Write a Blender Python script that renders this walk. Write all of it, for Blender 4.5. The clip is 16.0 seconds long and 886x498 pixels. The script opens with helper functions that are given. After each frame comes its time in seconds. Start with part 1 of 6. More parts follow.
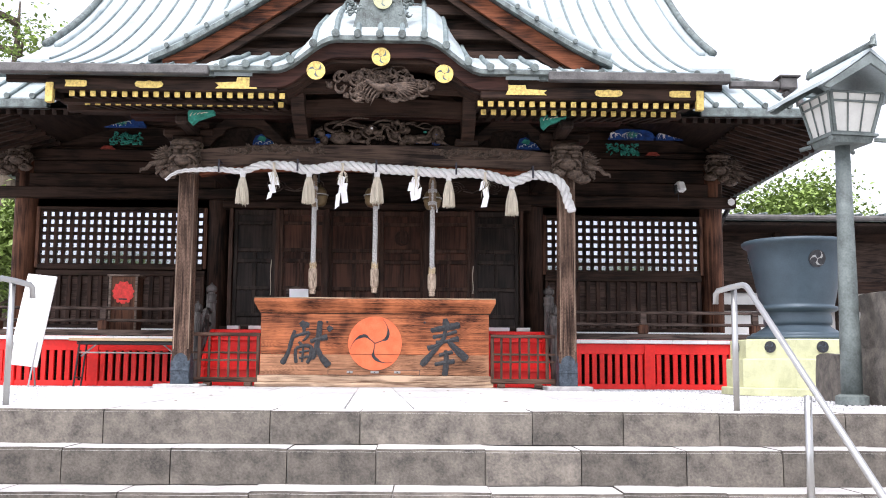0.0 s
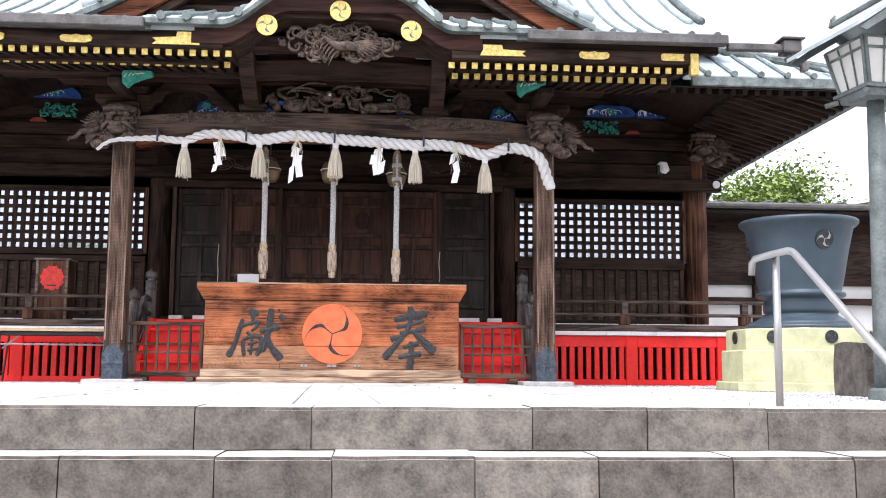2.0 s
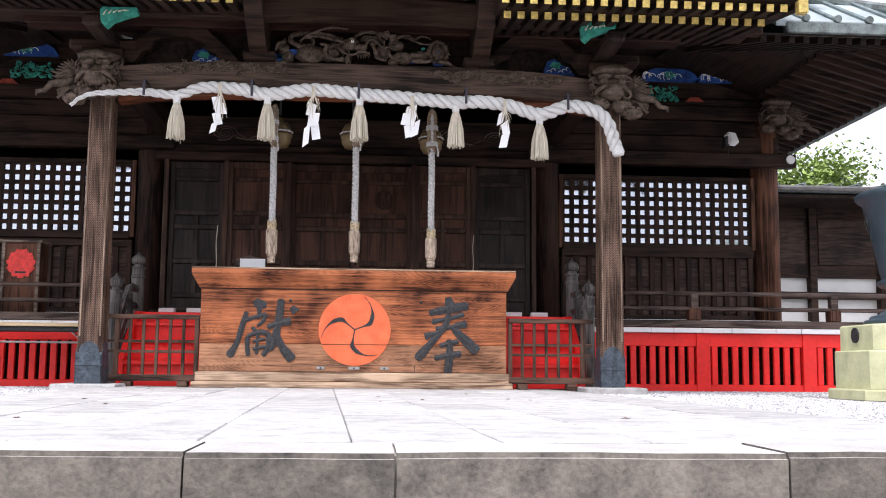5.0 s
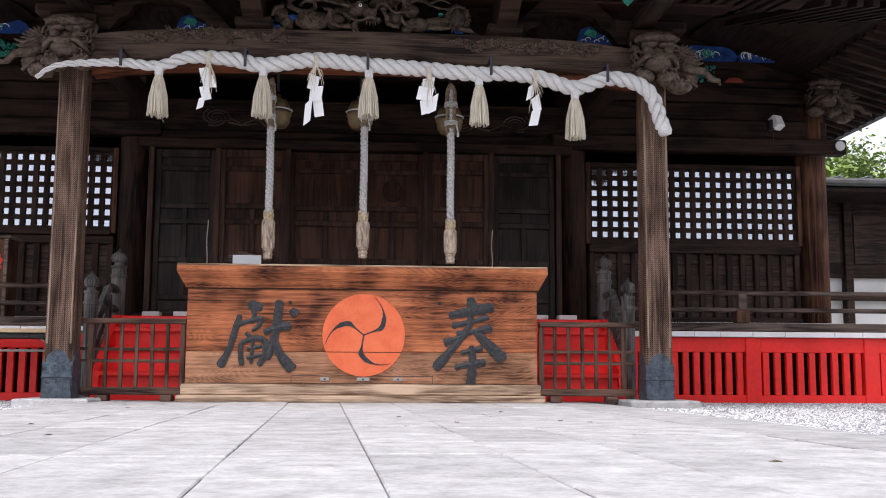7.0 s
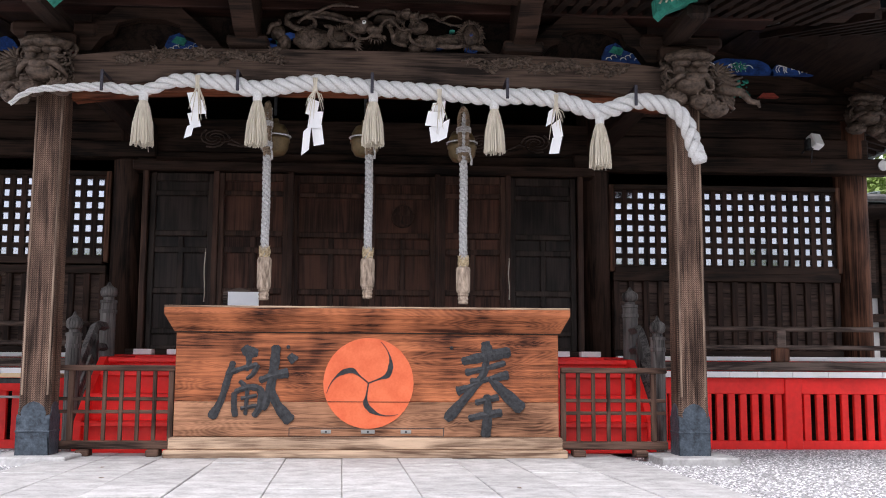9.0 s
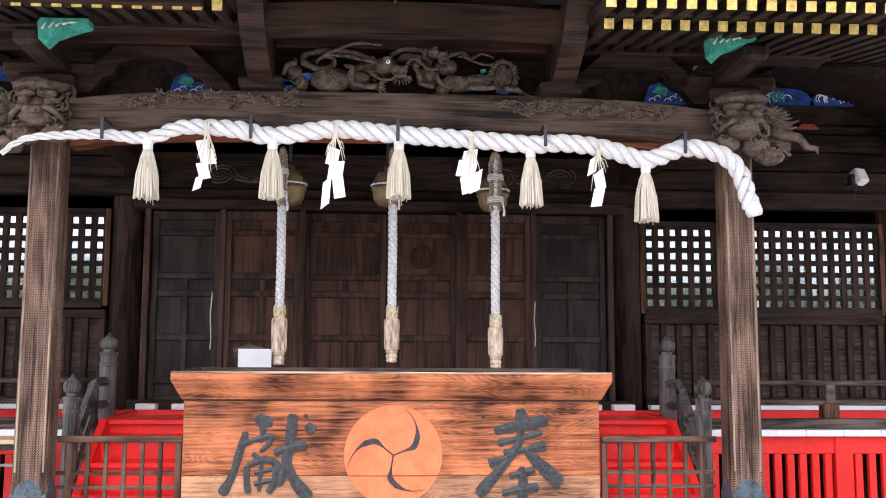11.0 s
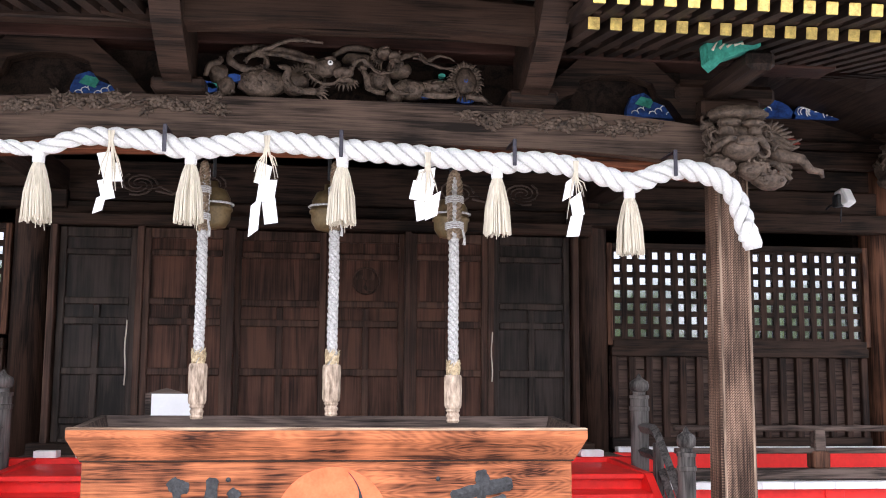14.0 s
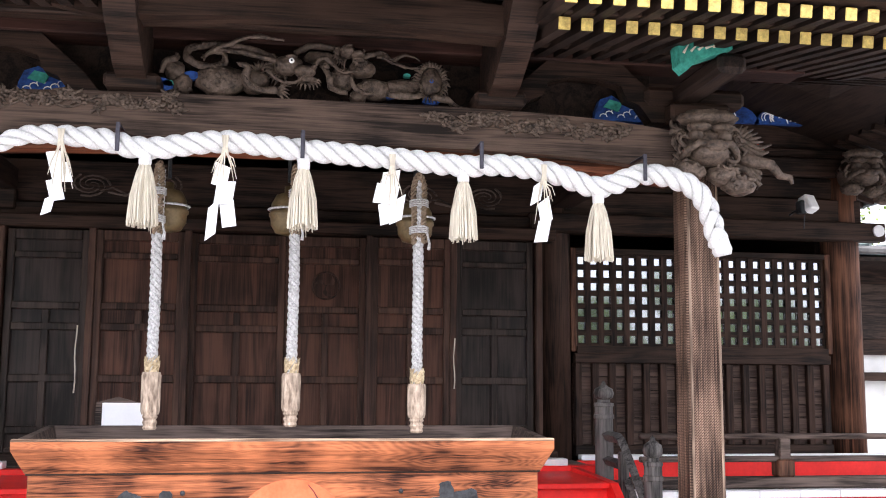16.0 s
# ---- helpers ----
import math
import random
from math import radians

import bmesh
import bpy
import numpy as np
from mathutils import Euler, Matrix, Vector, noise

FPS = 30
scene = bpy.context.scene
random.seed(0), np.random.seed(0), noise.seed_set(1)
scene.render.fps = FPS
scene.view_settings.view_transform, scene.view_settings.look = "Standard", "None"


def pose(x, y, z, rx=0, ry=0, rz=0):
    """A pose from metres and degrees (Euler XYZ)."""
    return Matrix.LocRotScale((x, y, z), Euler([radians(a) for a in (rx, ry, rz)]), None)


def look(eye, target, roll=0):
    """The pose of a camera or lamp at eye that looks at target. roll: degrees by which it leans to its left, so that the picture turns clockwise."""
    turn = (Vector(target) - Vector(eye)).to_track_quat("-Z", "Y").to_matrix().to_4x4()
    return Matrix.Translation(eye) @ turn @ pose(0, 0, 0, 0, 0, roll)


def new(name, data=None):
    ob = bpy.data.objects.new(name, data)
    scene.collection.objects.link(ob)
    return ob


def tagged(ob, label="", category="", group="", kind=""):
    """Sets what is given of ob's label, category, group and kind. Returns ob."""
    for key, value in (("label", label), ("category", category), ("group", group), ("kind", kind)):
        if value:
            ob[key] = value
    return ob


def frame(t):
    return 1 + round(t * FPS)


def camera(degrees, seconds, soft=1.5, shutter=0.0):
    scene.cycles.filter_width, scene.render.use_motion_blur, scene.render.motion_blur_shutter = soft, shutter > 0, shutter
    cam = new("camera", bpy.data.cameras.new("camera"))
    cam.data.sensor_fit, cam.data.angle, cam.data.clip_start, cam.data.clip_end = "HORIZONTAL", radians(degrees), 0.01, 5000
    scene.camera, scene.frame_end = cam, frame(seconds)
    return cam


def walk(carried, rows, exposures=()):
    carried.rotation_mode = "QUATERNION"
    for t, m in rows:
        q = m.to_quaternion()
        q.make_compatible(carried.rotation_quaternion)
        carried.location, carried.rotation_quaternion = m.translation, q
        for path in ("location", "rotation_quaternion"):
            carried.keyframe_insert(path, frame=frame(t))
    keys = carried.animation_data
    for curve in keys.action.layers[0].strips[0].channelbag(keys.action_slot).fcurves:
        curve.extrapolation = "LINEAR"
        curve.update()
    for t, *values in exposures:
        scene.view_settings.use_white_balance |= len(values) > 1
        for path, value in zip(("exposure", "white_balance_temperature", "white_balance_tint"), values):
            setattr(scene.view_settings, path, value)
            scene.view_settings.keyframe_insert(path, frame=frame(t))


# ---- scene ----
cam = camera(46.8, 16.0, soft=1.0)
PATH = [
    (0, (0.559, -13.605, 0.244), (0.608, -11.62, 0.477), 0.4),
    (0.5, (0.586, -13.353, 0.219), (0.664, -11.368, 0.453), 0.5),
    (1, (0.578, -13.036, 0.214), (0.676, -11.052, 0.448), 0.4),
    (1.5, (0.523, -12.66, 0.206), (0.638, -10.677, 0.438), 0.4),
    (2, (0.512, -12.268, 0.174), (0.642, -10.286, 0.406), 0.4),
    (2.5, (0.468, -11.909, 0.174), (0.605, -9.928, 0.407), 0.3),
    (3, (0.391, -11.56, 0.196), (0.528, -9.578, 0.429), 0.3),
    (3.5, (0.373, -11.199, 0.194), (0.511, -9.218, 0.427), 0.4),
    (4, (0.305, -10.863, 0.191), (0.443, -8.881, 0.425), 0.3),
    (4.2, (0.279, -10.715, 0.226), (0.415, -8.733, 0.455), 0.5),
    (6.5, (0.029, -9.162, 0.163), (0.17, -7.181, 0.401), 0.4),
    (7, (0.045, -8.847, 0.257), (0.187, -6.866, 0.497), 0.3),
    (7.5, (0.059, -8.609, 0.321), (0.195, -6.628, 0.562), 0.3),
    (8, (0.087, -8.416, 0.435), (0.207, -6.434, 0.676), 0.3),
    (8.5, (0.144, -8.24, 0.554), (0.258, -6.258, 0.793), 0.3),
    (9, (0.139, -8.113, 0.651), (0.247, -6.13, 0.894), 0.3),
    (9.2, (0.117, -8.05, 0.661), (0.22, -6.068, 0.909), 0.3),
    (11.5, (-0.093, -7.357, 1.276), (0.031, -5.375, 1.518), 0.2),
    (12, (-0.048, -7.229, 1.328), (0.093, -5.249, 1.571), 0.3),
    (12.5, (-0.002, -7.089, 1.428), (0.15, -5.11, 1.675), 0.3),
    (13, (-0.025, -6.978, 1.485), (0.135, -4.999, 1.732), 0.4),
    (13.5, (-0.095, -6.725, 1.504), (0.087, -4.748, 1.75), 0.4),
    (14, (-0.072, -6.429, 1.514), (0.155, -4.457, 1.757), 0.4),
    (14.5, (-0.071, -6.28, 1.548), (0.182, -4.311, 1.793), 0.3),
    (15, (-0.084, -6.251, 1.555), (0.184, -4.284, 1.801), 0.3),
    (15.5, (-0.104, -6.248, 1.551), (0.183, -4.284, 1.8), 0.4),
    (16, (-0.095, -6.245, 1.547), (0.215, -4.285, 1.797), 0.4),
]
walk(cam, [(t, look(eye, target, roll)) for t, eye, target, roll in PATH],
     exposures=[(t, v, 6400, 17) for t, v in ((0.0, 1.5), (3.3, 1.45), (4.2, 1.28), (6.3, 1.2), (7.0, 0.9), (8.0, 0.8), (9.2, 1.15), (11.3, 2.0), (13.0, 2.1), (16.0, 2.1))])

# ---- light ----
world = bpy.data.worlds.new("sky")
scene.world = world
world.use_nodes = True
wn = world.node_tree
bg = wn.nodes["Background"]
sky = wn.nodes.new("ShaderNodeTexSky")
sky.sky_type = "NISHITA"
sky.sun_disc = False
sky.sun_elevation = radians(62)
sky.sun_rotation = radians(200)
sky.dust_density = 2.0
sky.air_density = 1.0
haze = wn.nodes.new("ShaderNodeHueSaturation")
haze.inputs["Saturation"].default_value = 0.3
wn.links.new(sky.outputs["Color"], haze.inputs["Color"])
wn.links.new(haze.outputs["Color"], bg.inputs["Color"])
bg.inputs["Strength"].default_value = 0.15
sun_data = bpy.data.lights.new("sun", "SUN")
sun_data.energy = 1.25
sun_data.angle = radians(25)
sun_data.color = (1.0, 0.98, 0.96)
sun = new("sun", sun_data)
sun.matrix_world = look((-4, -12, 24), (0, 0, 0))


# ---- materials ----
def mat(name, base, rough=0.7, metal=0.0, var=0.35, scale=6.0, stretch=(1, 1, 1), bump=0.3, fine=60.0, second=None, spec=0.4, obj_var=0.0, use_world=True):
    """A surface with broad stains, fine grain, relief and a change from piece to piece."""
    m = bpy.data.materials.new(name)
    m.use_nodes = True
    nt = m.node_tree
    b = nt.nodes["Principled BSDF"]
    b.inputs["Roughness"].default_value = rough
    b.inputs["Metallic"].default_value = metal
    b.inputs["Specular IOR Level"].default_value = spec
    geo = nt.nodes.new("ShaderNodeNewGeometry")
    tc = nt.nodes.new("ShaderNodeTexCoord")
    mp = nt.nodes.new("ShaderNodeMapping")
    mp.inputs["Scale"].default_value = stretch
    nt.links.new(geo.outputs["Position"] if use_world else tc.outputs["Object"], mp.inputs["Vector"])
    n1 = nt.nodes.new("ShaderNodeTexNoise")
    n1.inputs["Scale"].default_value = scale
    n1.inputs["Detail"].default_value = 5
    n1.inputs["Roughness"].default_value = 0.6
    nt.links.new(mp.outputs["Vector"], n1.inputs["Vector"])
    n2 = nt.nodes.new("ShaderNodeTexNoise")
    n2.inputs["Scale"].default_value = fine
    n2.inputs["Detail"].default_value = 3
    nt.links.new(mp.outputs["Vector"], n2.inputs["Vector"])
    ramp = nt.nodes.new("ShaderNodeValToRGB")
    ramp.color_ramp.elements[0].position = 0.3
    ramp.color_ramp.elements[1].position = 0.7
    dark = tuple(c * (1 - var) for c in base)
    light = second or tuple(min(1.0, c * (1 + var)) for c in base)
    ramp.color_ramp.elements[0].color = (*dark, 1)
    ramp.color_ramp.elements[1].color = (*light, 1)
    mix = nt.nodes.new("ShaderNodeMath")
    mix.operation = "MULTIPLY_ADD"
    mix.inputs[1].default_value = 0.35
    nt.links.new(n2.outputs["Fac"], mix.inputs[0])
    half = nt.nodes.new("ShaderNodeMath")
    half.operation = "MULTIPLY_ADD"
    half.inputs[1].default_value = 0.8
    half.inputs[2].default_value = -0.075
    nt.links.new(n1.outputs["Fac"], half.inputs[0])
    nt.links.new(half.outputs[0], mix.inputs[2])
    nt.links.new(mix.outputs[0], ramp.inputs["Fac"])
    col = ramp.outputs["Color"]
    if obj_var:
        oi = nt.nodes.new("ShaderNodeObjectInfo")
        mr = nt.nodes.new("ShaderNodeMapRange")
        mr.inputs["To Min"].default_value = 1 - obj_var
        mr.inputs["To Max"].default_value = 1 + obj_var
        nt.links.new(oi.outputs["Random"], mr.inputs["Value"])
        hs = nt.nodes.new("ShaderNodeHueSaturation")
        nt.links.new(col, hs.inputs["Color"])
        nt.links.new(mr.outputs[0], hs.inputs["Value"])
        col = hs.outputs["Color"]
    nt.links.new(col, b.inputs["Base Color"])
    if bump:
        bp = nt.nodes.new("ShaderNodeBump")
        bp.inputs["Strength"].default_value = bump
        bp.inputs["Distance"].default_value = 0.01
        nt.links.new(mix.outputs[0], bp.inputs["Height"])
        nt.links.new(bp.outputs["Normal"], b.inputs["Normal"])
    return m


def wood_mat(name, dark, light, along=(1, 12, 12), ring=5.0, distortion=5.0, rough=0.65, bump=0.35, scale=1.0, ring_amp=0.13, blot_amp=0.7, fib_amp=1.0):
    """Flat-sawn timber: swirling growth rings drawn out along the grain, with fine fibres and dirt."""
    m = bpy.data.materials.new(name)
    m.use_nodes = True
    nt = m.node_tree
    b = nt.nodes["Principled BSDF"]
    b.inputs["Roughness"].default_value = rough
    b.inputs["Specular IOR Level"].default_value = 0.16
    geo = nt.nodes.new("ShaderNodeNewGeometry")
    oi = nt.nodes.new("ShaderNodeObjectInfo")
    add = nt.nodes.new("ShaderNodeVectorMath")
    add.operation = "MULTIPLY_ADD"
    add.inputs[1].default_value = (7.0, 7.0, 7.0)
    nt.links.new(oi.outputs["Random"], add.inputs[0])
    nt.links.new(geo.outputs["Position"], add.inputs[2])
    mp = nt.nodes.new("ShaderNodeMapping")
    mp.inputs["Scale"].default_value = tuple(a * scale for a in along)
    nt.links.new(add.outputs[0], mp.inputs["Vector"])
    n = nt.nodes.new("ShaderNodeTexNoise")
    n.inputs["Scale"].default_value = 0.9
    n.inputs["Detail"].default_value = 3
    n.inputs["Distortion"].default_value = 0.6
    nt.links.new(mp.outputs["Vector"], n.inputs["Vector"])
    mul = nt.nodes.new("ShaderNodeMath")
    mul.operation = "MULTIPLY"
    mul.inputs[1].default_value = ring * distortion
    nt.links.new(n.outputs["Fac"], mul.inputs[0])
    sn = nt.nodes.new("ShaderNodeMath")
    sn.operation = "SINE"
    nt.links.new(mul.outputs[0], sn.inputs[0])
    fib = nt.nodes.new("ShaderNodeTexNoise")
    fib.inputs["Scale"].default_value = 12
    fib.inputs["Detail"].default_value = 6
    fib.inputs["Roughness"].default_value = 0.65
    mf = nt.nodes.new("ShaderNodeMapping")
    lo = min(along)
    mf.inputs["Scale"].default_value = tuple(a * scale * (0.28 if a == lo else 1.0) for a in along)
    nt.links.new(add.outputs[0], mf.inputs["Vector"])
    nt.links.new(mf.outputs["Vector"], fib.inputs["Vector"])
    blot = nt.nodes.new("ShaderNodeTexNoise")
    blot.inputs["Scale"].default_value = 2.2
    blot.inputs["Detail"].default_value = 3
    nt.links.new(add.outputs[0], blot.inputs["Vector"])
    s1 = nt.nodes.new("ShaderNodeMath")
    s1.operation = "MULTIPLY_ADD"
    s1.inputs[1].default_value = ring_amp
    nt.links.new(sn.outputs[0], s1.inputs[0])
    fa = nt.nodes.new("ShaderNodeMath")
    fa.operation = "MULTIPLY_ADD"
    fa.inputs[1].default_value = fib_amp
    fa.inputs[2].default_value = 0.5 - 0.5 * fib_amp
    nt.links.new(fib.outputs["Fac"], fa.inputs[0])
    nt.links.new(fa.outputs[0], s1.inputs[2])
    s2 = nt.nodes.new("ShaderNodeMath")
    s2.operation = "MULTIPLY_ADD"
    s2.inputs[1].default_value = blot_amp
    nt.links.new(blot.outputs["Fac"], s2.inputs[0])
    nt.links.new(s1.outputs[0], s2.inputs[2])
    ramp = nt.nodes.new("ShaderNodeValToRGB")
    ramp.color_ramp.elements[0].position = 0.25
    ramp.color_ramp.elements[1].position = 0.72
    ramp.color_ramp.elements[0].color = (*dark, 1)
    ramp.color_ramp.elements[1].color = (*light, 1)
    off = nt.nodes.new("ShaderNodeMath")
    off.operation = "SUBTRACT"
    off.inputs[1].default_value = 0.5 * blot_amp
    nt.links.new(s2.outputs[0], off.inputs[0])
    nt.links.new(off.outputs[0], ramp.inputs["Fac"])
    nt.links.new(ramp.outputs["Color"], b.inputs["Base Color"])
    bp = nt.nodes.new("ShaderNodeBump")
    bp.inputs["Strength"].default_value = bump
    bp.inputs["Distance"].default_value = 0.006
    nt.links.new(s1.outputs[0], bp.inputs["Height"])
    nt.links.new(bp.outputs["Normal"], b.inputs["Normal"])
    return m


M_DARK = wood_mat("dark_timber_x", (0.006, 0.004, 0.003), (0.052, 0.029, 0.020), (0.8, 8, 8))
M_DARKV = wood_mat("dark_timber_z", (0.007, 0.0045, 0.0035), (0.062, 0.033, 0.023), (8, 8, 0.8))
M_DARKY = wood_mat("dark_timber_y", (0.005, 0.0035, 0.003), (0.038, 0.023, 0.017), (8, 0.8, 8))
M_DOOR = wood_mat("door_timber", (0.022, 0.010, 0.007), (0.115, 0.052, 0.034), (6, 6, 0.5), bump=0.12, rough=0.5)
M_POST = wood_mat("weathered_post", (0.02, 0.009, 0.006), (0.19, 0.085, 0.05), (6, 6, 0.5))
M_BOX = wood_mat("zelkova_planks", (0.030, 0.009, 0.005), (0.52, 0.172, 0.072), (0.55, 4.2, 4.2), ring=58.0, distortion=5.0, rough=0.55, ring_amp=0.055, blot_amp=1.15, bump=0.6, fib_amp=0.9)
M_BOXLOW = wood_mat("weathered_zelkova_plank", (0.065, 0.029, 0.016), (0.50, 0.25, 0.14), (0.55, 4.2, 4.2), ring=58.0, distortion=5.0, rough=0.7, ring_amp=0.055, blot_amp=1.0, bump=0.5, fib_amp=0.9)
M_BOXBASE = wood_mat("bleached_planks", (0.12, 0.07, 0.045), (0.58, 0.42, 0.29), (0.9, 10, 10))
M_GREYW = wood_mat("silvered_timber", (0.05, 0.036, 0.028), (0.26, 0.2, 0.16), (1.2, 10, 10))
M_RAIL = wood_mat("rail_timber", (0.016, 0.011, 0.009), (0.155, 0.112, 0.092), (1.0, 12, 12), bump=0.3)
M_CARVE = mat("carved_timber", (0.036, 0.025, 0.019), 0.55, var=0.7, scale=18, bump=0.8, second=(0.185, 0.132, 0.10), spec=0.25)
M_HAFUD = wood_mat("dark_russet_beam", (0.012, 0.006, 0.005), (0.06, 0.026, 0.019), (0.8, 6, 6))
M_HAFU = wood_mat("russet_board", (0.018, 0.007, 0.004), (0.24, 0.08, 0.038), (0.8, 5, 5))
M_RED = mat("red_lacquer_paint", (0.88, 0.028, 0.022), 0.42, var=0.16, scale=3, bump=0.08, fine=25, obj_var=0.05)
M_WHITE = mat("white_paint", (0.87, 0.86, 0.85), 0.6, var=0.06, scale=5, bump=0.1)
M_GOLD = mat("gilt_metal", (0.80, 0.54, 0.17), 0.42, metal=0.4, var=0.45, scale=30, bump=0.5, fine=140)
M_COPPER = mat("verdigris_copper", (0.31, 0.375, 0.385), 0.6, var=0.2, scale=2.2, bump=0.12, second=(0.45, 0.51, 0.52), obj_var=0.04)
M_RIB = mat("copper_rib", (0.11, 0.15, 0.155), 0.6, var=0.3, scale=5, bump=0.1, second=(0.24, 0.30, 0.30))
M_COPPERD = mat("dark_copper_edge", (0.09, 0.095, 0.09), 0.55, metal=0.2, var=0.5, scale=7, second=(0.22, 0.27, 0.26))
M_GUTTER = mat("brown_gutter_metal", (0.075, 0.072, 0.07), 0.5, metal=0.3, var=0.35, scale=5, bump=0.08, second=(0.16, 0.155, 0.15))
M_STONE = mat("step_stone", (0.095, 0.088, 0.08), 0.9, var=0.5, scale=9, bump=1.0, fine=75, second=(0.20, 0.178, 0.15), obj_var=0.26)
# step tops: same stone, lightened for the light they catch from above
M_STEPTOP = mat("lit_tread_stone", (0.44, 0.43, 0.41), 0.85, var=0.25, scale=3, bump=0.6, fine=70, obj_var=0.08)
M_PAVE = mat("paving_stone", (0.40, 0.395, 0.385), 0.85, var=0.32, scale=6.5, bump=0.6, fine=45, second=(0.56, 0.555, 0.545), obj_var=0.12)
M_JOINT = mat("joint_sand", (0.36, 0.34, 0.31), 0.95, var=0.3, scale=20)
M_SHOE = mat("aged_bronze_shoe", (0.04, 0.05, 0.066), 0.5, metal=0.35, var=0.45, scale=18, bump=0.9, fine=60, second=(0.10, 0.13, 0.16))
M_IRON = mat("slate_blue_cast_metal", (0.052, 0.077, 0.096), 0.45, metal=0.15, var=0.22, scale=4, bump=0.15, fine=80)
M_PED = mat("pale_yellow_green_stone", (0.50, 0.51, 0.31), 0.85, var=0.24, scale=5, bump=0.3, fine=90)
M_STEEL = mat("brushed_steel", (0.42, 0.42, 0.41), 0.35, metal=0.9, var=0.08, scale=12, bump=0.04)
M_BLACK = mat("black_paint", (0.011, 0.012, 0.013), 0.5, var=0.5, scale=34, bump=0.5, second=(0.045, 0.047, 0.052))
M_ORANGE = mat("vermilion_paint", (0.78, 0.135, 0.045), 0.6, var=0.12, scale=7, bump=0.12, second=(0.82, 0.19, 0.075))
M_STRAW = mat("white_rope_fibre", (0.72, 0.71, 0.69), 0.9, var=0.2, scale=90, bump=0.6, fine=220, second=(0.86, 0.86, 0.85))
M_TASSEL = mat("cream_straw", (0.6, 0.53, 0.41), 0.9, var=0.28, scale=40, stretch=(1, 1, 0.06), bump=0.7, fine=120, second=(0.78, 0.71, 0.58))
M_PAPER = mat("white_paper", (0.88, 0.88, 0.88), 0.8, var=0.04, scale=8, bump=0.05)
M_GREYROPE = mat("grey_cotton_rope", (0.34, 0.325, 0.305), 0.9, var=0.4, scale=70, bump=0.7, fine=200, second=(0.72, 0.71, 0.70))
M_TWINE = mat("brown_twine", (0.17, 0.115, 0.072), 0.9, var=0.4, scale=40, bump=0.8, fine=120, second=(0.38, 0.28, 0.19))
M_HANDLE = mat("pale_wood_handle", (0.33, 0.235, 0.165), 0.75, var=0.55, scale=30, stretch=(1, 1, 0.3), bump=0.8, second=(0.62, 0.49, 0.375))
M_BRASS = mat("tarnished_brass", (0.15, 0.105, 0.05), 0.45, metal=0.3, var=0.4, scale=12, bump=0.2)
M_BLUE = mat("blue_pigment", (0.007, 0.035, 0.19), 0.7, var=0.6, scale=14, second=(0.025, 0.11, 0.42))
M_GREEN = mat("green_pigment", (0.015, 0.26, 0.19), 0.7, var=0.5, scale=16, second=(0.06, 0.42, 0.32))
M_DRED = mat("faded_red_pigment", (0.3, 0.05, 0.03), 0.8, var=0.5, scale=12)
M_LANT = mat("lantern_green_grey", (0.10, 0.12, 0.115), 0.6, metal=0.2, var=0.35, scale=6, bump=0.15, second=(0.2, 0.235, 0.225))
M_PANE = mat("frosted_pane", (0.62, 0.62, 0.58), 0.35, var=0.1, scale=4, bump=0.03)
M_GRAVEL = mat("white_gravel", (0.60, 0.60, 0.61), 0.95, var=0.5, scale=30, bump=1.0, fine=110, second=(0.95, 0.95, 0.95))
pn = M_GRAVEL.node_tree
pv = pn.nodes.new("ShaderNodeTexVoronoi")
pv.inputs["Scale"].default_value = 42
pg = pn.nodes.new("ShaderNodeNewGeometry")
pn.links.new(pg.outputs["Position"], pv.inputs["Vector"])
pr = pn.nodes.new("ShaderNodeValToRGB")
pr.color_ramp.elements[0].color = (0.85, 0.85, 0.86, 1)
pr.color_ramp.elements[1].color = (0.2, 0.2, 0.2, 1)
pr.color_ramp.elements[0].position = 0.25
pr.color_ramp.elements[1].position = 0.75
pn.links.new(pv.outputs["Distance"], pr.inputs["Fac"])
px_ = pn.nodes.new("ShaderNodeMix")
px_.data_type = "RGBA"
px_.blend_type = "MULTIPLY"
px_.inputs["Factor"].default_value = 0.9
pp = pn.nodes["Principled BSDF"]
pn.links.new(pp.inputs["Base Color"].links[0].from_socket, px_.inputs["A"])
pn.links.new(pr.outputs["Color"], px_.inputs["B"])
pn.links.new(px_.outputs["Result"], pp.inputs["Base Color"])
M_PEBBLE = mat("loose_pebble", (0.5, 0.5, 0.51), 0.8, var=0.3, scale=20, bump=0.2)
pe = M_PEBBLE.node_tree
pgi = pe.nodes.new("ShaderNodeNewGeometry")
per = pe.nodes.new("ShaderNodeValToRGB")
for pos, c in ((0.0, (0.15, 0.155, 0.17)), (0.35, (0.33, 0.34, 0.36)), (0.7, (0.52, 0.53, 0.55)), (1.0, (0.8, 0.8, 0.8))):
    el = per.color_ramp.elements[0] if pos == 0.0 else per.color_ramp.elements[1] if pos == 1.0 else per.color_ramp.elements.new(pos)
    el.color = (*c, 1)
pe.links.new(pgi.outputs["Random Per Island"], per.inputs["Fac"])
pe.links.new(per.outputs["Color"], pe.nodes["Principled BSDF"].inputs["Base Color"])
M_EARTH = mat("lower_ground_gravel", (0.34, 0.33, 0.31), 0.95, var=0.4, scale=3, bump=0.8, fine=70)
M_PLASTER = mat("white_plaster", (0.74, 0.73, 0.7), 0.9, var=0.1, scale=2, bump=0.1)
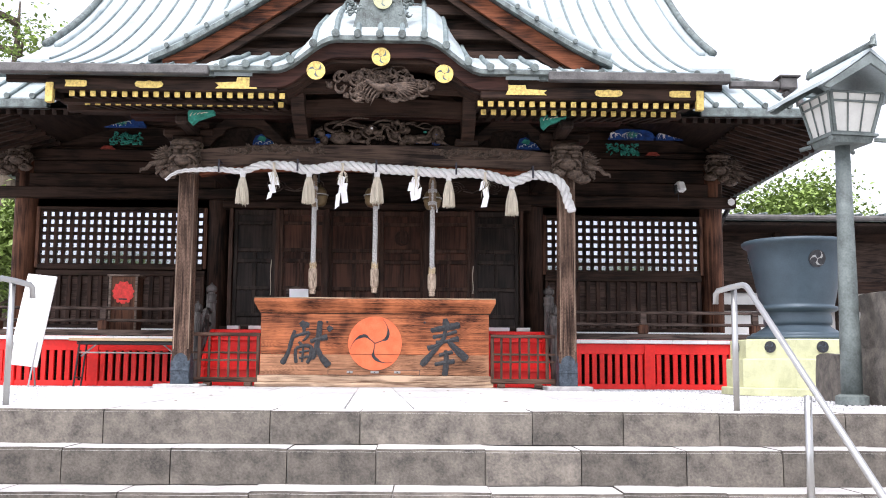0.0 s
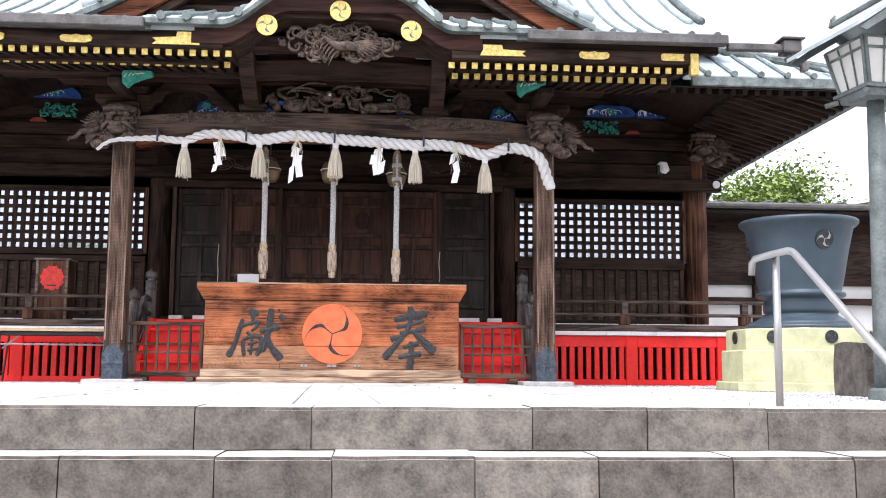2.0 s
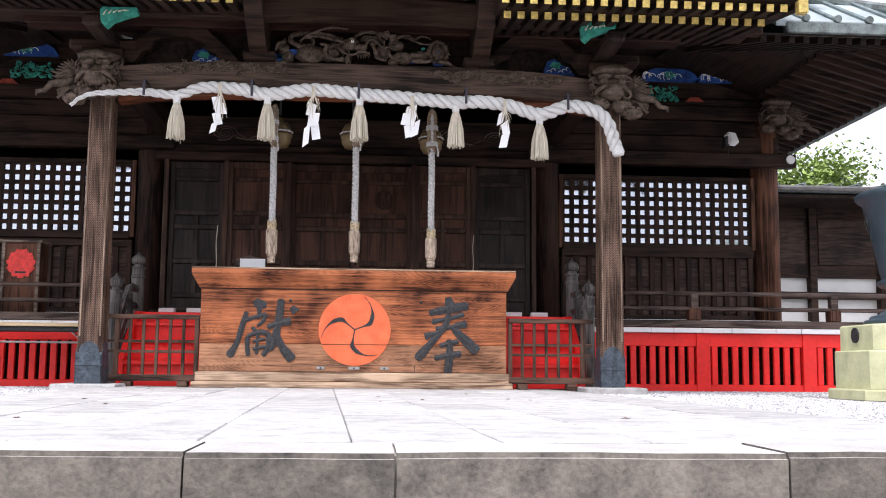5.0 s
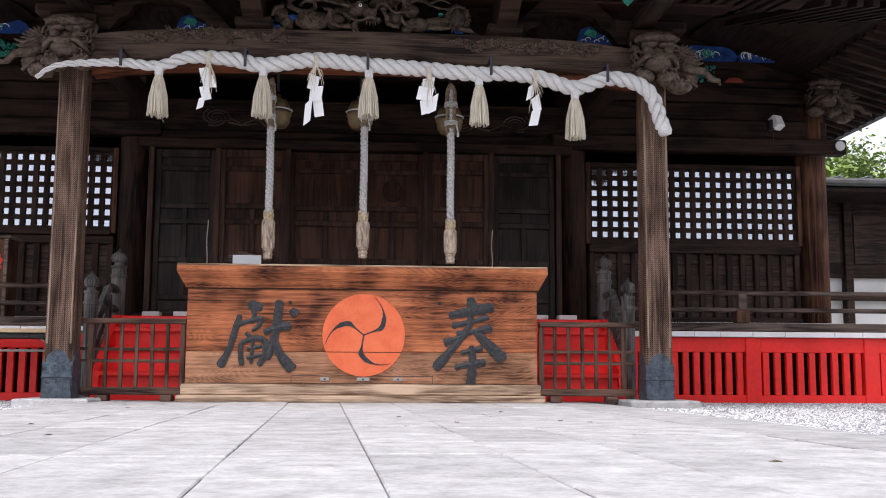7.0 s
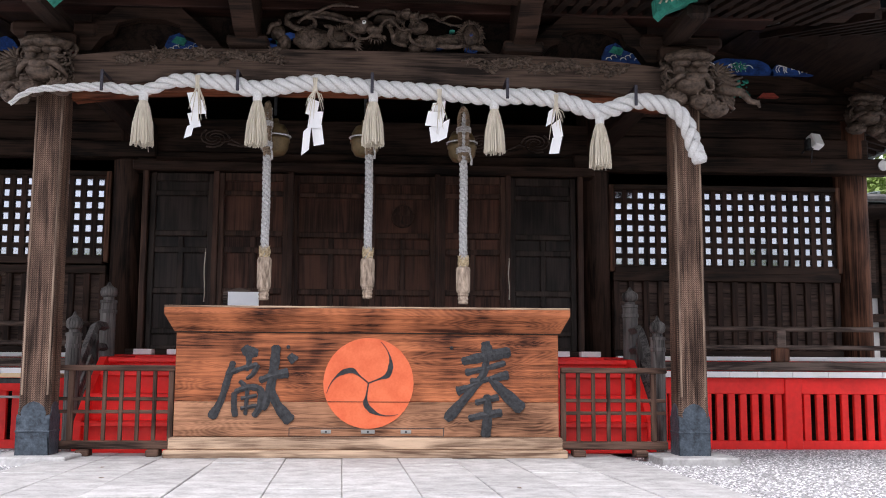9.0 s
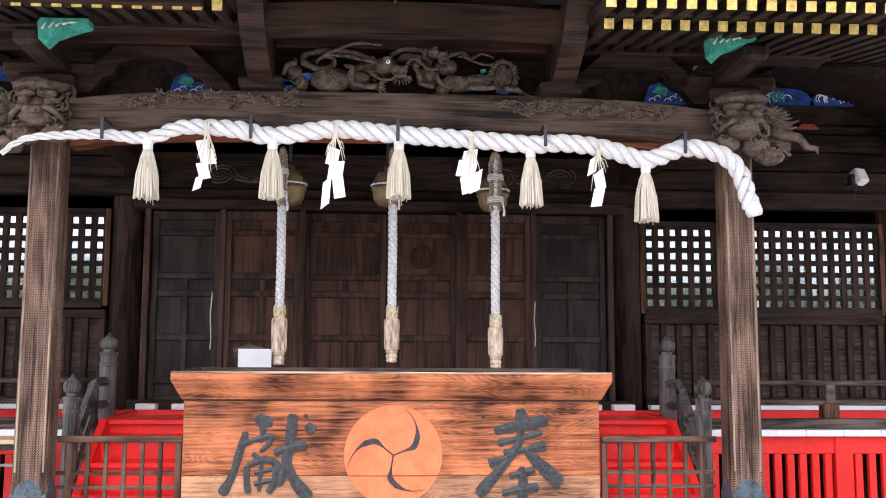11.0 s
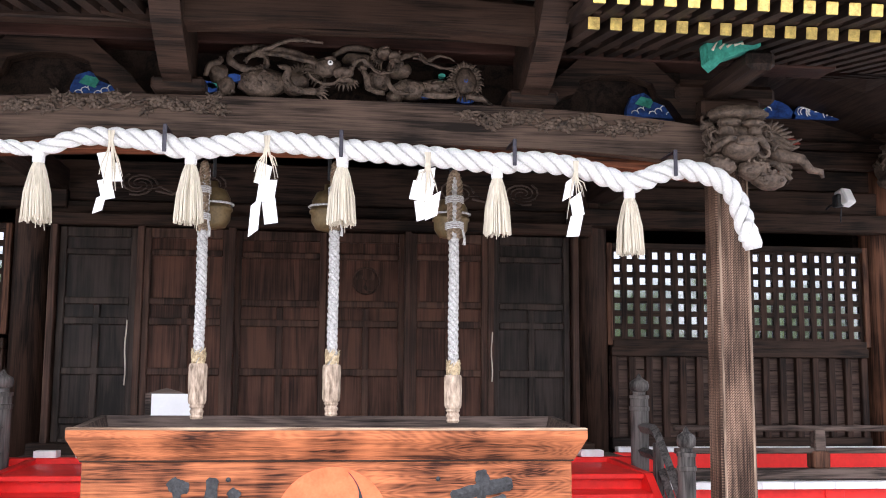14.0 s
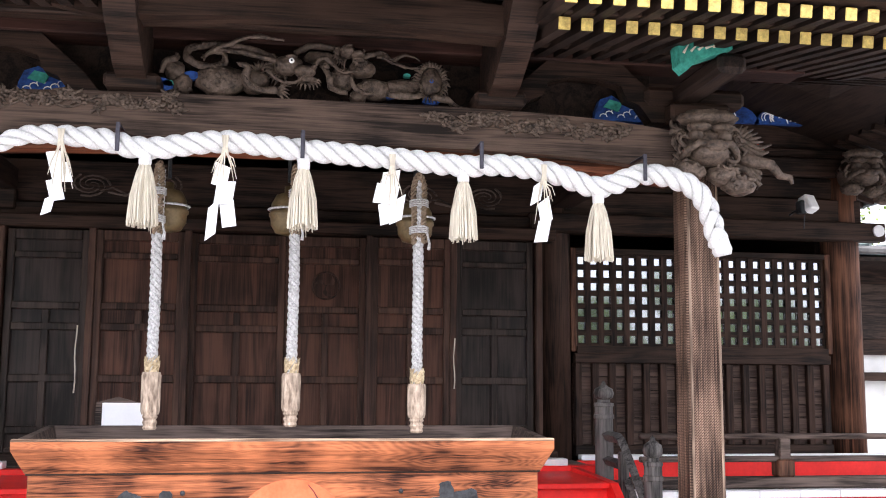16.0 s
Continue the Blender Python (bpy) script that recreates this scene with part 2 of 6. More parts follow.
M_SHADOWW = wood_mat("eave_shadow_dark", (0.014, 0.009, 0.007), (0.07, 0.045, 0.033), (1.2, 10, 10))
M_PAPERWIN = mat("reflecting_glass", (0.40, 0.43, 0.48), 0.05, metal=0.75, var=0.08, scale=1.5, bump=0.02, fine=3)


# ---- mesh helpers ----
def mesh_of(bm, name, material, smooth=False):
    me = bpy.data.meshes.new(name)
    bmesh.ops.recalc_face_normals(bm, faces=bm.faces[:])
    bm.to_mesh(me)
    bm.free()
    for mm in material if isinstance(material, (list, tuple)) else [material]:
        me.materials.append(mm)
    if smooth:
        for p in me.polygons:
            p.use_smooth = True
    return me


def part(name, bm, material, parent=None, label="", smooth=False, m=None):
    ob = new(name, mesh_of(bm, name, material, smooth))
    if parent is not None:
        ob.parent = parent
    if m is not None:
        ob.matrix_basis = m
    return tagged(ob, label) if label else ob


def thing(name, label, category, at=(0, 0, 0), group="", kind="", rz=0):
    ob = new(name)
    ob.empty_display_size = 0.1
    ob.matrix_basis = pose(*at, 0, 0, rz)
    return tagged(ob, label, category, group, kind)


def add_box(bm, x0, x1, y0, y1, z0, z1, bevel=0.0, m=None):
    v = bmesh.ops.create_cube(bm, size=1, matrix=Matrix.Translation(((x0 + x1) / 2, (y0 + y1) / 2, (z0 + z1) / 2)) @ Matrix.Diagonal((x1 - x0, y1 - y0, z1 - z0, 1)))["verts"]
    if bevel:
        es = {e for q in v for e in q.link_edges}
        r = bmesh.ops.bevel(bm, geom=list(es), offset=bevel, segments=1, affect="EDGES", profile=0.6)
        v = list({q for f in r["faces"] for q in f.verts} | {q for q in v if q.is_valid})
    if m is not None:
        bmesh.ops.transform(bm, matrix=m, verts=v)
    return v


def box(x0, x1, y0, y1, z0, z1, bevel=0.008):
    bm = bmesh.new()
    add_box(bm, x0, x1, y0, y1, z0, z1, bevel)
    return bm


def add_tube(bm, pts, radius, sides=8, caps=True):
    """A round bar through points; radius may be one number or one per point."""
    pts = [Vector(p) for p in pts]
    rings = []
    up = Vector((0.3, 0.2, 1)).normalized()
    for i, p in enumerate(pts):
        d = (pts[min(i + 1, len(pts) - 1)] - pts[max(i - 1, 0)]).normalized()
        a = d.cross(up)
        if a.length < 0.05:
            a = d.cross(Vector((1, 0, 0)))
        a.normalize()
        b = d.cross(a).normalized()
        r = radius[i] if isinstance(radius, (list, tuple)) else radius
        rings.append([bm.verts.new(p + (a * math.cos(2 * math.pi * k / sides) + b * math.sin(2 * math.pi * k / sides)) * r) for k in range(sides)])
    for r0, r1 in zip(rings, rings[1:]):
        for k in range(sides):
            bm.faces.new((r0[k], r0[(k + 1) % sides], r1[(k + 1) % sides], r1[k]))
    if caps:
        bm.faces.new(rings[0][::-1])
        bm.faces.new(rings[-1])
    return bm


def tube(pts, radius, sides=8):
    return add_tube(bmesh.new(), pts, radius, sides)


def add_lathe(bm, profile, sides=24, at=(0, 0, 0)):
    """A turned body: profile of (radius, height) from the bottom up."""
    rings = []
    for r, z in profile:
        rings.append([bm.verts.new((at[0] + r * math.cos(2 * math.pi * k / sides), at[1] + r * math.sin(2 * math.pi * k / sides), at[2] + z)) for k in range(sides)])
    for r0, r1 in zip(rings, rings[1:]):
        for k in range(sides):
            bm.faces.new((r0[k], r0[(k + 1) % sides], r1[(k + 1) % sides], r1[k]))
    bm.faces.new(rings[0][::-1])
    bm.faces.new(rings[-1])
    return bm


def lathe(profile, sides=24, at=(0, 0, 0)):
    return add_lathe(bmesh.new(), profile, sides, at)


def add_prism(bm, outline, y0, y1):
    """An outline of (x, z) pushed from y0 to y1."""
    a = [bm.verts.new((x, y0, z)) for x, z in outline]
    b = [bm.verts.new((x, y1, z)) for x, z in outline]
    bm.faces.new(a)
    bm.faces.new(b[::-1])
    n = len(a)
    for i in range(n):
        bm.faces.new((a[i], b[i], b[(i + 1) % n], a[(i + 1) % n]))
    return bm


def prism(outline, y0, y1):
    return add_prism(bmesh.new(), outline, y0, y1)


def add_loft(bm, rows):
    """A sheet through rows of points."""
    vs = [[bm.verts.new(p) for p in row] for row in rows]
    for r0, r1 in zip(vs, vs[1:]):
        for i in range(len(r0) - 1):
            bm.faces.new((r0[i], r0[i + 1], r1[i + 1], r1[i]))
    return vs


def wavy(bm, amount, scale=3.0):
    """Small unevenness, as worn timber and hewn stone have."""
    for v in bm.verts:
        n = noise.noise_vector(v.co * scale)
        v.co += n * amount
    return bm


def comma_disc(r, material_disc, material_comma, parent, m, thick=0.012, disc_name="disc", label="", swirl_scale=1.0, bold=1.0):
    """A round crest of three turning commas on a disc, facing -y."""
    bm = bmesh.new()
    n = 40
    add_prism(bm, [(r * math.cos(2 * math.pi * k / n), r * math.sin(2 * math.pi * k / n)) for k in range(n)], -thick, 0)
    d = part(disc_name, bm, material_disc, parent, label, m=m)
    bm = bmesh.new()
    for k in range(3):
        a0 = math.radians(28 + 120 * k)
        left, right = [], []
        for i in range(15):
            u = i / 14
            ang = a0 - 0.12 + swirl_scale * 0.92 * max(0.0, (u - 0.45) / 0.55) ** 1.15
            rad = r * (0.0 + 0.95 * u)
            w = bold * r * (0.012 + 0.05 * math.exp(-((u - 0.56) / 0.17) ** 2)) * (1 - 0.6 * max(0.0, u - 0.6) / 0.4)
            c = Vector((math.cos(ang), math.sin(ang)))
            t = Vector((-c.y, c.x)) * (0.9 if u < 0.6 else 0.6) - c * (0.0 if u < 0.6 else 0.6)
            left.append((c.x * rad + t.x * w, c.y * rad + t.y * w))
            right.append((c.x * rad - t.x * w, c.y * rad - t.y * w))
        vl = [bm.verts.new((x, -thick - 0.004, z)) for x, z in left]
        vr = [bm.verts.new((x, -thick - 0.004, z)) for x, z in right]
        for i in range(14):
            bm.faces.new((vl[i], vl[i + 1], vr[i + 1], vr[i]))
    part("comma_swirl", bm, material_comma, d)
    return d


# ---- ground, terrace, steps, paving ----
tagged(part("ground", box(-900, 900, -900, 900, -1.7, -1.365, 0), M_EARTH), "pale gravel ground before the steps", "ground", kind="structure")
tagged(part("terrace", wavy(box(-30, 30, -7.2, 40, -1.35, -0.035, 0), 0.0), M_GRAVEL), "raised terrace covered with white gravel", "ground", kind="structure")

RISE, TREAD, EDGE = 0.195, 0.33, -7.56
steps = thing("stone_steps", "worn grey granite steps up to the terrace", "steps", kind="structure")
rng = random.Random(4)
core = bmesh.new()
for i in range(7):
    add_box(core, -5.2, 5.2, EDGE - TREAD * i + 0.03, EDGE + 0.6, -RISE * (i + 1), -RISE * i - 0.012)
part("step_core", core, M_JOINT, steps)
JOINTS = {0: [-4.6, -3.7, -2.72, -1.9, -1.25, -0.29, 0.232, 1.236, 1.77, 2.34, 3.09, 3.8, 4.6],
          1: [-4.5, -3.9, -3.1, -2.5, -1.9, -1.37, -0.78, -0.146, 0.34, 0.94, 1.47, 2.055, 2.59, 3.2, 3.9, 4.5],
          2: [-4.6, -3.8, -3.0, -2.2, -1.6, -0.97, -0.297, 0.442, 0.951, 1.64, 2.185, 2.9, 3.6, 4.4]}
for i in range(7):
    if i in JOINTS:
        cuts = JOINTS[i]
    else:
        cuts, x = [], -5.2 + rng.uniform(0.5, 0.9)
        while x < 4.8:
            cuts.append(x)
            x += rng.choice([0.52, 0.56, 0.6, 0.72, 0.5])
    cuts = [-5.2] + cuts + [5.2]
    y0 = EDGE - TREAD * i
    for a, b in zip(cuts, cuts[1:]):
        bm = bmesh.new()
        jz = rng.uniform(-0.004, 0.003)
        jy = rng.uniform(-0.006, 0.006)
        add_box(bm, a + 0.003, b - 0.003, y0 + jy, y0 + TREAD + 0.02, -RISE * (i + 1) + 0.002, -RISE * i + jz)
        bmesh.ops.subdivide_edges(bm, edges=[e for e in bm.edges if e.calc_length() > 0.4], cuts=5, use_grid_fill=True)
        front = [e for e in bm.edges if all(v.co.y < y0 + 0.02 and v.co.z > -RISE * i - 0.02 for v in e.verts)]
        bmesh.ops.bevel(bm, geom=front, offset=0.014, segments=2, affect="EDGES")
        wavy(bm, 0.004, 6.0)
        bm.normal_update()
        # paler tops hold the overhead light in their colour; darker fronts also carry stain
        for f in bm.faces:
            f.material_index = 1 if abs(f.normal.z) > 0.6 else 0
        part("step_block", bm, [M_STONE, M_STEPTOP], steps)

paving = thing("paving", "pale stone slabs of the approach to the hall", "paving", kind="structure")
colx = [-2.25, -1.82, -1.40, -0.96, -0.44, -0.01, 0.42, 0.85, 1.26, 1.72, 2.22]
SKEW = 0.0436  # the approach runs a little askew to the hall
for ci, (a, b) in enumerate(zip(colx, colx[1:])):
    y = EDGE + TREAD + 0.022
    edge_col = ci in (0, len(colx) - 2)
    while y < 0.55:
        ln = rng.uniform(1.1, 1.6) if edge_col else rng.uniform(0.55, 1.0)
        y1 = min(y + ln, 0.58)
        bm = bmesh.new()
        h = rng.uniform(-0.003, 0.003)
        add_box(bm, a + 0.0025, b - 0.0025, y + 0.0025, y1 - 0.0025, -0.08, h, 0.004)
        for v in bm.verts:
            v.co.x -= SKEW * (v.co.y + 4.3)
        part("slab", bm, M_PAVE, paving)
        y = y1

bm = box(-2.25, 2.22, EDGE + TREAD, 0.6, -0.2, -0.012, 0)
for v in bm.verts:
    v.co.x -= SKEW * (v.co.y + 4.3)
part("bedding", bm, M_JOINT, paving)

# ---- porch pillars ----
porch = thing("porch", "dark weathered timber porch of the shrine hall", "porch", kind="structure")


def pillar(x, y=-0.02):
    ob = thing("porch_pillar", "weathered square timber pillar with carved lattice pattern and bronze shoe", "pillar", (x, y, 0), "porch pillars")
    bm = bmesh.new()
    w0, w1 = 0.119, 0.112
    ch = 0.022
    rows = []
    for z, w in ((0.03, w0), (2.84, w1)):
        rows.append([Vector(q) for q in ((-w + ch, -w, z), (w - ch, -w, z), (w, -w + ch, z), (w, w - ch, z), (w - ch, w, z), (-w + ch, w, z), (-w, w - ch, z), (-w, -w + ch, z), (-w + ch, -w, z))])
    add_loft(bm, rows)
    part("shaft", bm, M_PILLAR, ob)
    bm = bmesh.new()
    for s in (-1, 1):
        add_box(bm, s * (w0 - 0.024) - 0.007, s * (w0 - 0.024) + 0.007, -w0 - 0.003, -w0 + 0.016, 0.48, 2.8, 0.004)
    part("edge_strip", bm, M_GREYWV, ob, "bleached corner edge of the timber")
    sh = []
    s = w0 + 0.005
    for y0, nx in ((-s, 0),):
        out = [(-s, 0.0), (s, 0.0), (s, 0.36), (s * 0.93, 0.40), (s * 0.72, 0.385), (s * 0.76, 0.42), (s * 0.62, 0.475), (s * 0.30, 0.515), (0, 0.53), (-s * 0.30, 0.515), (-s * 0.62, 0.475), (-s * 0.76, 0.42), (-s * 0.72, 0.385), (-s * 0.93, 0.40), (-s, 0.36)]
        for rz in (0, 90, 180, 270):
            bm = prism([(a, b * 0.76) for a, b in out], -s, -s + 0.012)
            part("metal_shoe", bm, M_SHOE, ob, "blue-grey bronze pillar shoe", m=pose(0, 0, 0.03, 0, 0, rz))
    bm = bmesh.new()
    for rz in range(4):
        m = pose(0, 0, 0, 0, 0, 90 * rz)
        add_box(bm, -s - 0.004, s + 0.004, -s - 0.006, -s + 0.006, 0.20, 0.215, 0.003, m)
    part("shoe_band", bm, M_SHOE, ob)
    part("plinth", wavy(box(-0.3, 0.3, -0.3, 0.3, -0.06, 0.03, 0.012), 0.003), M_PAVE, ob, "low stone plinth")
    return ob


M_GREYWV = wood_mat("silvered_edge", (0.08, 0.05, 0.036), (0.36, 0.26, 0.19), (9, 9, 0.9))
M_PILLAR = wood_mat("carved_pillar_timber", (0.035, 0.019, 0.013), (0.31, 0.20, 0.145), (8, 8, 0.6))
nt = M_PILLAR.node_tree
vor = nt.nodes.new("ShaderNodeTexBrick")
vor.inputs["Scale"].default_value = 1.0
vor.inputs["Brick Width"].default_value = 0.034
vor.inputs["Row Height"].default_value = 0.017
vor.inputs["Mortar Size"].default_value = 0.0035
vg = nt.nodes.new("ShaderNodeNewGeometry")
sx = nt.nodes.new("ShaderNodeSeparateXYZ")
cx = nt.nodes.new("ShaderNodeCombineXYZ")
ad = nt.nodes.new("ShaderNodeMath")
ad2 = nt.nodes.new("ShaderNodeMath")
sb2 = nt.nodes.new("ShaderNodeMath")
sb2.operation = "SUBTRACT"
nt.links.new(vg.outputs["Position"], sx.inputs[0])
nt.links.new(sx.outputs["X"], ad.inputs[0])
nt.links.new(sx.outputs["Y"], ad.inputs[1])
nt.links.new(ad.outputs[0], ad2.inputs[0])
nt.links.new(sx.outputs["Z"], ad2.inputs[1])
nt.links.new(sx.outputs["Z"], sb2.inputs[0])
nt.links.new(ad.outputs[0], sb2.inputs[1])
nt.links.new(ad2.outputs[0], cx.inputs["X"])
nt.links.new(sb2.outputs[0], cx.inputs["Y"])
nt.links.new(cx.outputs[0], vor.inputs["Vector"])
bp2 = nt.nodes.new("ShaderNodeBump")
bp2.inputs["Strength"].default_value = 0.9
bp2.inputs["Distance"].default_value = 0.004
bp2.invert = True
pb = nt.nodes["Principled BSDF"]
nt.links.new(vor.outputs["Fac"], bp2.inputs["Height"])
nt.links.new([l for l in pb.inputs["Normal"].links][0].from_socket, bp2.inputs["Normal"])
nt.links.new(bp2.outputs["Normal"], pb.inputs["Normal"])
mixc = nt.nodes.new("ShaderNodeMix")
mixc.data_type = "RGBA"
mixc.blend_type = "MULTIPLY"
mixc.inputs["B"].default_value = (0.35, 0.33, 0.32, 1)
nt.links.new(vor.outputs["Fac"], mixc.inputs["Factor"])
nt.links.new(pb.inputs["Base Color"].links[0].from_socket, mixc.inputs["A"])
nt.links.new(mixc.outputs["Result"], pb.inputs["Base Color"])

pillar(-2.515)
pillar(2.545)

# ---- main hall: walls, posts, windows, doors ----
WY = 3.2
hall = thing("shrine_hall", "dark timber main hall of the shrine", "building", kind="structure")
FLOOR = 0.80
# closing walls and floor
part("wall_back", box(-6.1, 6.1, 10.8, 11.0, 0.2, 4.2, 0), M_DARK, hall)
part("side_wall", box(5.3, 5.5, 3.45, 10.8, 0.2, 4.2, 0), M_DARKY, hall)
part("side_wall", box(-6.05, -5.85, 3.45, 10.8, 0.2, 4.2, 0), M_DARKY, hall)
part("hall_floor", box(-6.0, 5.5, 3.35, 10.8, 0.6, FLOOR, 0), M_DARK, hall)
part("ceiling", box(-6.1, 5.6, 3.3, 10.9, 4.0, 4.1, 0), M_DARK, hall)
POSTS = [(-5.90, M_POST), (-2.72, M_DARKV), (2.46, M_DARKV), (5.46, M_POST)]
for x, m_ in POSTS:
    part("hall_post", lathe([(0.185, FLOOR - 0.1), (0.185, 3.0), (0.18, 3.6)], 20, (x, WY + 0.06, 0)), m_, hall, smooth=True)


def lintel(x0, x1, y0, y1, z0, z1, m_=None):
    return part("lintel", box(x0, x1, y0, y1, z0, z1, 0.012), m_ or M_DARK, hall)


for x0, x1, dz in ((-6.35, -2.4, 0.06), (2.2, 5.82, 0.0)):
    lintel(x0, x1, WY - 0.2, WY - 0.02, 2.92 + dz, 3.10 + dz)
    lintel(x0 + 0.3, x1 - 0.2, WY - 0.1, WY + 0.1, 3.10 + dz, 3.34 + dz)
    lintel(x0 + 0.3, x1 - 0.2, WY - 0.06, WY + 0.1, 3.345 + dz, 3.56 + dz)
    lintel(x0 + 0.3, x1 - 0.2, WY - 0.12, WY + 0.1, 3.565 + dz, 3.75 + dz)
lintel(-2.6, 2.4, WY - 0.16, WY + 0.02, 2.86, 3.06)
lintel(-2.6, 2.4, WY - 0.1, WY + 0.1, 3.065, 3.45)
lintel(-6.2, 5.8, WY - 0.05, WY + 0.1, 3.76, 3.86)
lintel(-6.2, 5.8, WY + 0.02, WY + 0.1, 3.86, 4.22)
lintel(-6.2, 5.8, WY - 0.14, WY + 0.1, 4.22, 4.48)
# end nose of the beam with its steel cap
part("beam_end", lathe([(0.06, 0), (0.06, 0.02)], 12), M_WHITE, hall, "white painted beam end", m=pose(5.73, WY - 0.205, 3.02, 90))


def lattice_window(x0, x1, z0, z1, name):
    w = thing(name, "square timber lattice window with glass behind", "window", kind="structure")
    y = WY + 0.02
    bm = bmesh.new()
    t = 0.055
    add_box(bm, x0 - t, x0, y - 0.06, y + 0.05, z0 - t, z1 + t, 0.005)
    add_box(bm, x1, x1 + t, y - 0.06, y + 0.05, z0 - t, z1 + t, 0.005)
    part("window_frame", bm, M_POSTD, w)
    part("window_frame", box(x0, x1, y - 0.06, y + 0.05, z1, z1 + t, 0.005), M_DARK, w)
    part("window_sill", box(x0, x1, y - 0.075, y + 0.05, z0 - t - 0.02, z0, 0.005), M_DARK, w)
    pitch = 0.126
    n = round((x1 - x0) / pitch)
    px = (x1 - x0) / n
    for i in range(n + 1):
        xx = x0 + i * px
        part("lattice_bar", box(max(x0, xx - 0.028), min(x1, xx + 0.028), y - 0.022, y, z0, z1, 0), M_DARKV, w)
    k = round((z1 - z0) / pitch)
    pz = (z1 - z0) / k
    for i in range(k + 1):
        zz = z0 + i * pz
        part("lattice_bar", box(x0, x1, y - 0.018, y + 0.004, max(z0, zz - 0.025), min(z1, zz + 0.028), 0), M_DARK, w)
    return w


def batten_wall(x0, x1, z0, z1):
    w = thing("wall_panel", "boarded wall with upright timber battens", "wall", kind="structure")
    y = WY
    k = 6
    for i in range(k):
        a, b = z0 + (z1 - z0) * i / k, z0 + (z1 - z0) * (i + 1) / k
        part("board", box(x0, x1, y + 0.03, y + 0.06, a + 0.002, b - 0.002, 0.003), M_BOARD, w)
    n = int((x1 - x0) / 0.17)
    for i in range(n + 1):
        xx = x0 + 0.04 + (x1 - x0 - 0.08) * i / n
        part("batten", box(xx - 0.033, xx + 0.033, y - 0.03, y + 0.03, z0, z1, 0.005), M_DARKV, w)
    part("top_rail", box(x0, x1, y - 0.05, y + 0.05, z1, z1 + 0.09, 0.006), M_DARK, w)
    part("bottom_rail", box(x0, x1, y - 0.05, y + 0.05, z0 - 0.1, z0, 0.006), M_DARK, w)


M_POSTD = wood_mat("frame_timber", (0.03, 0.013, 0.009), (0.16, 0.075, 0.045), (8, 8, 1.2))
M_BOARD = wood_mat("grey_boards", (0.03, 0.019, 0.015), (0.13, 0.085, 0.068), (1.0, 12, 12))
lattice_window(2.68, 5.24, 1.86, 2.74, "window_1")
lattice_window(-5.64, -2.96, 1.90, 2.80, "window_2")
batten_wall(2.66, 5.26, 0.93, 1.70)
batten_wall(-5.66, -2.92, 0.93, 1.72)

# paper screens and inner wall behind the lattice
for x0, x1, z0, z1 in ((-5.64, -2.96, 1.90, 2.80), (2.68, 5.24, 1.86, 2.74)):
    tagged(part("window_pane", box(x0, x1, WY + 0.028, WY + 0.036, z0, z1, 0), M_PAPERWIN), "reflecting glass pane behind the lattice", "window", kind="structure")


def door_leaf(x0, x1, y, z0, z1, outer=False):
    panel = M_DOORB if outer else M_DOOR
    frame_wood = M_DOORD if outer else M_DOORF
    d = thing("folding_door", "dark panelled timber door leaf of the hall", "door", group="hall door leaves", kind="structure")
    st = 0.062
    xm = (x0 + x1) / 2
    for a, b in ((x0, x0 + st), (x1 - st, x1)):
        part("stile", box(a, b, y - 0.034, y + 0.03, z0, z1, 0.007), frame_wood, d)
    part("mid_stile", box(xm - 0.03, xm + 0.03, y - 0.030, y + 0.026, z0 + 0.17, 2.11, 0.007), frame_wood, d)
    rails = ((z0, z0 + 0.04), (1.06, 1.122), (1.49, 1.555), (1.93, 1.995), (2.11, 2.172), (2.55, 2.605), (z1 - 0.09, z1))
    for a, b in rails:
        part("rail", box(x0 + st, x1 - st, y - 0.032, y + 0.028, a, b, 0.007), frame_wood, d)
    for (_, a), (b, _) in zip(rails, rails[1:]):
        if a > 2.1 or a < 1.0:
            part("door_panel", box(x0 + st, x1 - st, y + 0.004, y + 0.02, a, b, 0), panel, d)
        else:
            part("door_panel", box(x0 + st, xm - 0.03, y + 0.004, y + 0.02, a, b, 0), panel, d)
            part("door_panel", box(xm + 0.03, x1 - st, y + 0.004, y + 0.02, a, b, 0), panel, d)
    return d


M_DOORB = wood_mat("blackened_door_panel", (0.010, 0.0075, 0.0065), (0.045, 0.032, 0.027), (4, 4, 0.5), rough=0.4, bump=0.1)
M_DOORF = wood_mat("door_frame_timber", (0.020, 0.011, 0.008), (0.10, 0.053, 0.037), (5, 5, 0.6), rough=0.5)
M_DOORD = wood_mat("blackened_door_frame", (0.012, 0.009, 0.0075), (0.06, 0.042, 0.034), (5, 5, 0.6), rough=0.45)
DY = 2.95
leaves = []
for x0, x1, yy in ((-2.42, -1.74, DY), (-1.68, -0.93, DY - 0.05), (-0.89, -0.062, DY + 0.02), (-0.058, 0.66, DY + 0.02), (0.70, 1.42, DY - 0.05), (1.47, 2.20, DY)):
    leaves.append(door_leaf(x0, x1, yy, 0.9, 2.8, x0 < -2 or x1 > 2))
for x in (-2.46, -1.71, -0.91, 0.68, 1.445, 2.24):
    part("door_post", box(x - 0.03, x + 0.03, DY - 0.1, DY + 0.1, 0.84, 2.84, 0.006), M_DOORF, hall)
lintel(-2.6, 2.4, DY - 0.12, DY + 0.12, 2.81, 2.92)
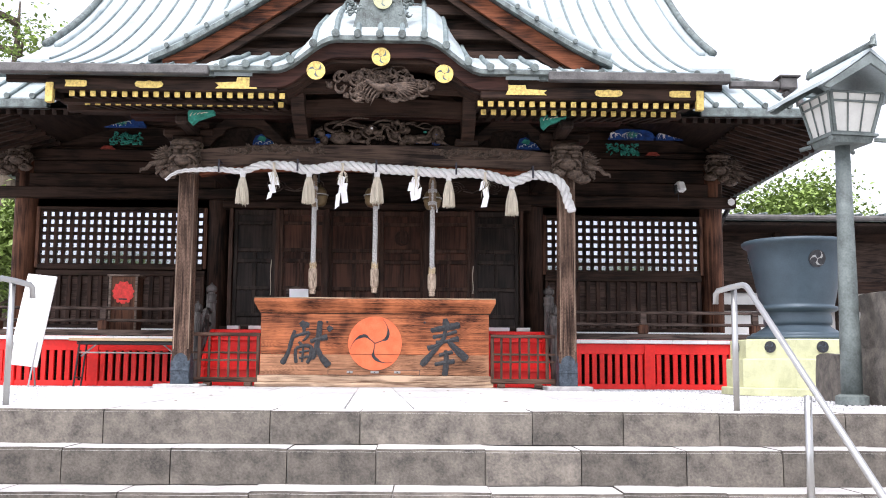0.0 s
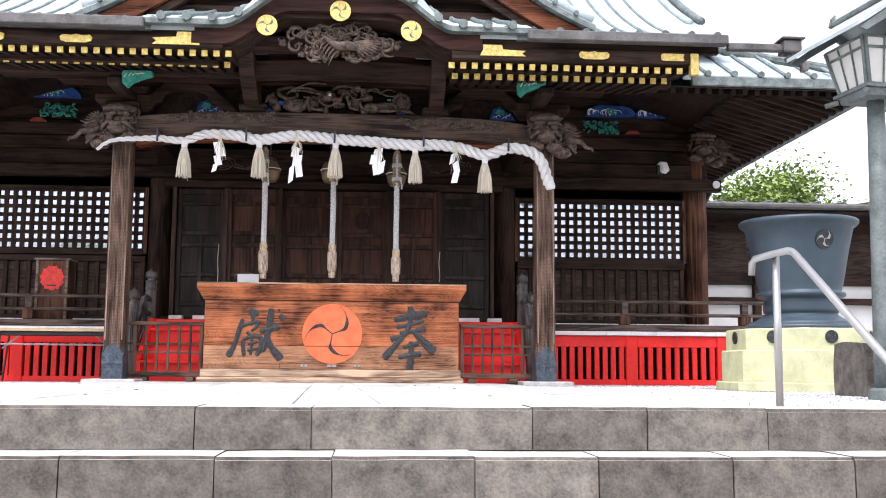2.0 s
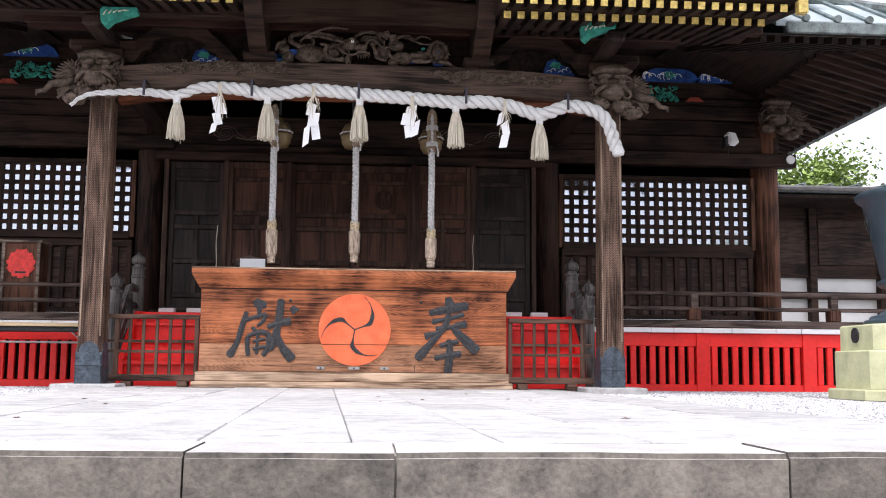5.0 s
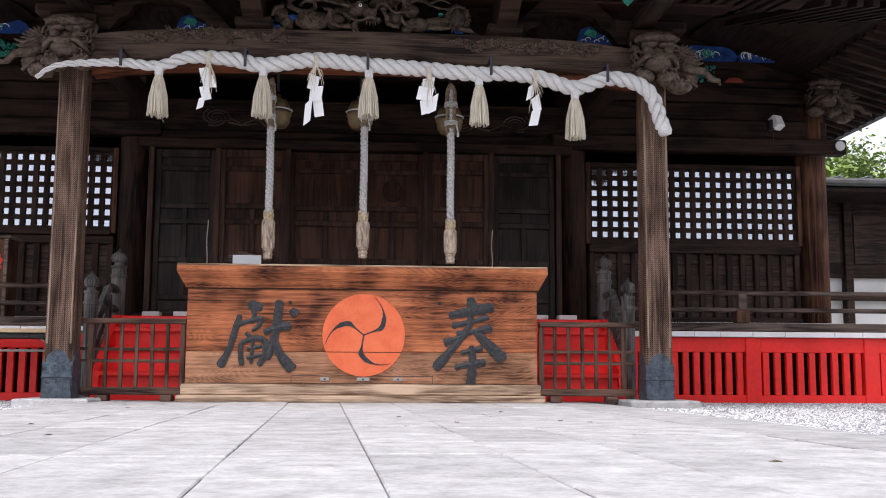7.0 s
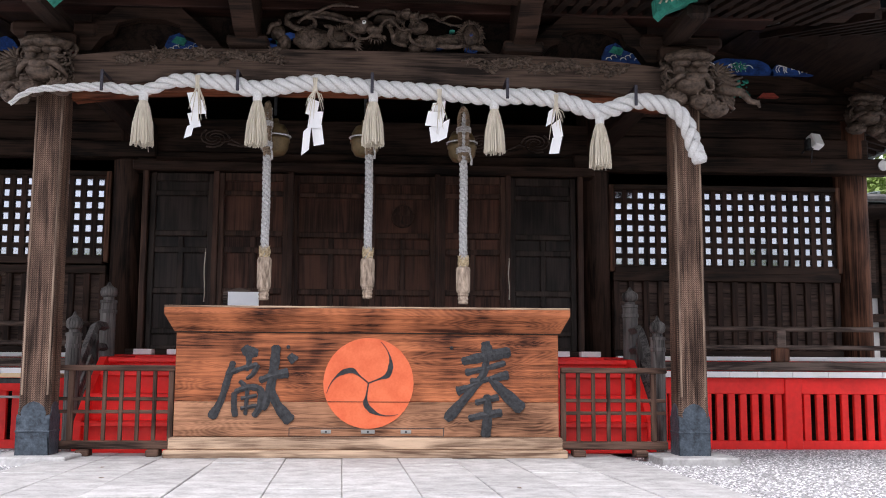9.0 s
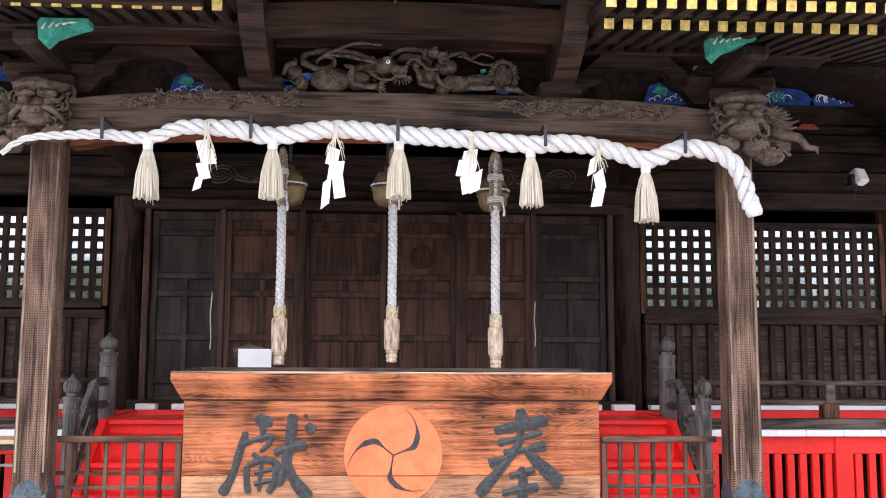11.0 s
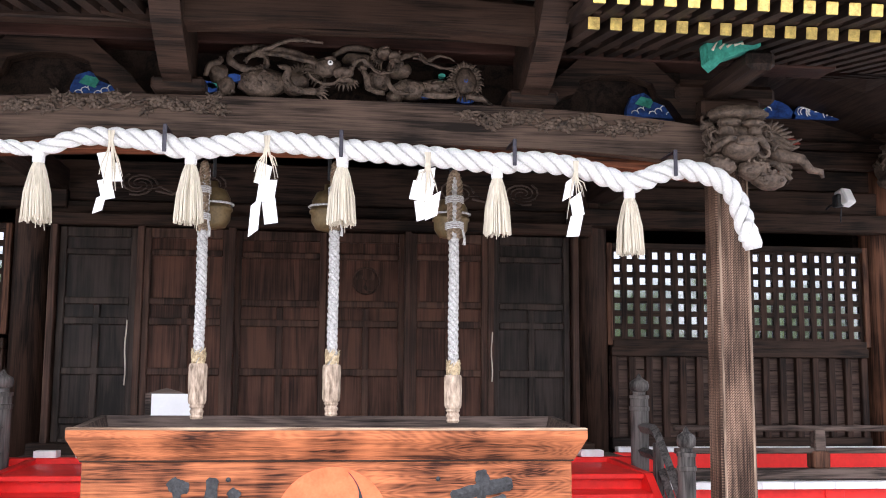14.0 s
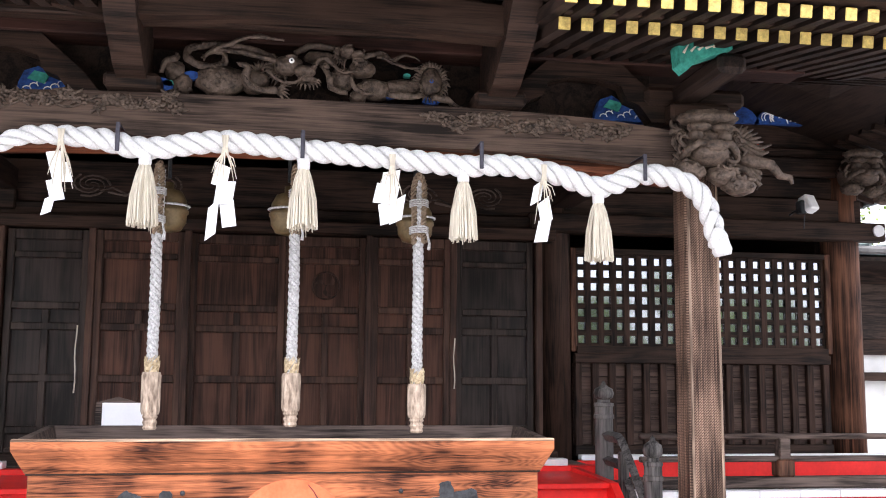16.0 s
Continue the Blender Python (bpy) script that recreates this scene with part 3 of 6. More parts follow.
part("door_sill", box(-2.6, 2.4, DY - 0.12, DY + 0.12, 0.78, 0.9, 0.008), M_DARK, hall)
# crest carved on one upper panel
comma_disc(0.125, M_DOOR, M_DOORF, leaves[3], pose(0.30, DY + 0.022, 2.36), disc_name="carved_crest", label="carved round comma crest", bold=3.4)
part("crest_ring", add_tube(bmesh.new(), [(0.30 + 0.122 * math.cos(0.2094 * k), DY - 0.002, 2.36 + 0.122 * math.sin(0.2094 * k)) for k in range(31)], 0.008, 6), M_DOORF, leaves[3])

# scrolls carved on the beam over the doors
for x, f in ((-1.79, 1), (1.79, -1), (-1.15, -1), (1.15, 1)):
    bm = bmesh.new()
    for k in range(3):
        add_tube(bm, [(f * (0.17 - 0.012 * i) * math.cos(0.5 * i + 2.1 * k), 0, (0.11 - 0.008 * i) * math.sin(0.5 * i + 2.1 * k)) for i in range(13)], [0.011 - 0.0006 * i for i in range(13)], 5)
    add_tube(bm, [(f * 0.15, 0, -0.06), (f * 0.3, 0, -0.09), (f * 0.45, 0, -0.02), (f * 0.56, 0, -0.05)], [0.012, 0.012, 0.009, 0.004], 5)
    part("scroll_relief", bm, M_RAIL, hall, "carved scroll on the beam", m=pose(x, WY - 0.105, 3.23))
for x, z0, z1 in ((-1.80, 1.40, 1.97), (1.45, 1.45, 1.9)):
    c = thing("door_cord", "thin pale cord hanging on the door", "cord", (x, DY - 0.115, 0))
    part("cord", tube([(0.006 * math.sin(k * 1.3), 0, z0 + (z1 - z0) * k / 6) for k in range(7)], 0.006, 6), M_TASSEL, c)

# ---- veranda, skirt, rail ----
VY = 1.42
ver = thing("veranda", "timber veranda with white board ends and red skirt", "veranda", kind="structure")
for x0, x1 in ((-6.8, -2.62), (2.62, 6.4)):
    part("veranda_floor", box(x0, x1, VY + 0.31, WY - 0.02, 0.58, 0.63, 0.004), M_GREYW, ver)
    part("edge_beam", box(x0, x1, VY + 0.10, VY + 0.22, 0.70, 0.785, 0.008), M_RAIL, ver)
    part("sill_white", box(x0 + 0.02, x1 - 0.5, WY - 0.3, WY - 0.18, 0.812, 0.858, 0.006), M_WHITE, ver, "white painted sill")
    part("red_rail", box(x0, x1 - 0.5, WY - 0.28, WY - 0.2, 0.635, 0.810, 0.004), M_RED, ver, "red painted rail")
    x = x0
    while x < x1 - 0.02:
        w = min(rng.uniform(0.26, 0.55), x1 - x)
        part("board_end", box(x + 0.002, x + w - 0.002, VY, VY + 0.3, 0.635, 0.69, 0.004), M_WHITE, ver, "white painted board end")
        x += w
    part("red_rail", box(x0, x1, VY + 0.07, VY + 0.13, 0.48, 0.632, 0.005), M_RED, ver, "red painted rail")
    part("red_rail", box(x0, x1, VY + 0.07, VY + 0.13, -0.036, 0.045, 0.005), M_RED, ver, "red painted rail")
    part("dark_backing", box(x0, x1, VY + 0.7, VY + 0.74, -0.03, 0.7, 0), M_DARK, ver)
    px = [2.70, 3.99, 5.25, 6.32] if x0 > 0 else [-6.3, -5.35, -4.15, -2.75]
    for p in px:
        part("red_post", box(p - 0.08, p + 0.08, VY + 0.05, VY + 0.15, -0.036, 0.632, 0.006), M_RED, ver, "red painted post")
    for a, b in zip(px, px[1:]):
        n = max(2, round((b - a - 0.16) / 0.118))
        for i in range(n):
            xx = a + 0.08 + (b - a - 0.16) * (i + 0.5) / n
            part("red_baluster", box(xx - 0.033, xx + 0.033, VY + 0.075, VY + 0.125, 0.045, 0.48, 0.004), M_RED, ver, "red painted upright")
    # rail
    part("hand_rail", tube([(x0 + 0.1, VY + 0.17, 1.10), (x1, VY + 0.17, 1.10)], 0.025, 10), M_RAIL, ver, smooth=True)
    part("middle_rail", box(x0 + 0.1, x1, VY + 0.14, VY + 0.20, 0.90, 0.945, 0.008), M_RAIL, ver)
    rp = [3.92, 5.6] if x0 > 0 else [-5.6, -4.05]
    for p in rp:
        part("rail_post", box(p - 0.07, p + 0.07, VY + 0.10, VY + 0.24, 0.785, 0.92, 0.012), M_POSTD, ver)
        part("rail_strut", box(p - 0.045, p + 0.045, VY + 0.12, VY + 0.22, 0.92, 1.09, 0.008), M_RAIL, ver)

# centre sill with white board ends between the stair rails
part("sill_white", box(-2.35, -2.17, 2.16, 2.3, 0.83, 0.885, 0.004), M_WHITE, ver, "white painted sill")
part("sill_white", box(-2.02, 1.98, 2.14, 2.3, 0.83, 0.885, 0.004), M_WHITE, ver, "white painted sill")
part("sill_white", box(2.1, 2.3, 2.16, 2.3, 0.83, 0.885, 0.004), M_WHITE, ver, "white painted sill")
part("red_rail", box(-2.62, 2.62, 2.18, 2.3, 0.6, 0.828, 0.004), M_RED, ver, "red painted rail")
part("veranda_floor", box(-2.62, 2.62, 2.3, WY - 0.02, 0.70, 0.80, 0.004), M_GREYW, ver)

stair = thing("red_staircase", "red painted closed wooden stair up to the veranda", "stairs", kind="structure")
SX = 2.33
for i, (y, z) in enumerate(((0.50, 0.255), (0.74, 0.475), (0.98, 0.665), (1.22, 0.785))):
    part("step_tread", box(-SX, SX, y - 0.05, y + (0.28 if i < 3 else 0.96), z - 0.04, z, 0.005), M_RED, stair)
    part("step_riser", box(-SX, SX, y, y + 0.03, (0, 0.255, 0.475, 0.665)[i], z - 0.04, 0.003), M_RED, stair)
for s in (-1, 1):
    bm = bmesh.new()
    o = [(0.42, 0.0), (0.46, 0.26), (0.70, 0.47), (0.95, 0.66), (1.14, 0.79), (2.17, 0.82), (2.17, 0.0)]
    add_prism(bm, o, -0.03, 0.03)
    part("stair_string", bm, M_RED, stair, m=pose(s * (SX + 0.03), 0, 0, 0, 0, 90))


M_NEWEL = wood_mat("grey_turned_timber", (0.022, 0.020, 0.019), (0.17, 0.155, 0.145), (6, 6, 1.0), bump=0.25)


def newel(x, y, z0, z1, r=0.075):
    o = thing("newel_post", "dark turned timber post with onion-shaped finial", "post", (x, y, z0), "stair newels", "structure")
    h = z1 - z0
    part("shaft", lathe([(r, 0), (r, h - 0.30), (r * 1.12, h - 0.295), (r * 1.12, h - 0.265), (r, h - 0.26), (r, h - 0.20), (r * 1.1, h - 0.195), (r * 1.1, h - 0.17), (r * 0.7, h - 0.165), (r * 0.7, h - 0.14)], 16), M_NEWEL, o, smooth=False)
    part("finial", lathe([(r * 0.7, h - 0.14), (r * 1.02, h - 0.125), (r * 1.12, h - 0.09), (r * 1.0, h - 0.055), (r * 0.55, h - 0.035), (r * 0.3, h - 0.02), (r * 0.28, h - 0.01), (0.004, h + 0.012)], 16), M_NEWEL, o, smooth=True)
    return o


for s in (-1, 1):
    x = 2.44 * s
    newel(x + 0.04 * s, 0.66, 0.0, 1.15, 0.062)
    newel(x + 0.13 * s, 2.02, 0.72, 1.52)
    st = thing("stair_rail", "dark curved timber hand rail beside the stair", "railing", kind="structure")
    for dz, rr in ((0.0, 0.03), (-0.20, 0.026), (-0.40, 0.026)):
        pts = []
        for i in range(13):
            u = i / 12
            w = min(1.0, u / 0.62)
            pts.append((x + 0.04 * s + 0.09 * s * u, 0.72 + 1.26 * u, 0.60 + dz + 0.49 * w ** 1.2 * (1.35 - 0.35 * w)))
        part("rail_bar", tube(pts, rr + 0.012, 4), M_NEWEL, st)
    part("rail_upright", box(x + 0.06 * s - 0.035, x + 0.06 * s + 0.035, 1.3, 1.37, 0.5, 1.0, 0.008), M_NEWEL, st)

# ---- porch beams ----


def bow(x):
    """Sag-free rise of the bowed porch beam."""
    return 0.09 * (1 - (x / 2.35) ** 4)


def beam_mesh(x0, x1, y0, y1, zl, zh, rise=bow, n=24):
    bm = bmesh.new()
    out = [(x0 + (x1 - x0) * i / n, zl + rise(x0 + (x1 - x0) * i / n)) for i in range(n + 1)]
    out += [(x1 - (x1 - x0) * i / n, zh + rise(x1 - (x1 - x0) * i / n)) for i in range(n + 1)]
    return add_prism(bm, out, y0, y1)


M_BEAM = wood_mat("brown_beam_timber", (0.014, 0.009, 0.007), (0.125, 0.083, 0.062), (0.7, 9, 9), bump=0.4)
part("bowed_beam", beam_mesh(-2.36, 2.36, -0.2, 0.16, 2.85, 3.11), M_BEAM, porch)
part("under_beam", beam_mesh(-2.36, 2.36, -0.1, 0.06, 2.79, 2.85), M_HAFU, porch)
part("upper_beam", box(-3.3, 3.3, -0.12, 0.12, 3.56, 3.74, 0.01), M_HAFUD, porch)
part("purlin", box(-4.0, 4.0, -0.54, -0.42, 3.53, 3.66, 0.012), M_DARK, porch)
part("purlin", box(-4.0, 4.0, -0.2, 0.1, 3.63, 3.9, 0.012), M_DARK, porch)
for s in (-1, 1):
    part("tie_beam", box(s * 2.52 - 0.11, s * 2.52 + 0.11, 0.1, WY, 3.16, 3.36, 0.012), M_DARKY, porch)
    part("block", box(s * 2.52 - 0.2, s * 2.52 + 0.2, -0.22, 0.2, 3.18, 3.30, 0.02), M_DARK, porch)
    part("block", box(s * 2.52 - 0.34, s * 2.52 + 0.34, -0.14, 0.12, 3.30, 3.42, 0.03), M_DARK, porch)
    part("bracket_arm", box(s * 2.45 - 0.09, s * 2.45 + 0.09, -0.85, 0.1, 3.31, 3.43, 0.03), M_DARKY, porch)
# added dark board standing in for the black shade of the void behind the struts
part("frieze_board", box(-2.3, 2.3, 0.12, 0.15, 3.16, 3.57, 0), M_DARKY, porch)
# frog-leg struts between the beams
for s in (-1, 1):
    o = [(-0.62, 3.19), (-0.44, 3.19), (-0.36, 3.30), (-0.28, 3.33), (-0.24, 3.42), (-0.1, 3.46), (0.1, 3.46), (0.24, 3.42), (0.28, 3.33), (0.36, 3.30), (0.44, 3.19), (0.62, 3.19), (0.5, 3.34), (0.36, 3.46), (0.25, 3.56), (-0.25, 3.56), (-0.36, 3.46), (-0.5, 3.34)]
    part("frog_leg_strut", prism(o, -0.1, 0.02), M_DARK, porch, m=pose(s * 1.79, 0, 0))

# ---- eaves: rafters with gilt ends, fascia ----
eave = thing("eaves", "double row of dark rafters with gilt end plates", "eaves", kind="structure")
gold_me = mesh_of(box(-0.033, 0.033, -0.006, 0.0, -0.034, 0.034, 0.004), "gilt_cap", M_GOLD)
raf_me = mesh_of(box(-0.033, 0.033, 0.0, 1.3, -0.035, 0.035, 0), "rafter", M_DARKY)
for s in (-1, 1):
    for row, (ry, rz_, x0, x1) in enumerate(((-1.48, 3.45, 1.30, 3.82), (-1.14, 3.43, 1.36, 3.74))):
        n = 20 if row == 0 else 19
        for i in range(n + 1):
            xx = x0 + (x1 - x0) * i / n
            if s < 0:
                xx = -xx + 0.20
            r = new("rafter", raf_me)
            r.parent = eave
            r.matrix_basis = pose(xx, ry, rz_ + (0.06 if s < 0 else 0.0), 9.0 if row == 0 else 10)
            c = new("gilt_cap", gold_me)
            c.parent = r
            c.matrix_basis = Matrix()
xe = 4.0
for x0, x1, dz in ((-3.9, -1.15, 0.045), (1.30, 4.02, 0.0)):
    part("fascia", box(x0, x1, -1.56, -1.36, 3.50 + dz, 3.64 + dz, 0.008), M_DARK, eave)
    part("rafter_bearer", box(x0 + 0.05, x1 - 0.1, -1.2, -1.06, 3.475, 3.53, 0.006), M_DARK, eave)
    bm = bmesh.new()
    add_loft(bm, [[(x0, -1.4, 3.56), (x1, -1.4, 3.56)], [(x0, -0.1, 3.79), (x1, -0.1, 3.79)]])
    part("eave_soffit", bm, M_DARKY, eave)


def gilt_plate(x, z, w, h, shape="ticket"):
    if shape == "oval":
        o = [(-0.5, 0.1), (-0.42, 0.42), (-0.15, 0.36), (0, 0.5), (0.15, 0.36), (0.42, 0.42), (0.5, 0.1), (0.46, -0.3), (0.3, -0.5), (-0.3, -0.5), (-0.46, -0.3)]
    elif shape == "fish":
        o = [(-0.5, 0.5), (0.0, 0.5), (0.02, 0.1), (0.5, 0.0), (0.42, -0.25), (0.5, -0.5), (-0.46, -0.5), (-0.40, 0.1)]
    else:
        o = [(-0.5, 0.35), (-0.4, 0.5), (0.5, 0.5), (0.44, 0.0), (0.5, -0.5), (-0.4, -0.5), (-0.5, -0.3)]
    part("gilt_plate", prism([(x + a * w, z + b * h) for a, b in o], -1.575, -1.561), M_GOLD, eave, "engraved gilt metal plate")


gilt_plate(1.84, 3.60, 0.52, 0.12, "fish")
gilt_plate(2.85, 3.575, 0.34, 0.09, "oval")
gilt_plate(3.72, 3.575, 0.26, 0.08)
gilt_plate(-1.63, 3.64, -0.52, 0.14, "fish")
gilt_plate(-2.68, 3.61, 0.34, 0.09, "oval")
gilt_plate(-3.55, 3.61, -0.26, 0.08)
for x in (-3.86, 3.96):
    part("corner_plate", box(x - 0.045, x + 0.045, -1.585, -1.50, 3.38, 3.62, 0.006), M_GOLD, eave, "gilt corner plate")
    part("hip_rafter", box(-0.05, 0.05, 0, 1.4, 0, 0.16, 0.01), M_DARKY, eave, m=pose(x, -1.5, 3.44, 10))

# ---- roofs ----


def prof(y):
    """Height of the front roof slope, hollow as the copper roof is."""
    u = y + 1.55
    return 3.83 + 0.26 * u + 0.052 * u * u


def kara(x):
    d = abs(x - 0.08)
    u = min(1.0, max(0.0, (1.24 - d) / 0.72))
    return 0.385 * u * u * (3 - 2 * u)


def skirt(x, y):
    """Height of the low hipped roof round the sides."""
    return 3.74 + 0.56 * max(0.0, min(y + 0.38, (6.65 - x) * 0.93))


def soff(x, y):
    """Height of the boarding under that roof."""
    return 3.60 + 0.27 * max(0.0, min(y + 0.35, (6.6 - x) * 1.05))


roof = thing("shrine_roof", "pale verdigris copper roof with standing ribs", "roof", kind="structure")
ROOFX = 4.95


def sheet(bm, rows, thick):
    top = add_loft(bm, rows)
    bot = add_loft(bm, [[Vector(p) - Vector((0, 0, thick)) for p in r] for r in rows])
    for t, b in ((top[0], bot[0]), (top[-1], bot[-1])):
        for i in range(len(t) - 1):
            bm.faces.new((t[i], b[i], b[i + 1], t[i + 1]))
    for k in range(len(top) - 1):
        for j in (0, -1):
            bm.faces.new((top[k][j], top[k + 1][j], bot[k + 1][j], bot[k][j]))
    return bm


ys = [-1.6 + 0.25 * i for i in range(32)]
for x0, x1 in ((-4.45, -1.45), (1.6, 4.3)):
    bm = bmesh.new()
    sheet(bm, [[(x, y, prof(y)) for x in (x0, (x0 + x1) / 2, x1)] for y in ys if y < 0.3], 0.1)
    part("porch_slope", bm, M_COPPER, roof)
bm = bmesh.new()
sheet(bm, [[(x, y, prof(y)) for x in (-ROOFX, -3, 0, 3, ROOFX)] for y in ys if y > 0.1], 0.12)
part("main_slope", bm, M_COPPER, roof)
bm = bmesh.new()
sheet(bm, [[(x, 12.5 - y, prof(y)) for x in (-ROOFX, 0, ROOFX)] for y in ys if y > 0.1], 0.12)
part("rear_slope", bm, M_COPPER, roof)
# ribs running up the slope
sx_ = 0.292
for x in [-4.50 + sx_ * k for k in range(15)] + [0.14 + 0.29 * k for k in range(15)]:
    y_start = -1.62 if (x < -1.5 or x > 1.65) and -4.45 < x < 4.3 else 0.1
    pts = [(x, y, prof(y) + 0.008) for y in ys if y >= y_start - 0.01 and y < 6.2]
    part("roof_rib", tube(pts, 0.022, 6), M_RIB, roof)
    if y_start < 0:
        part("rib_cap", tube([(x, -1.665, prof(-1.62) - 0.004), (x, -1.60, prof(-1.62) + 0.006)], 0.04, 10), M_COPPERD, roof, "dark round rib end cap")
# eave edge under the sheets
for x0, x1 in ((-4.45, -1.9), (2.0, 4.3)):
    part("eave_edge", box(x0, x1, -1.62, -1.5, prof(-1.62) - 0.09, prof(-1.62) - 0.012, 0.01), M_COPPERD, roof)
# verges of the upper roof
for s in (-1, 1):
    pts = [(s * ROOFX, y, prof(y) + 0.05) for y in ys if 0.9 < y < 6.2]
    part("verge_roll", tube(pts, 0.055, 8), M_COPPERD, roof, smooth=True)
    pts = [(s * (ROOFX - 0.17), y, prof(y) + 0.03) for y in ys if 0.9 < y < 6.2]
    part("verge_roll", tube(pts, 0.05, 8), M_COPPER, roof, smooth=True)
    # lower skirt roof at the side
    bm = bmesh.new()
    yg = [-0.38, 0.1, 0.6, 1.1, 1.6, 2.2, 3.0, 5.0, 8.0, 12.5]
    rows = [[(s * (4.2 + 0.35 * i), yy, skirt(4.2 + 0.35 * i, yy)) for yy in yg] for i in range(8)]
    sheet(bm, rows, 0.06)
    part("skirt_slope", bm, M_COPPER, roof)
    for k in range(7):
        xa = 4.5 + 0.33 * k
        pts = [(s * xa, yy, skirt(xa, yy) + 0.02) for yy in yg if yy < max(0.2, 6.2 - xa)]
        part("roof_rib", tube(pts, 0.024, 6), M_RIB, roof)
        part("rib_cap", tube([(s * xa, -0.43, 3.755), (s * xa, -0.37, 3.76)], 0.038, 10), M_COPPERD, roof, "dark round rib end cap")
    part("hip_roll", tube([(s * (6.62 - 0.2 * k), -0.33 + 0.2 * k, skirt(6.62 - 0.2 * k, -0.33 + 0.2 * k) + 0.04) for k in range(9)], 0.06, 8), M_COPPERD, roof)
    bm = bmesh.new()
    rows = [[(s * (3.9 + 0.3 * i), yy, soff(3.9 + 0.3 * i, yy)) for yy in yg] for i in range(10)]
    sheet(bm, rows, 0.015)
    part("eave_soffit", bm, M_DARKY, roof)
    part("skirt_edge", box(min(s * 4.3, s * 6.65), max(s * 4.3, s * 6.65), -0.42, -0.30, 3.60, 3.72, 0.01), M_COPPERD, roof)
    part("side_edge", box(min(s * 6.55, s * 6.66), max(s * 6.55, s * 6.66), -0.4, 12, 3.56, 3.66, 0.01), M_COPPERD, roof)


def soffit(x0, x1, ya, za, yb, zb, name="front_soffit"):
    bm = bmesh.new()
    sheet(bm, [[(x0, ya, za), (x1, ya, za)], [(x0, yb, zb), (x1, yb, zb)]], 0.02)
    part(name, bm, M_DARKY, roof)


soffit(-4.0, 4.0, -0.2, 3.90, WY + 0.1, 4.48)
for s in (-1, 1):
    for k in range(17):
        xa = 4.1 + 0.15 * k
        ln = min(3.5, (6.6 - xa) * 1.05)
        if ln > 0.2:
            part("under_rafter", box(-0.03, 0.03, 0, ln, -0.07, 0, 0), M_DARKY, roof, m=pose(s * xa, -0.30, 3.605, 15.1))
    for k in range(44):
        yy = 0.0 + 0.22 * k
        ln = min(1.25, max(0.0, yy + 0.2))
        if ln > 0.2:
            part("under_rafter", box(0, ln, 0, 0.06, -0.07, 0, 0), M_DARK, roof, m=pose(s * 6.56, yy, 3.61, 0, -15.8, 0 if s < 0 else 180))
    part("hip_beam", tube([(s * 6.6, -0.33, 3.56), (s * 5.3, 1.0, 3.91)], 0.07, 4), M_DARK, roof)

# triangular dormer gable
GY = -0.02


def gz(x):
    d = abs(x - 0.05)
    return 4.33 + 0.56 * (3.1 - d) + 0.03 * (3.1 - d) ** 2 + 0.10 * max(0, d - 2.4) ** 2


gx = [-3.05 + 6.2 * i / 40 for i in range(41)]
bm = bmesh.new()
sheet(bm, [[(x, GY - 0.25, gz(x)) for x in gx], [(x, 4.5, gz(x) + 0.05) for x in gx]], 0.06)
part("gable_roof", bm, M_COPPER, roof)
bm = bmesh.new()
sheet(bm, [[(x, GY - 0.27, gz(x) - 0.02) for x in gx], [(x, GY - 0.16, gz(x) - 0.02) for x in gx]], 0.07)
part("gable_edge", bm, M_COPPERD, roof)
for k in range(-11, 12):
    x = 0.05 + k * 0.26
    part("edge_cap", tube([(x, GY - 0.31, gz(x) + 0.012), (x, GY - 0.1, gz(x) + 0.012)], 0.032, 8), M_COPPERD, roof)
for off in (0.09,):
    for s in (-1, 1):
        pts = [(x, GY - 0.12, gz(x) + off) for x in gx if (x - 0.05) * s > 0.02]
        part("gable_roll", tube(pts, 0.06, 8), M_COPPER, roof, smooth=True)
bm = bmesh.new()
sheet(bm, [[(x, GY - 0.14, gz(x) - 0.10) for x in gx[1:-1]], [(x, GY - 0.06, gz(x) - 0.10) for x in gx[1:-1]]], 0.24)
part("bargeboard", bm, M_HAFU, roof, "russet weathered bargeboard")
bm = bmesh.new()
sheet(bm, [[(x, GY - 0.08, gz(x) - 0.36) for x in gx[3:-3]], [(x, GY + 0.0, gz(x) - 0.36) for x in gx[3:-3]]], 0.10)
part("bargeboard", bm, M_DARK, roof)
part("gable_wall", prism([(-2.9, 4.2), (3.0, 4.2), (0.05, 6.2)], GY + 0.25, GY + 0.32), M_DARK, roof)
for z in (4.45, 4.75, 5.1):
    w = (6.0 - z) * 1.55
    part("gable_beam", box(-w + 0.05, w + 0.05, GY + 0.05, GY + 0.25, z, z + 0.14, 0.01), M_DARK, roof)

# cusped gable over the porch
kx = [-2.0 + 4.15 * i / 48 for i in range(49)]
KY = (-1.68, -1.35, -0.95, -0.5, 0.0, 0.5)
KLIFT = (0.0, 0.17, 0.24, 0.27, 0.27, 0.27)


def kroof(x, k):
    """Height of the cusped roof, which rolls up steeply behind its lip."""
    return prof(KY[k]) + 0.03 + kara(x) * (1.02 + 0.1 * k) + KLIFT[k] * (0.3 + 0.7 * min(1.0, kara(x) / 0.3))


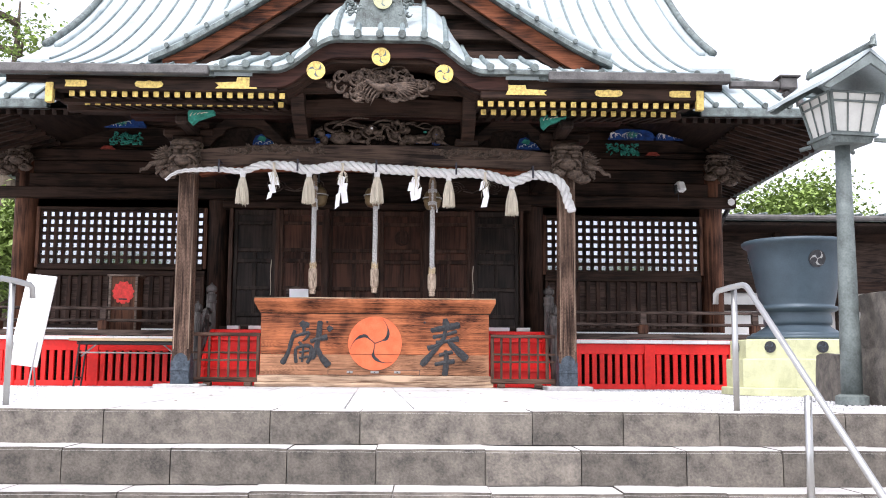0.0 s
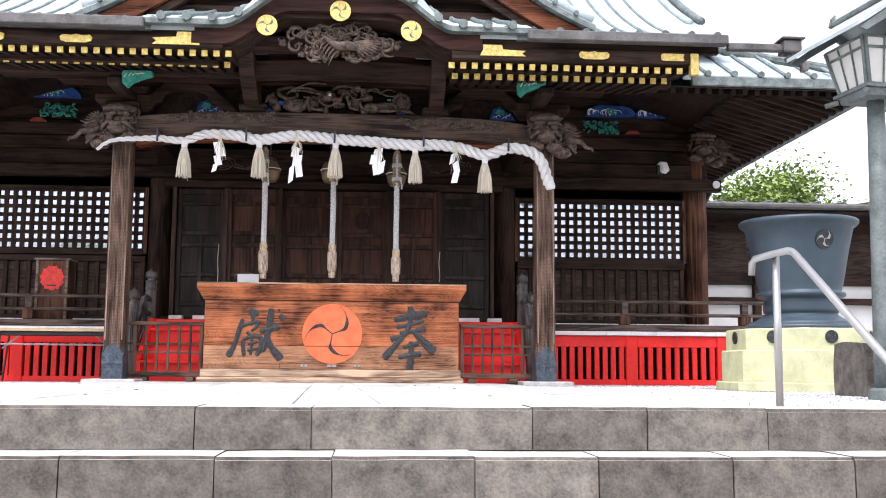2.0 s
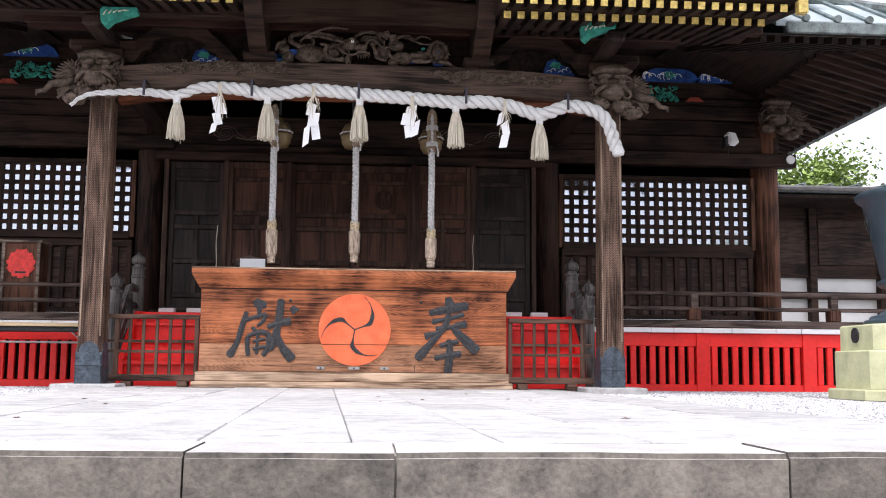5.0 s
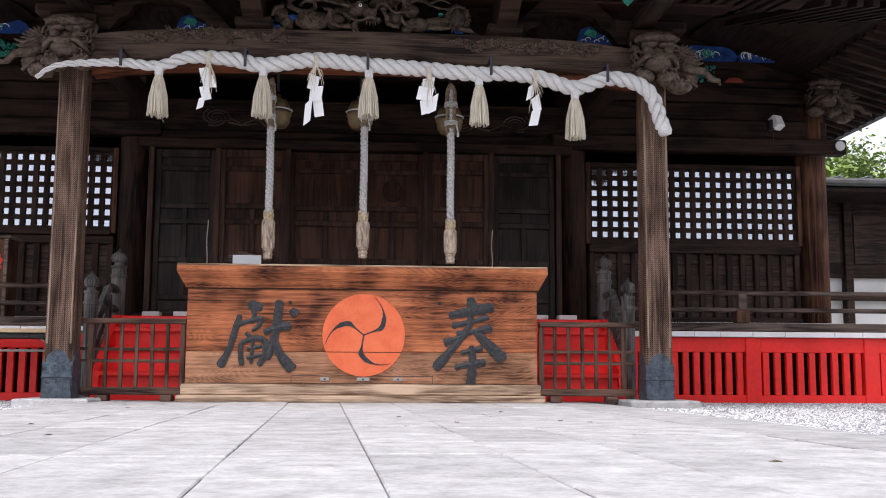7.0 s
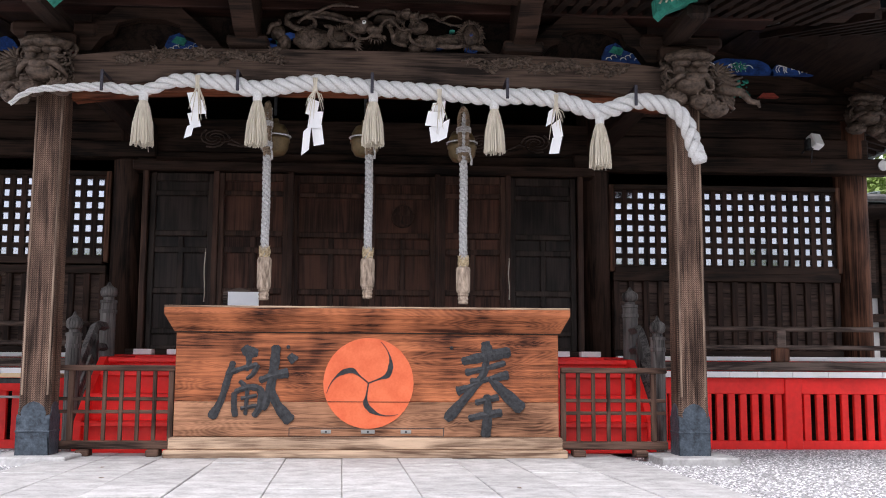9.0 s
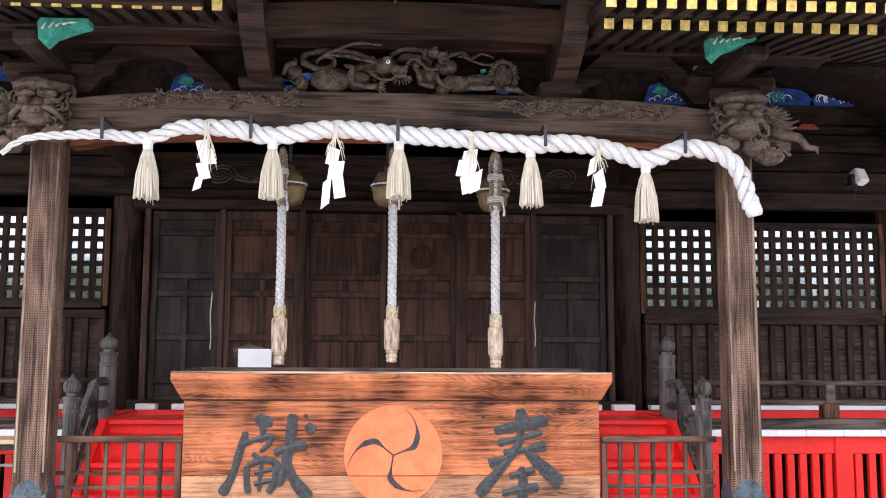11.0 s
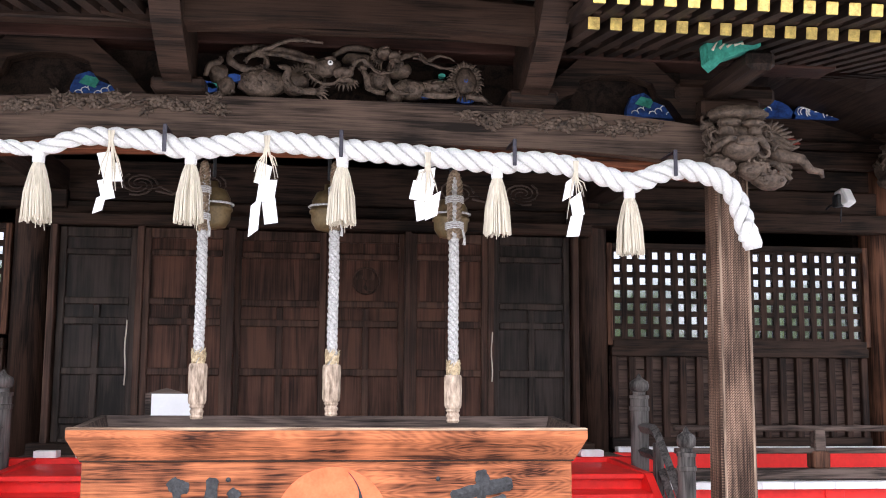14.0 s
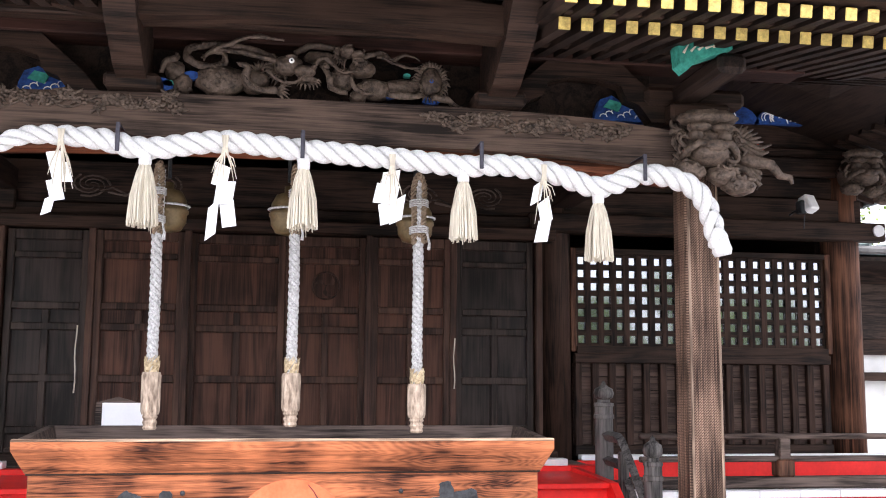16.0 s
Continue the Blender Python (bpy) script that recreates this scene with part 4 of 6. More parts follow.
bm = bmesh.new()
sheet(bm, [[(x, KY[k], kroof(x, k)) for x in kx] for k in range(6)], 0.06)
part("cusped_roof", bm, M_COPPER, roof, "curved copper roof of the cusped gable")
bm = bmesh.new()
sheet(bm, [[(x, -1.70, 3.815 + kara(x) * 1.02) for x in kx], [(x, -1.58, 3.815 + kara(x) * 1.02) for x in kx]], 0.055)
part("cusped_edge", bm, M_COPPERD, roof)
for k in range(-7, 8):
    x = 0.08 + 0.265 * k
    z0 = 3.83 + kara(x) * 1.02
    pts = [(x, KY[i] - 0.01, kroof(x, i) + 0.012) for i in range(6)]
    part("roof_rib", tube(pts, 0.034, 8), M_RIB, roof)
    part("rib_cap", tube([(x, -1.75, z0), (x, -1.68, z0 + 0.006)], 0.048, 10), M_COPPERD, roof, "dark round rib end cap")
bm = bmesh.new()
kb = [x for x in kx if -1.55 < x < 1.7]
sheet(bm, [[(x, -1.58, 3.79 + kara(x)) for x in kb], [(x, -1.50, 3.79 + kara(x)) for x in kb]], 0.20)
part("cusped_bargeboard", bm, M_HAFUD, roof, "dark russet cusped bargeboard")
bm = bmesh.new()
sheet(bm, [[(x, -1.50, 3.60 + kara(x) * 0.97) for x in kb], [(x, -1.1, 3.60 + kara(x) * 0.97) for x in kb]], 0.05)
part("cusped_soffit", bm, M_DARK, roof)
part("cusped_wall", prism([(x, 3.58 + kara(x) * 0.95) for x in kb] + [(1.3, 3.50), (-1.1, 3.50)], -0.62, -0.55), M_DARK, roof)
for x, z in ((-0.687, 3.80), (0.091, 3.98), (0.854, 3.78)):
    comma_disc(0.112, M_GOLD, M_COPPERD, roof, pose(x, -1.585, z), 0.02, "gilt_crest", "round gilt crest with three commas", bold=2.6)
# curved tie beam and brackets of the cusped gable
part("cusped_beam", beam_mesh(-1.05, 1.28, -0.75, -0.55, 3.46, 3.64, lambda x: 0.05 * (1 - ((x - 0.1) / 1.2) ** 2)), M_DARK, porch)
part("cusped_beam", beam_mesh(-1.2, 1.4, -1.2, -0.95, 3.66, 3.78, lambda x: 0.04 * (1 - ((x - 0.1) / 1.3) ** 2)), M_DARK, porch)
for x in (-0.98, 1.2):
    o = [(-0.05, 3.2), (-0.45, 3.28), (-0.8, 3.44), (-1.05, 3.66), (-1.35, 3.66), (-1.2, 3.80), (-0.6, 3.66), (-0.05, 3.6)]
    part("bracket", prism([(a, z) for a, z in o], -0.085, 0.085), M_DARK, porch, m=pose(x, 0, 0, 0, 0, 90))
    part("bracket_block", box(x - 0.16, x + 0.16, -0.3, 0.0, 3.2, 3.29, 0.02), M_DARK, porch)

for x0, x1 in ((-4.4, -1.5), (1.65, 4.25)):
    part("eave_board", box(x0, x1, -1.52, -1.44, 3.645, 3.80, 0), M_DARK, eave)

# gutters
gut = thing("gutter", "dull brown metal box gutter along the porch eave", "gutter", kind="structure")
part("trough", box(-4.6, -1.94, -1.78, -1.66, 3.69, 3.80, 0.012), M_GUTTER, gut)
part("trough", box(2.1, 4.28, -1.78, -1.66, 3.67, 3.78, 0.012), M_GUTTER, gut)
part("trough", box(4.28, 4.9, -1.76, -1.67, 3.62, 3.70, 0.012), M_GUTTER, gut)
part("hopper", box(4.88, 5.08, -1.80, -1.6, 3.60, 3.74, 0.015), M_GUTTER, gut)
part("hopper_lid", box(4.85, 5.11, -1.83, -1.57, 3.74, 3.765, 0.008), M_GUTTER, gut)
part("spout", tube([(4.95, -1.7, 3.58), (5.0, -1.7, 3.52), (5.12, -1.7, 3.50), (5.14, -1.7, 3.42)], 0.05, 8), M_GUTTER, gut)

# ---- offertory box ----
BX0, BX1 = -1.52, 1.52
obox = thing("offertory_box", "large orange-brown zelkova offertory box with black brushed characters", "offertory box", (0, 0.06, 0))
part("base_plank", wavy(box(-1.57, 1.57, -0.08, 0.90, 0.0, 0.06, 0.008), 0.003), M_BOXBASE, obox, "bleached base plank")
part("base_plank", wavy(box(-1.54, 1.54, -0.04, 0.88, 0.06, 0.155, 0.01), 0.003), M_BOXBASE, obox, "bleached base plank")
for z0, z1, mm in ((0.157, 0.43, M_BOXLOW), (0.433, 0.975, M_BOX)):
    part("front_plank", box(BX0, BX1, 0.05, 0.10, z0, z1, 0.004), mm, obox)
part("back_plank", box(BX0, BX1, 0.80, 0.85, 0.157, 0.975, 0.004), M_BOX, obox)
for s in (-1, 1):
    part("end_plank", box(min(s * 1.46, s * 1.515), max(s * 1.46, s * 1.515), 0.10, 0.80, 0.157, 0.975, 0.004), M_BOX, obox)


def flared(z0, z1, o0, o1, t=0.05):
    """Four boards of the flaring rim, each its own mesh."""
    c = [(BX0, 0.05), (BX1, 0.05), (BX1, 0.85), (BX0, 0.85)]
    sg = [(-1, -1), (1, -1), (1, 1), (-1, 1)]
    for i in range(4):
        j = (i + 1) % 4
        bm = bmesh.new()
        def p(k, o, z):
            return (c[k][0] + sg[k][0] * o, c[k][1] + sg[k][1] * o, z + (0.05 if k > 1 and z > 1.0 else 0.0))
        a = [p(i, o0, z0), p(j, o0, z0), p(j, o1, z1 - 0.05), p(i, o1, z1 - 0.05)]
        a2 = [p(i, o1 + 0.0, z1), p(j, o1 + 0.0, z1)]
        b = [p(i, o0 - t, z0), p(j, o0 - t, z0), p(j, o1 - t, z1), p(i, o1 - t, z1)]
        va = [bm.verts.new(q) for q in a + a2]
        vb = [bm.verts.new(q) for q in b]
        bm.faces.new((va[0], va[1], va[2], va[3]))
        bm.faces.new((va[3], va[2], va[5], va[4]))
        bm.faces.new((va[4], va[5], vb[2], vb[3]))
        bm.faces.new((vb[3], vb[2], vb[1], vb[0]))
        bm.faces.new((vb[0], vb[1], va[1], va[0]))
        part("rim_board", bm, M_BOX if i == 0 else M_RAIL, obox)


flared(0.98, 1.165, 0.015, 0.085)
part("rim_moulding", box(BX0 - 0.012, BX1 + 0.012, 0.038, 0.05, 0.968, 0.982, 0.003), M_DARK, obox)
part("top_edge", box(-1.605, 1.605, -0.042, 0.02, 1.165, 1.181, 0.005), M_BOXBASE, obox, "greyed worn top edge")
for k in range(14):
    yy = 0.12 + 0.05 * k
    part("slat", box(-1.46, 1.46, yy, yy + 0.03, 1.02, 1.06, 0.003), M_DARK, obox)
comma_disc(0.358, M_ORANGE, M_BLACK, obox, pose(0.0, 0.052, 0.578), 0.008, "painted_disc", "vermilion disc with three black commas", bold=1.45)
part("disc_joint", box(-0.32, 0.33, 0.0405, 0.0435, 0.428, 0.433, 0), M_DARK, obox)
for i, b_ in enumerate(((-0.62, 0.60, 0.222, 0.227), (-0.62, 0.60, 0.160, 0.163), (-0.622, -0.616, 0.160, 0.226), (0.596, 0.602, 0.160, 0.226))):
    part("drawer_gap", box(b_[0], b_[1], 0.0465, 0.0495, b_[2], b_[3], 0), M_BLACK, obox)
for x, w in ((-0.33, 0.08), (0.0, 0.11), (0.30, 0.085)):
    part("drawer_plate", box(x - w / 2, x + w / 2, 0.040, 0.052, 0.182, 0.212, 0.003), M_STEEL, obox, "small steel drawer plate")
    part("keyhole", box(x - 0.008, x + 0.008, 0.037, 0.0395, 0.19, 0.203, 0), M_BLACK, obox)
for x, z in ((-0.64, 0.86), (0.66, 0.86)):
    part("stud", lathe([(0.016, 0), (0.013, 0.01), (0.004, 0.015)], 10), M_BLACK, obox, m=pose(x, 0.05, z, 90))


def stroke(bm, pts, widths, depth):
    """One brush stroke as a raised ribbon; pts are (x, z) knots."""
    k = 6 * (len(pts) - 1)
    P = [Vector((a, b)) for a, b in pts]
    line, ws = [], []
    for i in range(k + 1):
        u = i / k * (len(P) - 1)
        j = min(int(u), len(P) - 2)
        f = u - j
        p0, p1, p2, p3 = P[max(j - 1, 0)], P[j], P[j + 1], P[min(j + 2, len(P) - 1)]
        line.append(0.5 * ((2 * p1) + (p2 - p0) * f + (2 * p0 - 5 * p1 + 4 * p2 - p3) * f * f + (3 * p1 - p0 - 3 * p2 + p3) * f ** 3))
        ws.append(widths[j] * (1 - f) + widths[j + 1] * f)
    L, R = [], []
    for i, p in enumerate(line):
        d = (line[min(i + 1, k)] - line[max(i - 1, 0)]).normalized()
        n = Vector((-d.y, d.x))
        w = ws[i] / 2 * (1 + 0.08 * math.sin(i * 1.7))
        if i in (0, k):
            w *= 0.55
        L.append(p + n * w)
        R.append(p - n * w)
    vl = [bm.verts.new((q.x, -depth * 0.6, q.y)) for q in L]
    vr = [bm.verts.new((q.x, -depth * 0.6, q.y)) for q in R]
    vm = [bm.verts.new((q.x, -depth, q.y)) for q in line]
    bl = [bm.verts.new((q.x, 0, q.y)) for q in L]
    br = [bm.verts.new((q.x, 0, q.y)) for q in R]
    for i in range(k):
        bm.faces.new((vl[i], vl[i + 1], vm[i + 1], vm[i]))
        bm.faces.new((vm[i], vm[i + 1], vr[i + 1], vr[i]))
        bm.faces.new((bl[i], bl[i + 1], vl[i + 1], vl[i]))
        bm.faces.new((vr[i], vr[i + 1], br[i + 1], br[i]))


def character(strokes, x, z, s, name, depth=0.012):
    first = None
    for q, (pts, w) in enumerate(strokes):
        bm = bmesh.new()
        stroke(bm, [(a * s, b * s) for a, b in pts], [v * s for v in w], depth + 0.0006 * q)
        if first is None:
            first = part(name, bm, M_BLACK, obox, "black brushed character", m=pose(x, 0.05, z))
        else:
            part("brush_stroke", bm, M_BLACK, first)
    return first


# strokes drawn on a 100-unit field, origin at the middle
HO = [
    ([(0, 50), (2, 40), (3, 30)], [9, 14, 10]),
    ([(-28, 26), (-5, 31), (30, 38)], [9, 12, 14]),
    ([(-24, 13), (0, 18), (24, 25)], [9, 6, 8]),
    ([(-18, 2), (5, 6), (28, 11)], [10, 6, 13]),
    ([(2, 36), (-2, 12), (-18, -10), (-46, -42)], [8, 9, 9, 14]),
    ([(-34, -9), (-20, -4), (-6, 2)], [12, 7, 4]),
    ([(4, 8), (18, -6), (44, -30)], [5, 12, 17]),
    ([(-12, -22), (4, -18), (16, -15)], [7, 7, 9]),
    ([(-20, -40), (0, -36), (20, -33)], [8, 8, 11]),
    ([(2, -12), (3, -35), (0, -62)], [9, 10, 13]),
]
KEN = [
    ([(-14, 44), (-8, 38), (4, 36)], [10, 15, 10]),
    ([(-10, 40), (-7, 26), (-10, 14)], [8, 7, 5]),
    ([(-26, 26), (-32, 6), (-40, -22), (-52, -44)], [7, 9, 8, 13]),
    ([(-34, 10), (-18, 16), (4, 22)], [8, 6, 8]),
    ([(4, 22), (-2, 10), (-10, 4)], [7, 6, 4]),
    ([(-18, 2), (-12, -4), (-8, -10)], [5, 7, 5]),
    ([(-24, -12), (-24, -28), (-22, -42)], [7, 7, 8]),
    ([(-24, -12), (-6, -6), (8, -10), (8, -28), (0, -42)], [6, 8, 9, 9, 7]),
    ([(-16, -20), (-6, -18), (4, -16)], [5, 5, 5]),
    ([(-16, -32), (-6, -30), (4, -28)], [5, 5, 5]),
    ([(-8, -8), (-9, -24), (-10, -40)], [5, 5, 5]),
    ([(26, 46), (24, 20), (20, -6), (12, -34)], [11, 12, 11, 8]),
    ([(6, 2), (22, 8), (42, 12)], [9, 8, 15]),
    ([(20, -4), (28, -26), (46, -48)], [8, 11, 17]),
    ([(42, 34), (47, 29), (50, 26)], [8, 12, 12]),
]
character(HO, 0.93, 0.575, 0.0068, "painted_character")
character(KEN, -0.90, 0.58, 0.0064, "painted_character")

# small notice standing on the box
notice = thing("notice_stand", "small white notice card on a dark wooden stand", "sign", (-1.14, 1.0, 0.195))
part("back_board", prism([(-0.17, 0.85), (0.11, 0.85), (0.11, 1.17), (-0.03, 1.21), (-0.17, 1.17)], 0.02, 0.045), M_RAIL, notice)
part("card", box(-0.125, 0.145, 0.0, 0.018, 0.92, 1.17, 0.002), M_PAPER, notice, "white paper card")
part("stand_leg", box(-0.06, 0.0, 0.015, 0.05, -0.0, 0.86, 0.004), M_RAIL, notice)

# ---- lattice gates beside the box ----


def lattice_gate(x0, x1, u0, u1, y):
    g = thing("lattice_gate", "low dark timber lattice gate on wooden feet", "gate", (0, y, 0), "lattice gates")
    part("top_rail", box(x0, x1, -0.03, 0.03, 0.665, 0.71, 0.006), M_GATE, g)
    part("bottom_rail", box(x0, x1, -0.025, 0.025, 0.055, 0.12, 0.006), M_GATE, g)
    n = 6
    for i in range(n + 1):
        x = u0 + (u1 - u0) * i / n
        w = 0.022 if i in (0, n) else 0.0145
        part("upright", box(x - w, x + w, -0.016, 0.016, 0.12, 0.665, 0.003), M_RAILV, g)
    for z in (0.345, 0.445):
        part("cross_bar", box(x0 + 0.01, x1 - 0.01, -0.012, 0.012, z - 0.014, z + 0.014, 0.003), M_GATE, g)
    for x in (u0 + 0.12, u1 - 0.12):
        part("foot", box(x - 0.05, x + 0.05, -0.08, 0.06, 0.0, 0.054, 0.008), M_GATE, g)


M_RAILV = wood_mat("upright_timber", (0.018, 0.011, 0.008), (0.13, 0.075, 0.054), (9, 9, 1.0))
M_GATE = wood_mat("gate_timber", (0.018, 0.011, 0.008), (0.15, 0.088, 0.064), (1.0, 9, 9))
lattice_gate(-2.44, -1.53, -2.34, -1.56, 0.19)
lattice_gate(1.55, 2.42, 1.57, 2.31, 0.19)

# ---- straw rope with tassels and paper streamers ----
ROPEY = -0.36
rope = thing("sacred_rope", "thick twisted white straw rope hung from hooks", "rope")
KN = [(-2.74, 2.67), (-2.66, 2.74), (-2.54, 2.79), (-2.3, 2.81), (-2.04, 2.82), (-1.74, 2.80), (-1.5, 2.88), (-1.14, 2.872), (-0.87, 2.828), (-0.44, 2.885), (0.02, 2.853), (0.55, 2.825), (0.95, 2.798), (1.2, 2.812), (1.5, 2.775), (1.79, 2.70), (2.07, 2.79), (2.33, 2.75), (2.46, 2.64), (2.52, 2.47), (2.55, 2.36)]


def spline(knots, n):
    P = [Vector((a, 0, b)) for a, b in knots]
    out = []
    for i in range(n + 1):
        u = i / n * (len(P) - 1)
        j = min(int(u), len(P) - 2)
        f = u - j
        p0, p1, p2, p3 = P[max(j - 1, 0)], P[j], P[j + 1], P[min(j + 2, len(P) - 1)]
        out.append(0.5 * ((2 * p1) + (p2 - p0) * f + (2 * p0 - 5 * p1 + 4 * p2 - p3) * f * f + (3 * p1 - p0 - 3 * p2 + p3) * f ** 3))
    return out


def resample(line, step):
    out, acc = [line[0]], 0.0
    for a, b in zip(line, line[1:]):
        acc += (b - a).length
        if acc >= step:
            out.append(b)
            acc = 0
    return out


def twisted(line, rad, strands, pitch, name, material, parent, y=0.0, sides=8):
    """Strands laid round a line; rad is a function of the run from 0 to 1."""
    n = len(line)
    run = [0.0]
    for a, b in zip(line, line[1:]):
        run.append(run[-1] + (b - a).length)
    for k in range(strands):
        pts, rr = [], []
        for i, p in enumerate(line):
            d = (line[min(i + 1, n - 1)] - line[max(i - 1, 0)]).normalized()
            a = Vector((0, 1, 0))
            b = d.cross(a).normalized()
            r = rad(run[i] / run[-1])
            ang = 2 * math.pi * (run[i] / pitch + k / strands)
            pts.append(p + (a * math.cos(ang) + b * math.sin(ang)) * r * 0.60 + Vector((0, y, 0)))
            rr.append(r * 0.49)
        bm = bmesh.new()
        add_tube(bm, pts, rr, sides)
        part(name, bm, material, parent, smooth=True)


M_IRONH = mat("dark_iron", (0.05, 0.047, 0.06), 0.5, metal=0.5, var=0.3, scale=30, bump=0.2)
line = resample(spline(KN, 1600), 0.012)
twisted(line, lambda u: 0.018 + 0.045 * min(1.0, u * 3.2), 3, 0.30, "rope_strand", M_STRAW, rope, ROPEY, 10)
part("frayed_end", lathe([(0.05, -0.10), (0.062, -0.07), (0.055, -0.02), (0.05, 0.02)], 14), M_STRAW, rope, m=pose(2.555, ROPEY, 2.40, 0, -12), smooth=True)
for x, z in ((-2.04, 2.85), (-1.02, 2.87), (0.005, 2.87), (1.051, 2.85), (2.057, 2.815)):
    h = thing("rope_hook", "thin dark iron hook on the beam", "hook", (x, ROPEY, z), "rope hooks")
    part("hook_bar", box(-0.012, 0.012, -0.082, -0.070, -0.08, 0.085, 0.003), M_IRONH, h)
    part("hook_arm", box(-0.012, 0.012, -0.070, 0.165, 0.070, 0.082, 0.003), M_IRONH, h)


def tassel(x, z, length=0.40, seed=0):
    t = thing("straw_tassel", "cream straw tassel bound at the neck", "tassel", (x, ROPEY, z), "straw tassels")
    r = random.Random(seed)
    bm = bmesh.new()
    for k in range(150):
        a = r.uniform(0, 2 * math.pi)
        q = math.sqrt(r.uniform(0.15, 1.0))
        w = 0.088 * q
        e = -length + r.uniform(-0.015, 0.02)
        pts = [(0.022 * q * math.cos(a), 0.022 * q * math.sin(a), -0.055), (0.045 * q * math.cos(a), 0.045 * q * math.sin(a), -0.12), (w * 0.85 * math.cos(a), w * 0.85 * math.sin(a), -length * 0.6), (w * math.cos(a + 0.05), w * math.sin(a + 0.05), e)]
        add_tube(bm, pts, [0.005, 0.0065, 0.0065, 0.005], 4)
    for k in range(3):
        a = r.uniform(0, 6.28)
        add_tube(bm, [(0.05 * math.cos(a), 0.05 * math.sin(a), -length + 0.03), (0.06 * math.cos(a), 0.06 * math.sin(a), -length - r.uniform(0.02, 0.05))], 0.0025, 4)
    tagged(part("straw_skirt", bm, M_TASSEL, t), kind="stuff")
    part("neck_binding", lathe([(0.03, -0.075), (0.036, -0.06), (0.036, -0.03), (0.045, 0.0), (0.03, 0.03)], 12), M_STRAW, t, smooth=True)


for i, (x, z) in enumerate(((-1.74, 2.785), (-0.875, 2.80), (0.015, 2.81), (0.955, 2.77), (1.785, 2.67))):
    tassel(x, z, 0.41, i)


def streamer(x, z, seed, folds):
    """Paper cut and folded in steps; each fold is (across, down, width, height)."""
    s = thing("paper_streamer", "folded white zigzag paper streamer on straw ties", "paper streamer", (x, ROPEY - 0.02, z), "paper streamers")
    r = random.Random(seed)
    bm = bmesh.new()
    for k, (cx_, dn, w, h) in enumerate(folds):
        yy = -0.016 * (k % 2) - 0.004 * k
        sk, tl = r.choice((-1, 1)) * r.uniform(0.012, 0.03), r.uniform(-0.03, 0.03)
        q = [(cx_ - w / 2, yy, -dn + tl), (cx_ + w / 2, yy - 0.012, -dn - tl), (cx_ + w / 2 + sk, yy - 0.018, -dn - h - tl), (cx_ - w / 2 + sk, yy + 0.004, -dn - h + tl * 0.5)]
        a = [bm.verts.new(p) for p in q]
        b = [bm.verts.new((p[0], p[1] + 0.0015, p[2])) for p in q]
        bm.faces.new(a)
        bm.faces.new(b[::-1])
        for i in range(4):
            bm.faces.new((a[i], b[i], b[(i + 1) % 4], a[(i + 1) % 4]))
    part("folded_paper", bm, M_PAPER, s)
    bm = bmesh.new()
    for k in range(9):
        a = r.uniform(-0.07, 0.07)
        e = r.uniform(0.16, 0.36)
        add_tube(bm, [(a * 0.25, -0.045, 0.012), (a * 0.12, -0.05, -0.05), (a * 0.3, -0.03, -0.10), (a * 0.8, -0.035, -e * 0.7), (a * 1.1, -0.03, -e)], [0.006, 0.007, 0.005, 0.0035, 0.002], 4)
    tagged(part("straw_tie", bm, M_TASSEL, s), kind="stuff")


FOLDS = (
    ((-0.045, 0.11, 0.08, 0.10), (-0.01, 0.175, 0.11, 0.11), (-0.035, 0.27, 0.08, 0.12), (-0.04, 0.37, 0.06, 0.10)),
    ((-0.01, 0.15, 0.085, 0.12), (0.012, 0.25, 0.105, 0.13), (0.014, 0.36, 0.08, 0.15), (-0.055, 0.38, 0.06, 0.20)),
    ((0.0, 0.08, 0.10, 0.10), (-0.02, 0.165, 0.13, 0.11), (-0.035, 0.265, 0.085, 0.13), (0.045, 0.24, 0.07, 0.15)),
    ((-0.02, 0.09, 0.06, 0.13), (0.0, 0.20, 0.065, 0.14), (0.014, 0.32, 0.075, 0.13)),
)
for i, (x, z) in enumerate(((-1.325, 2.895), (-0.43, 2.895), (0.525, 2.825), (1.43, 2.80))):
    streamer(x, z, i, FOLDS[i])

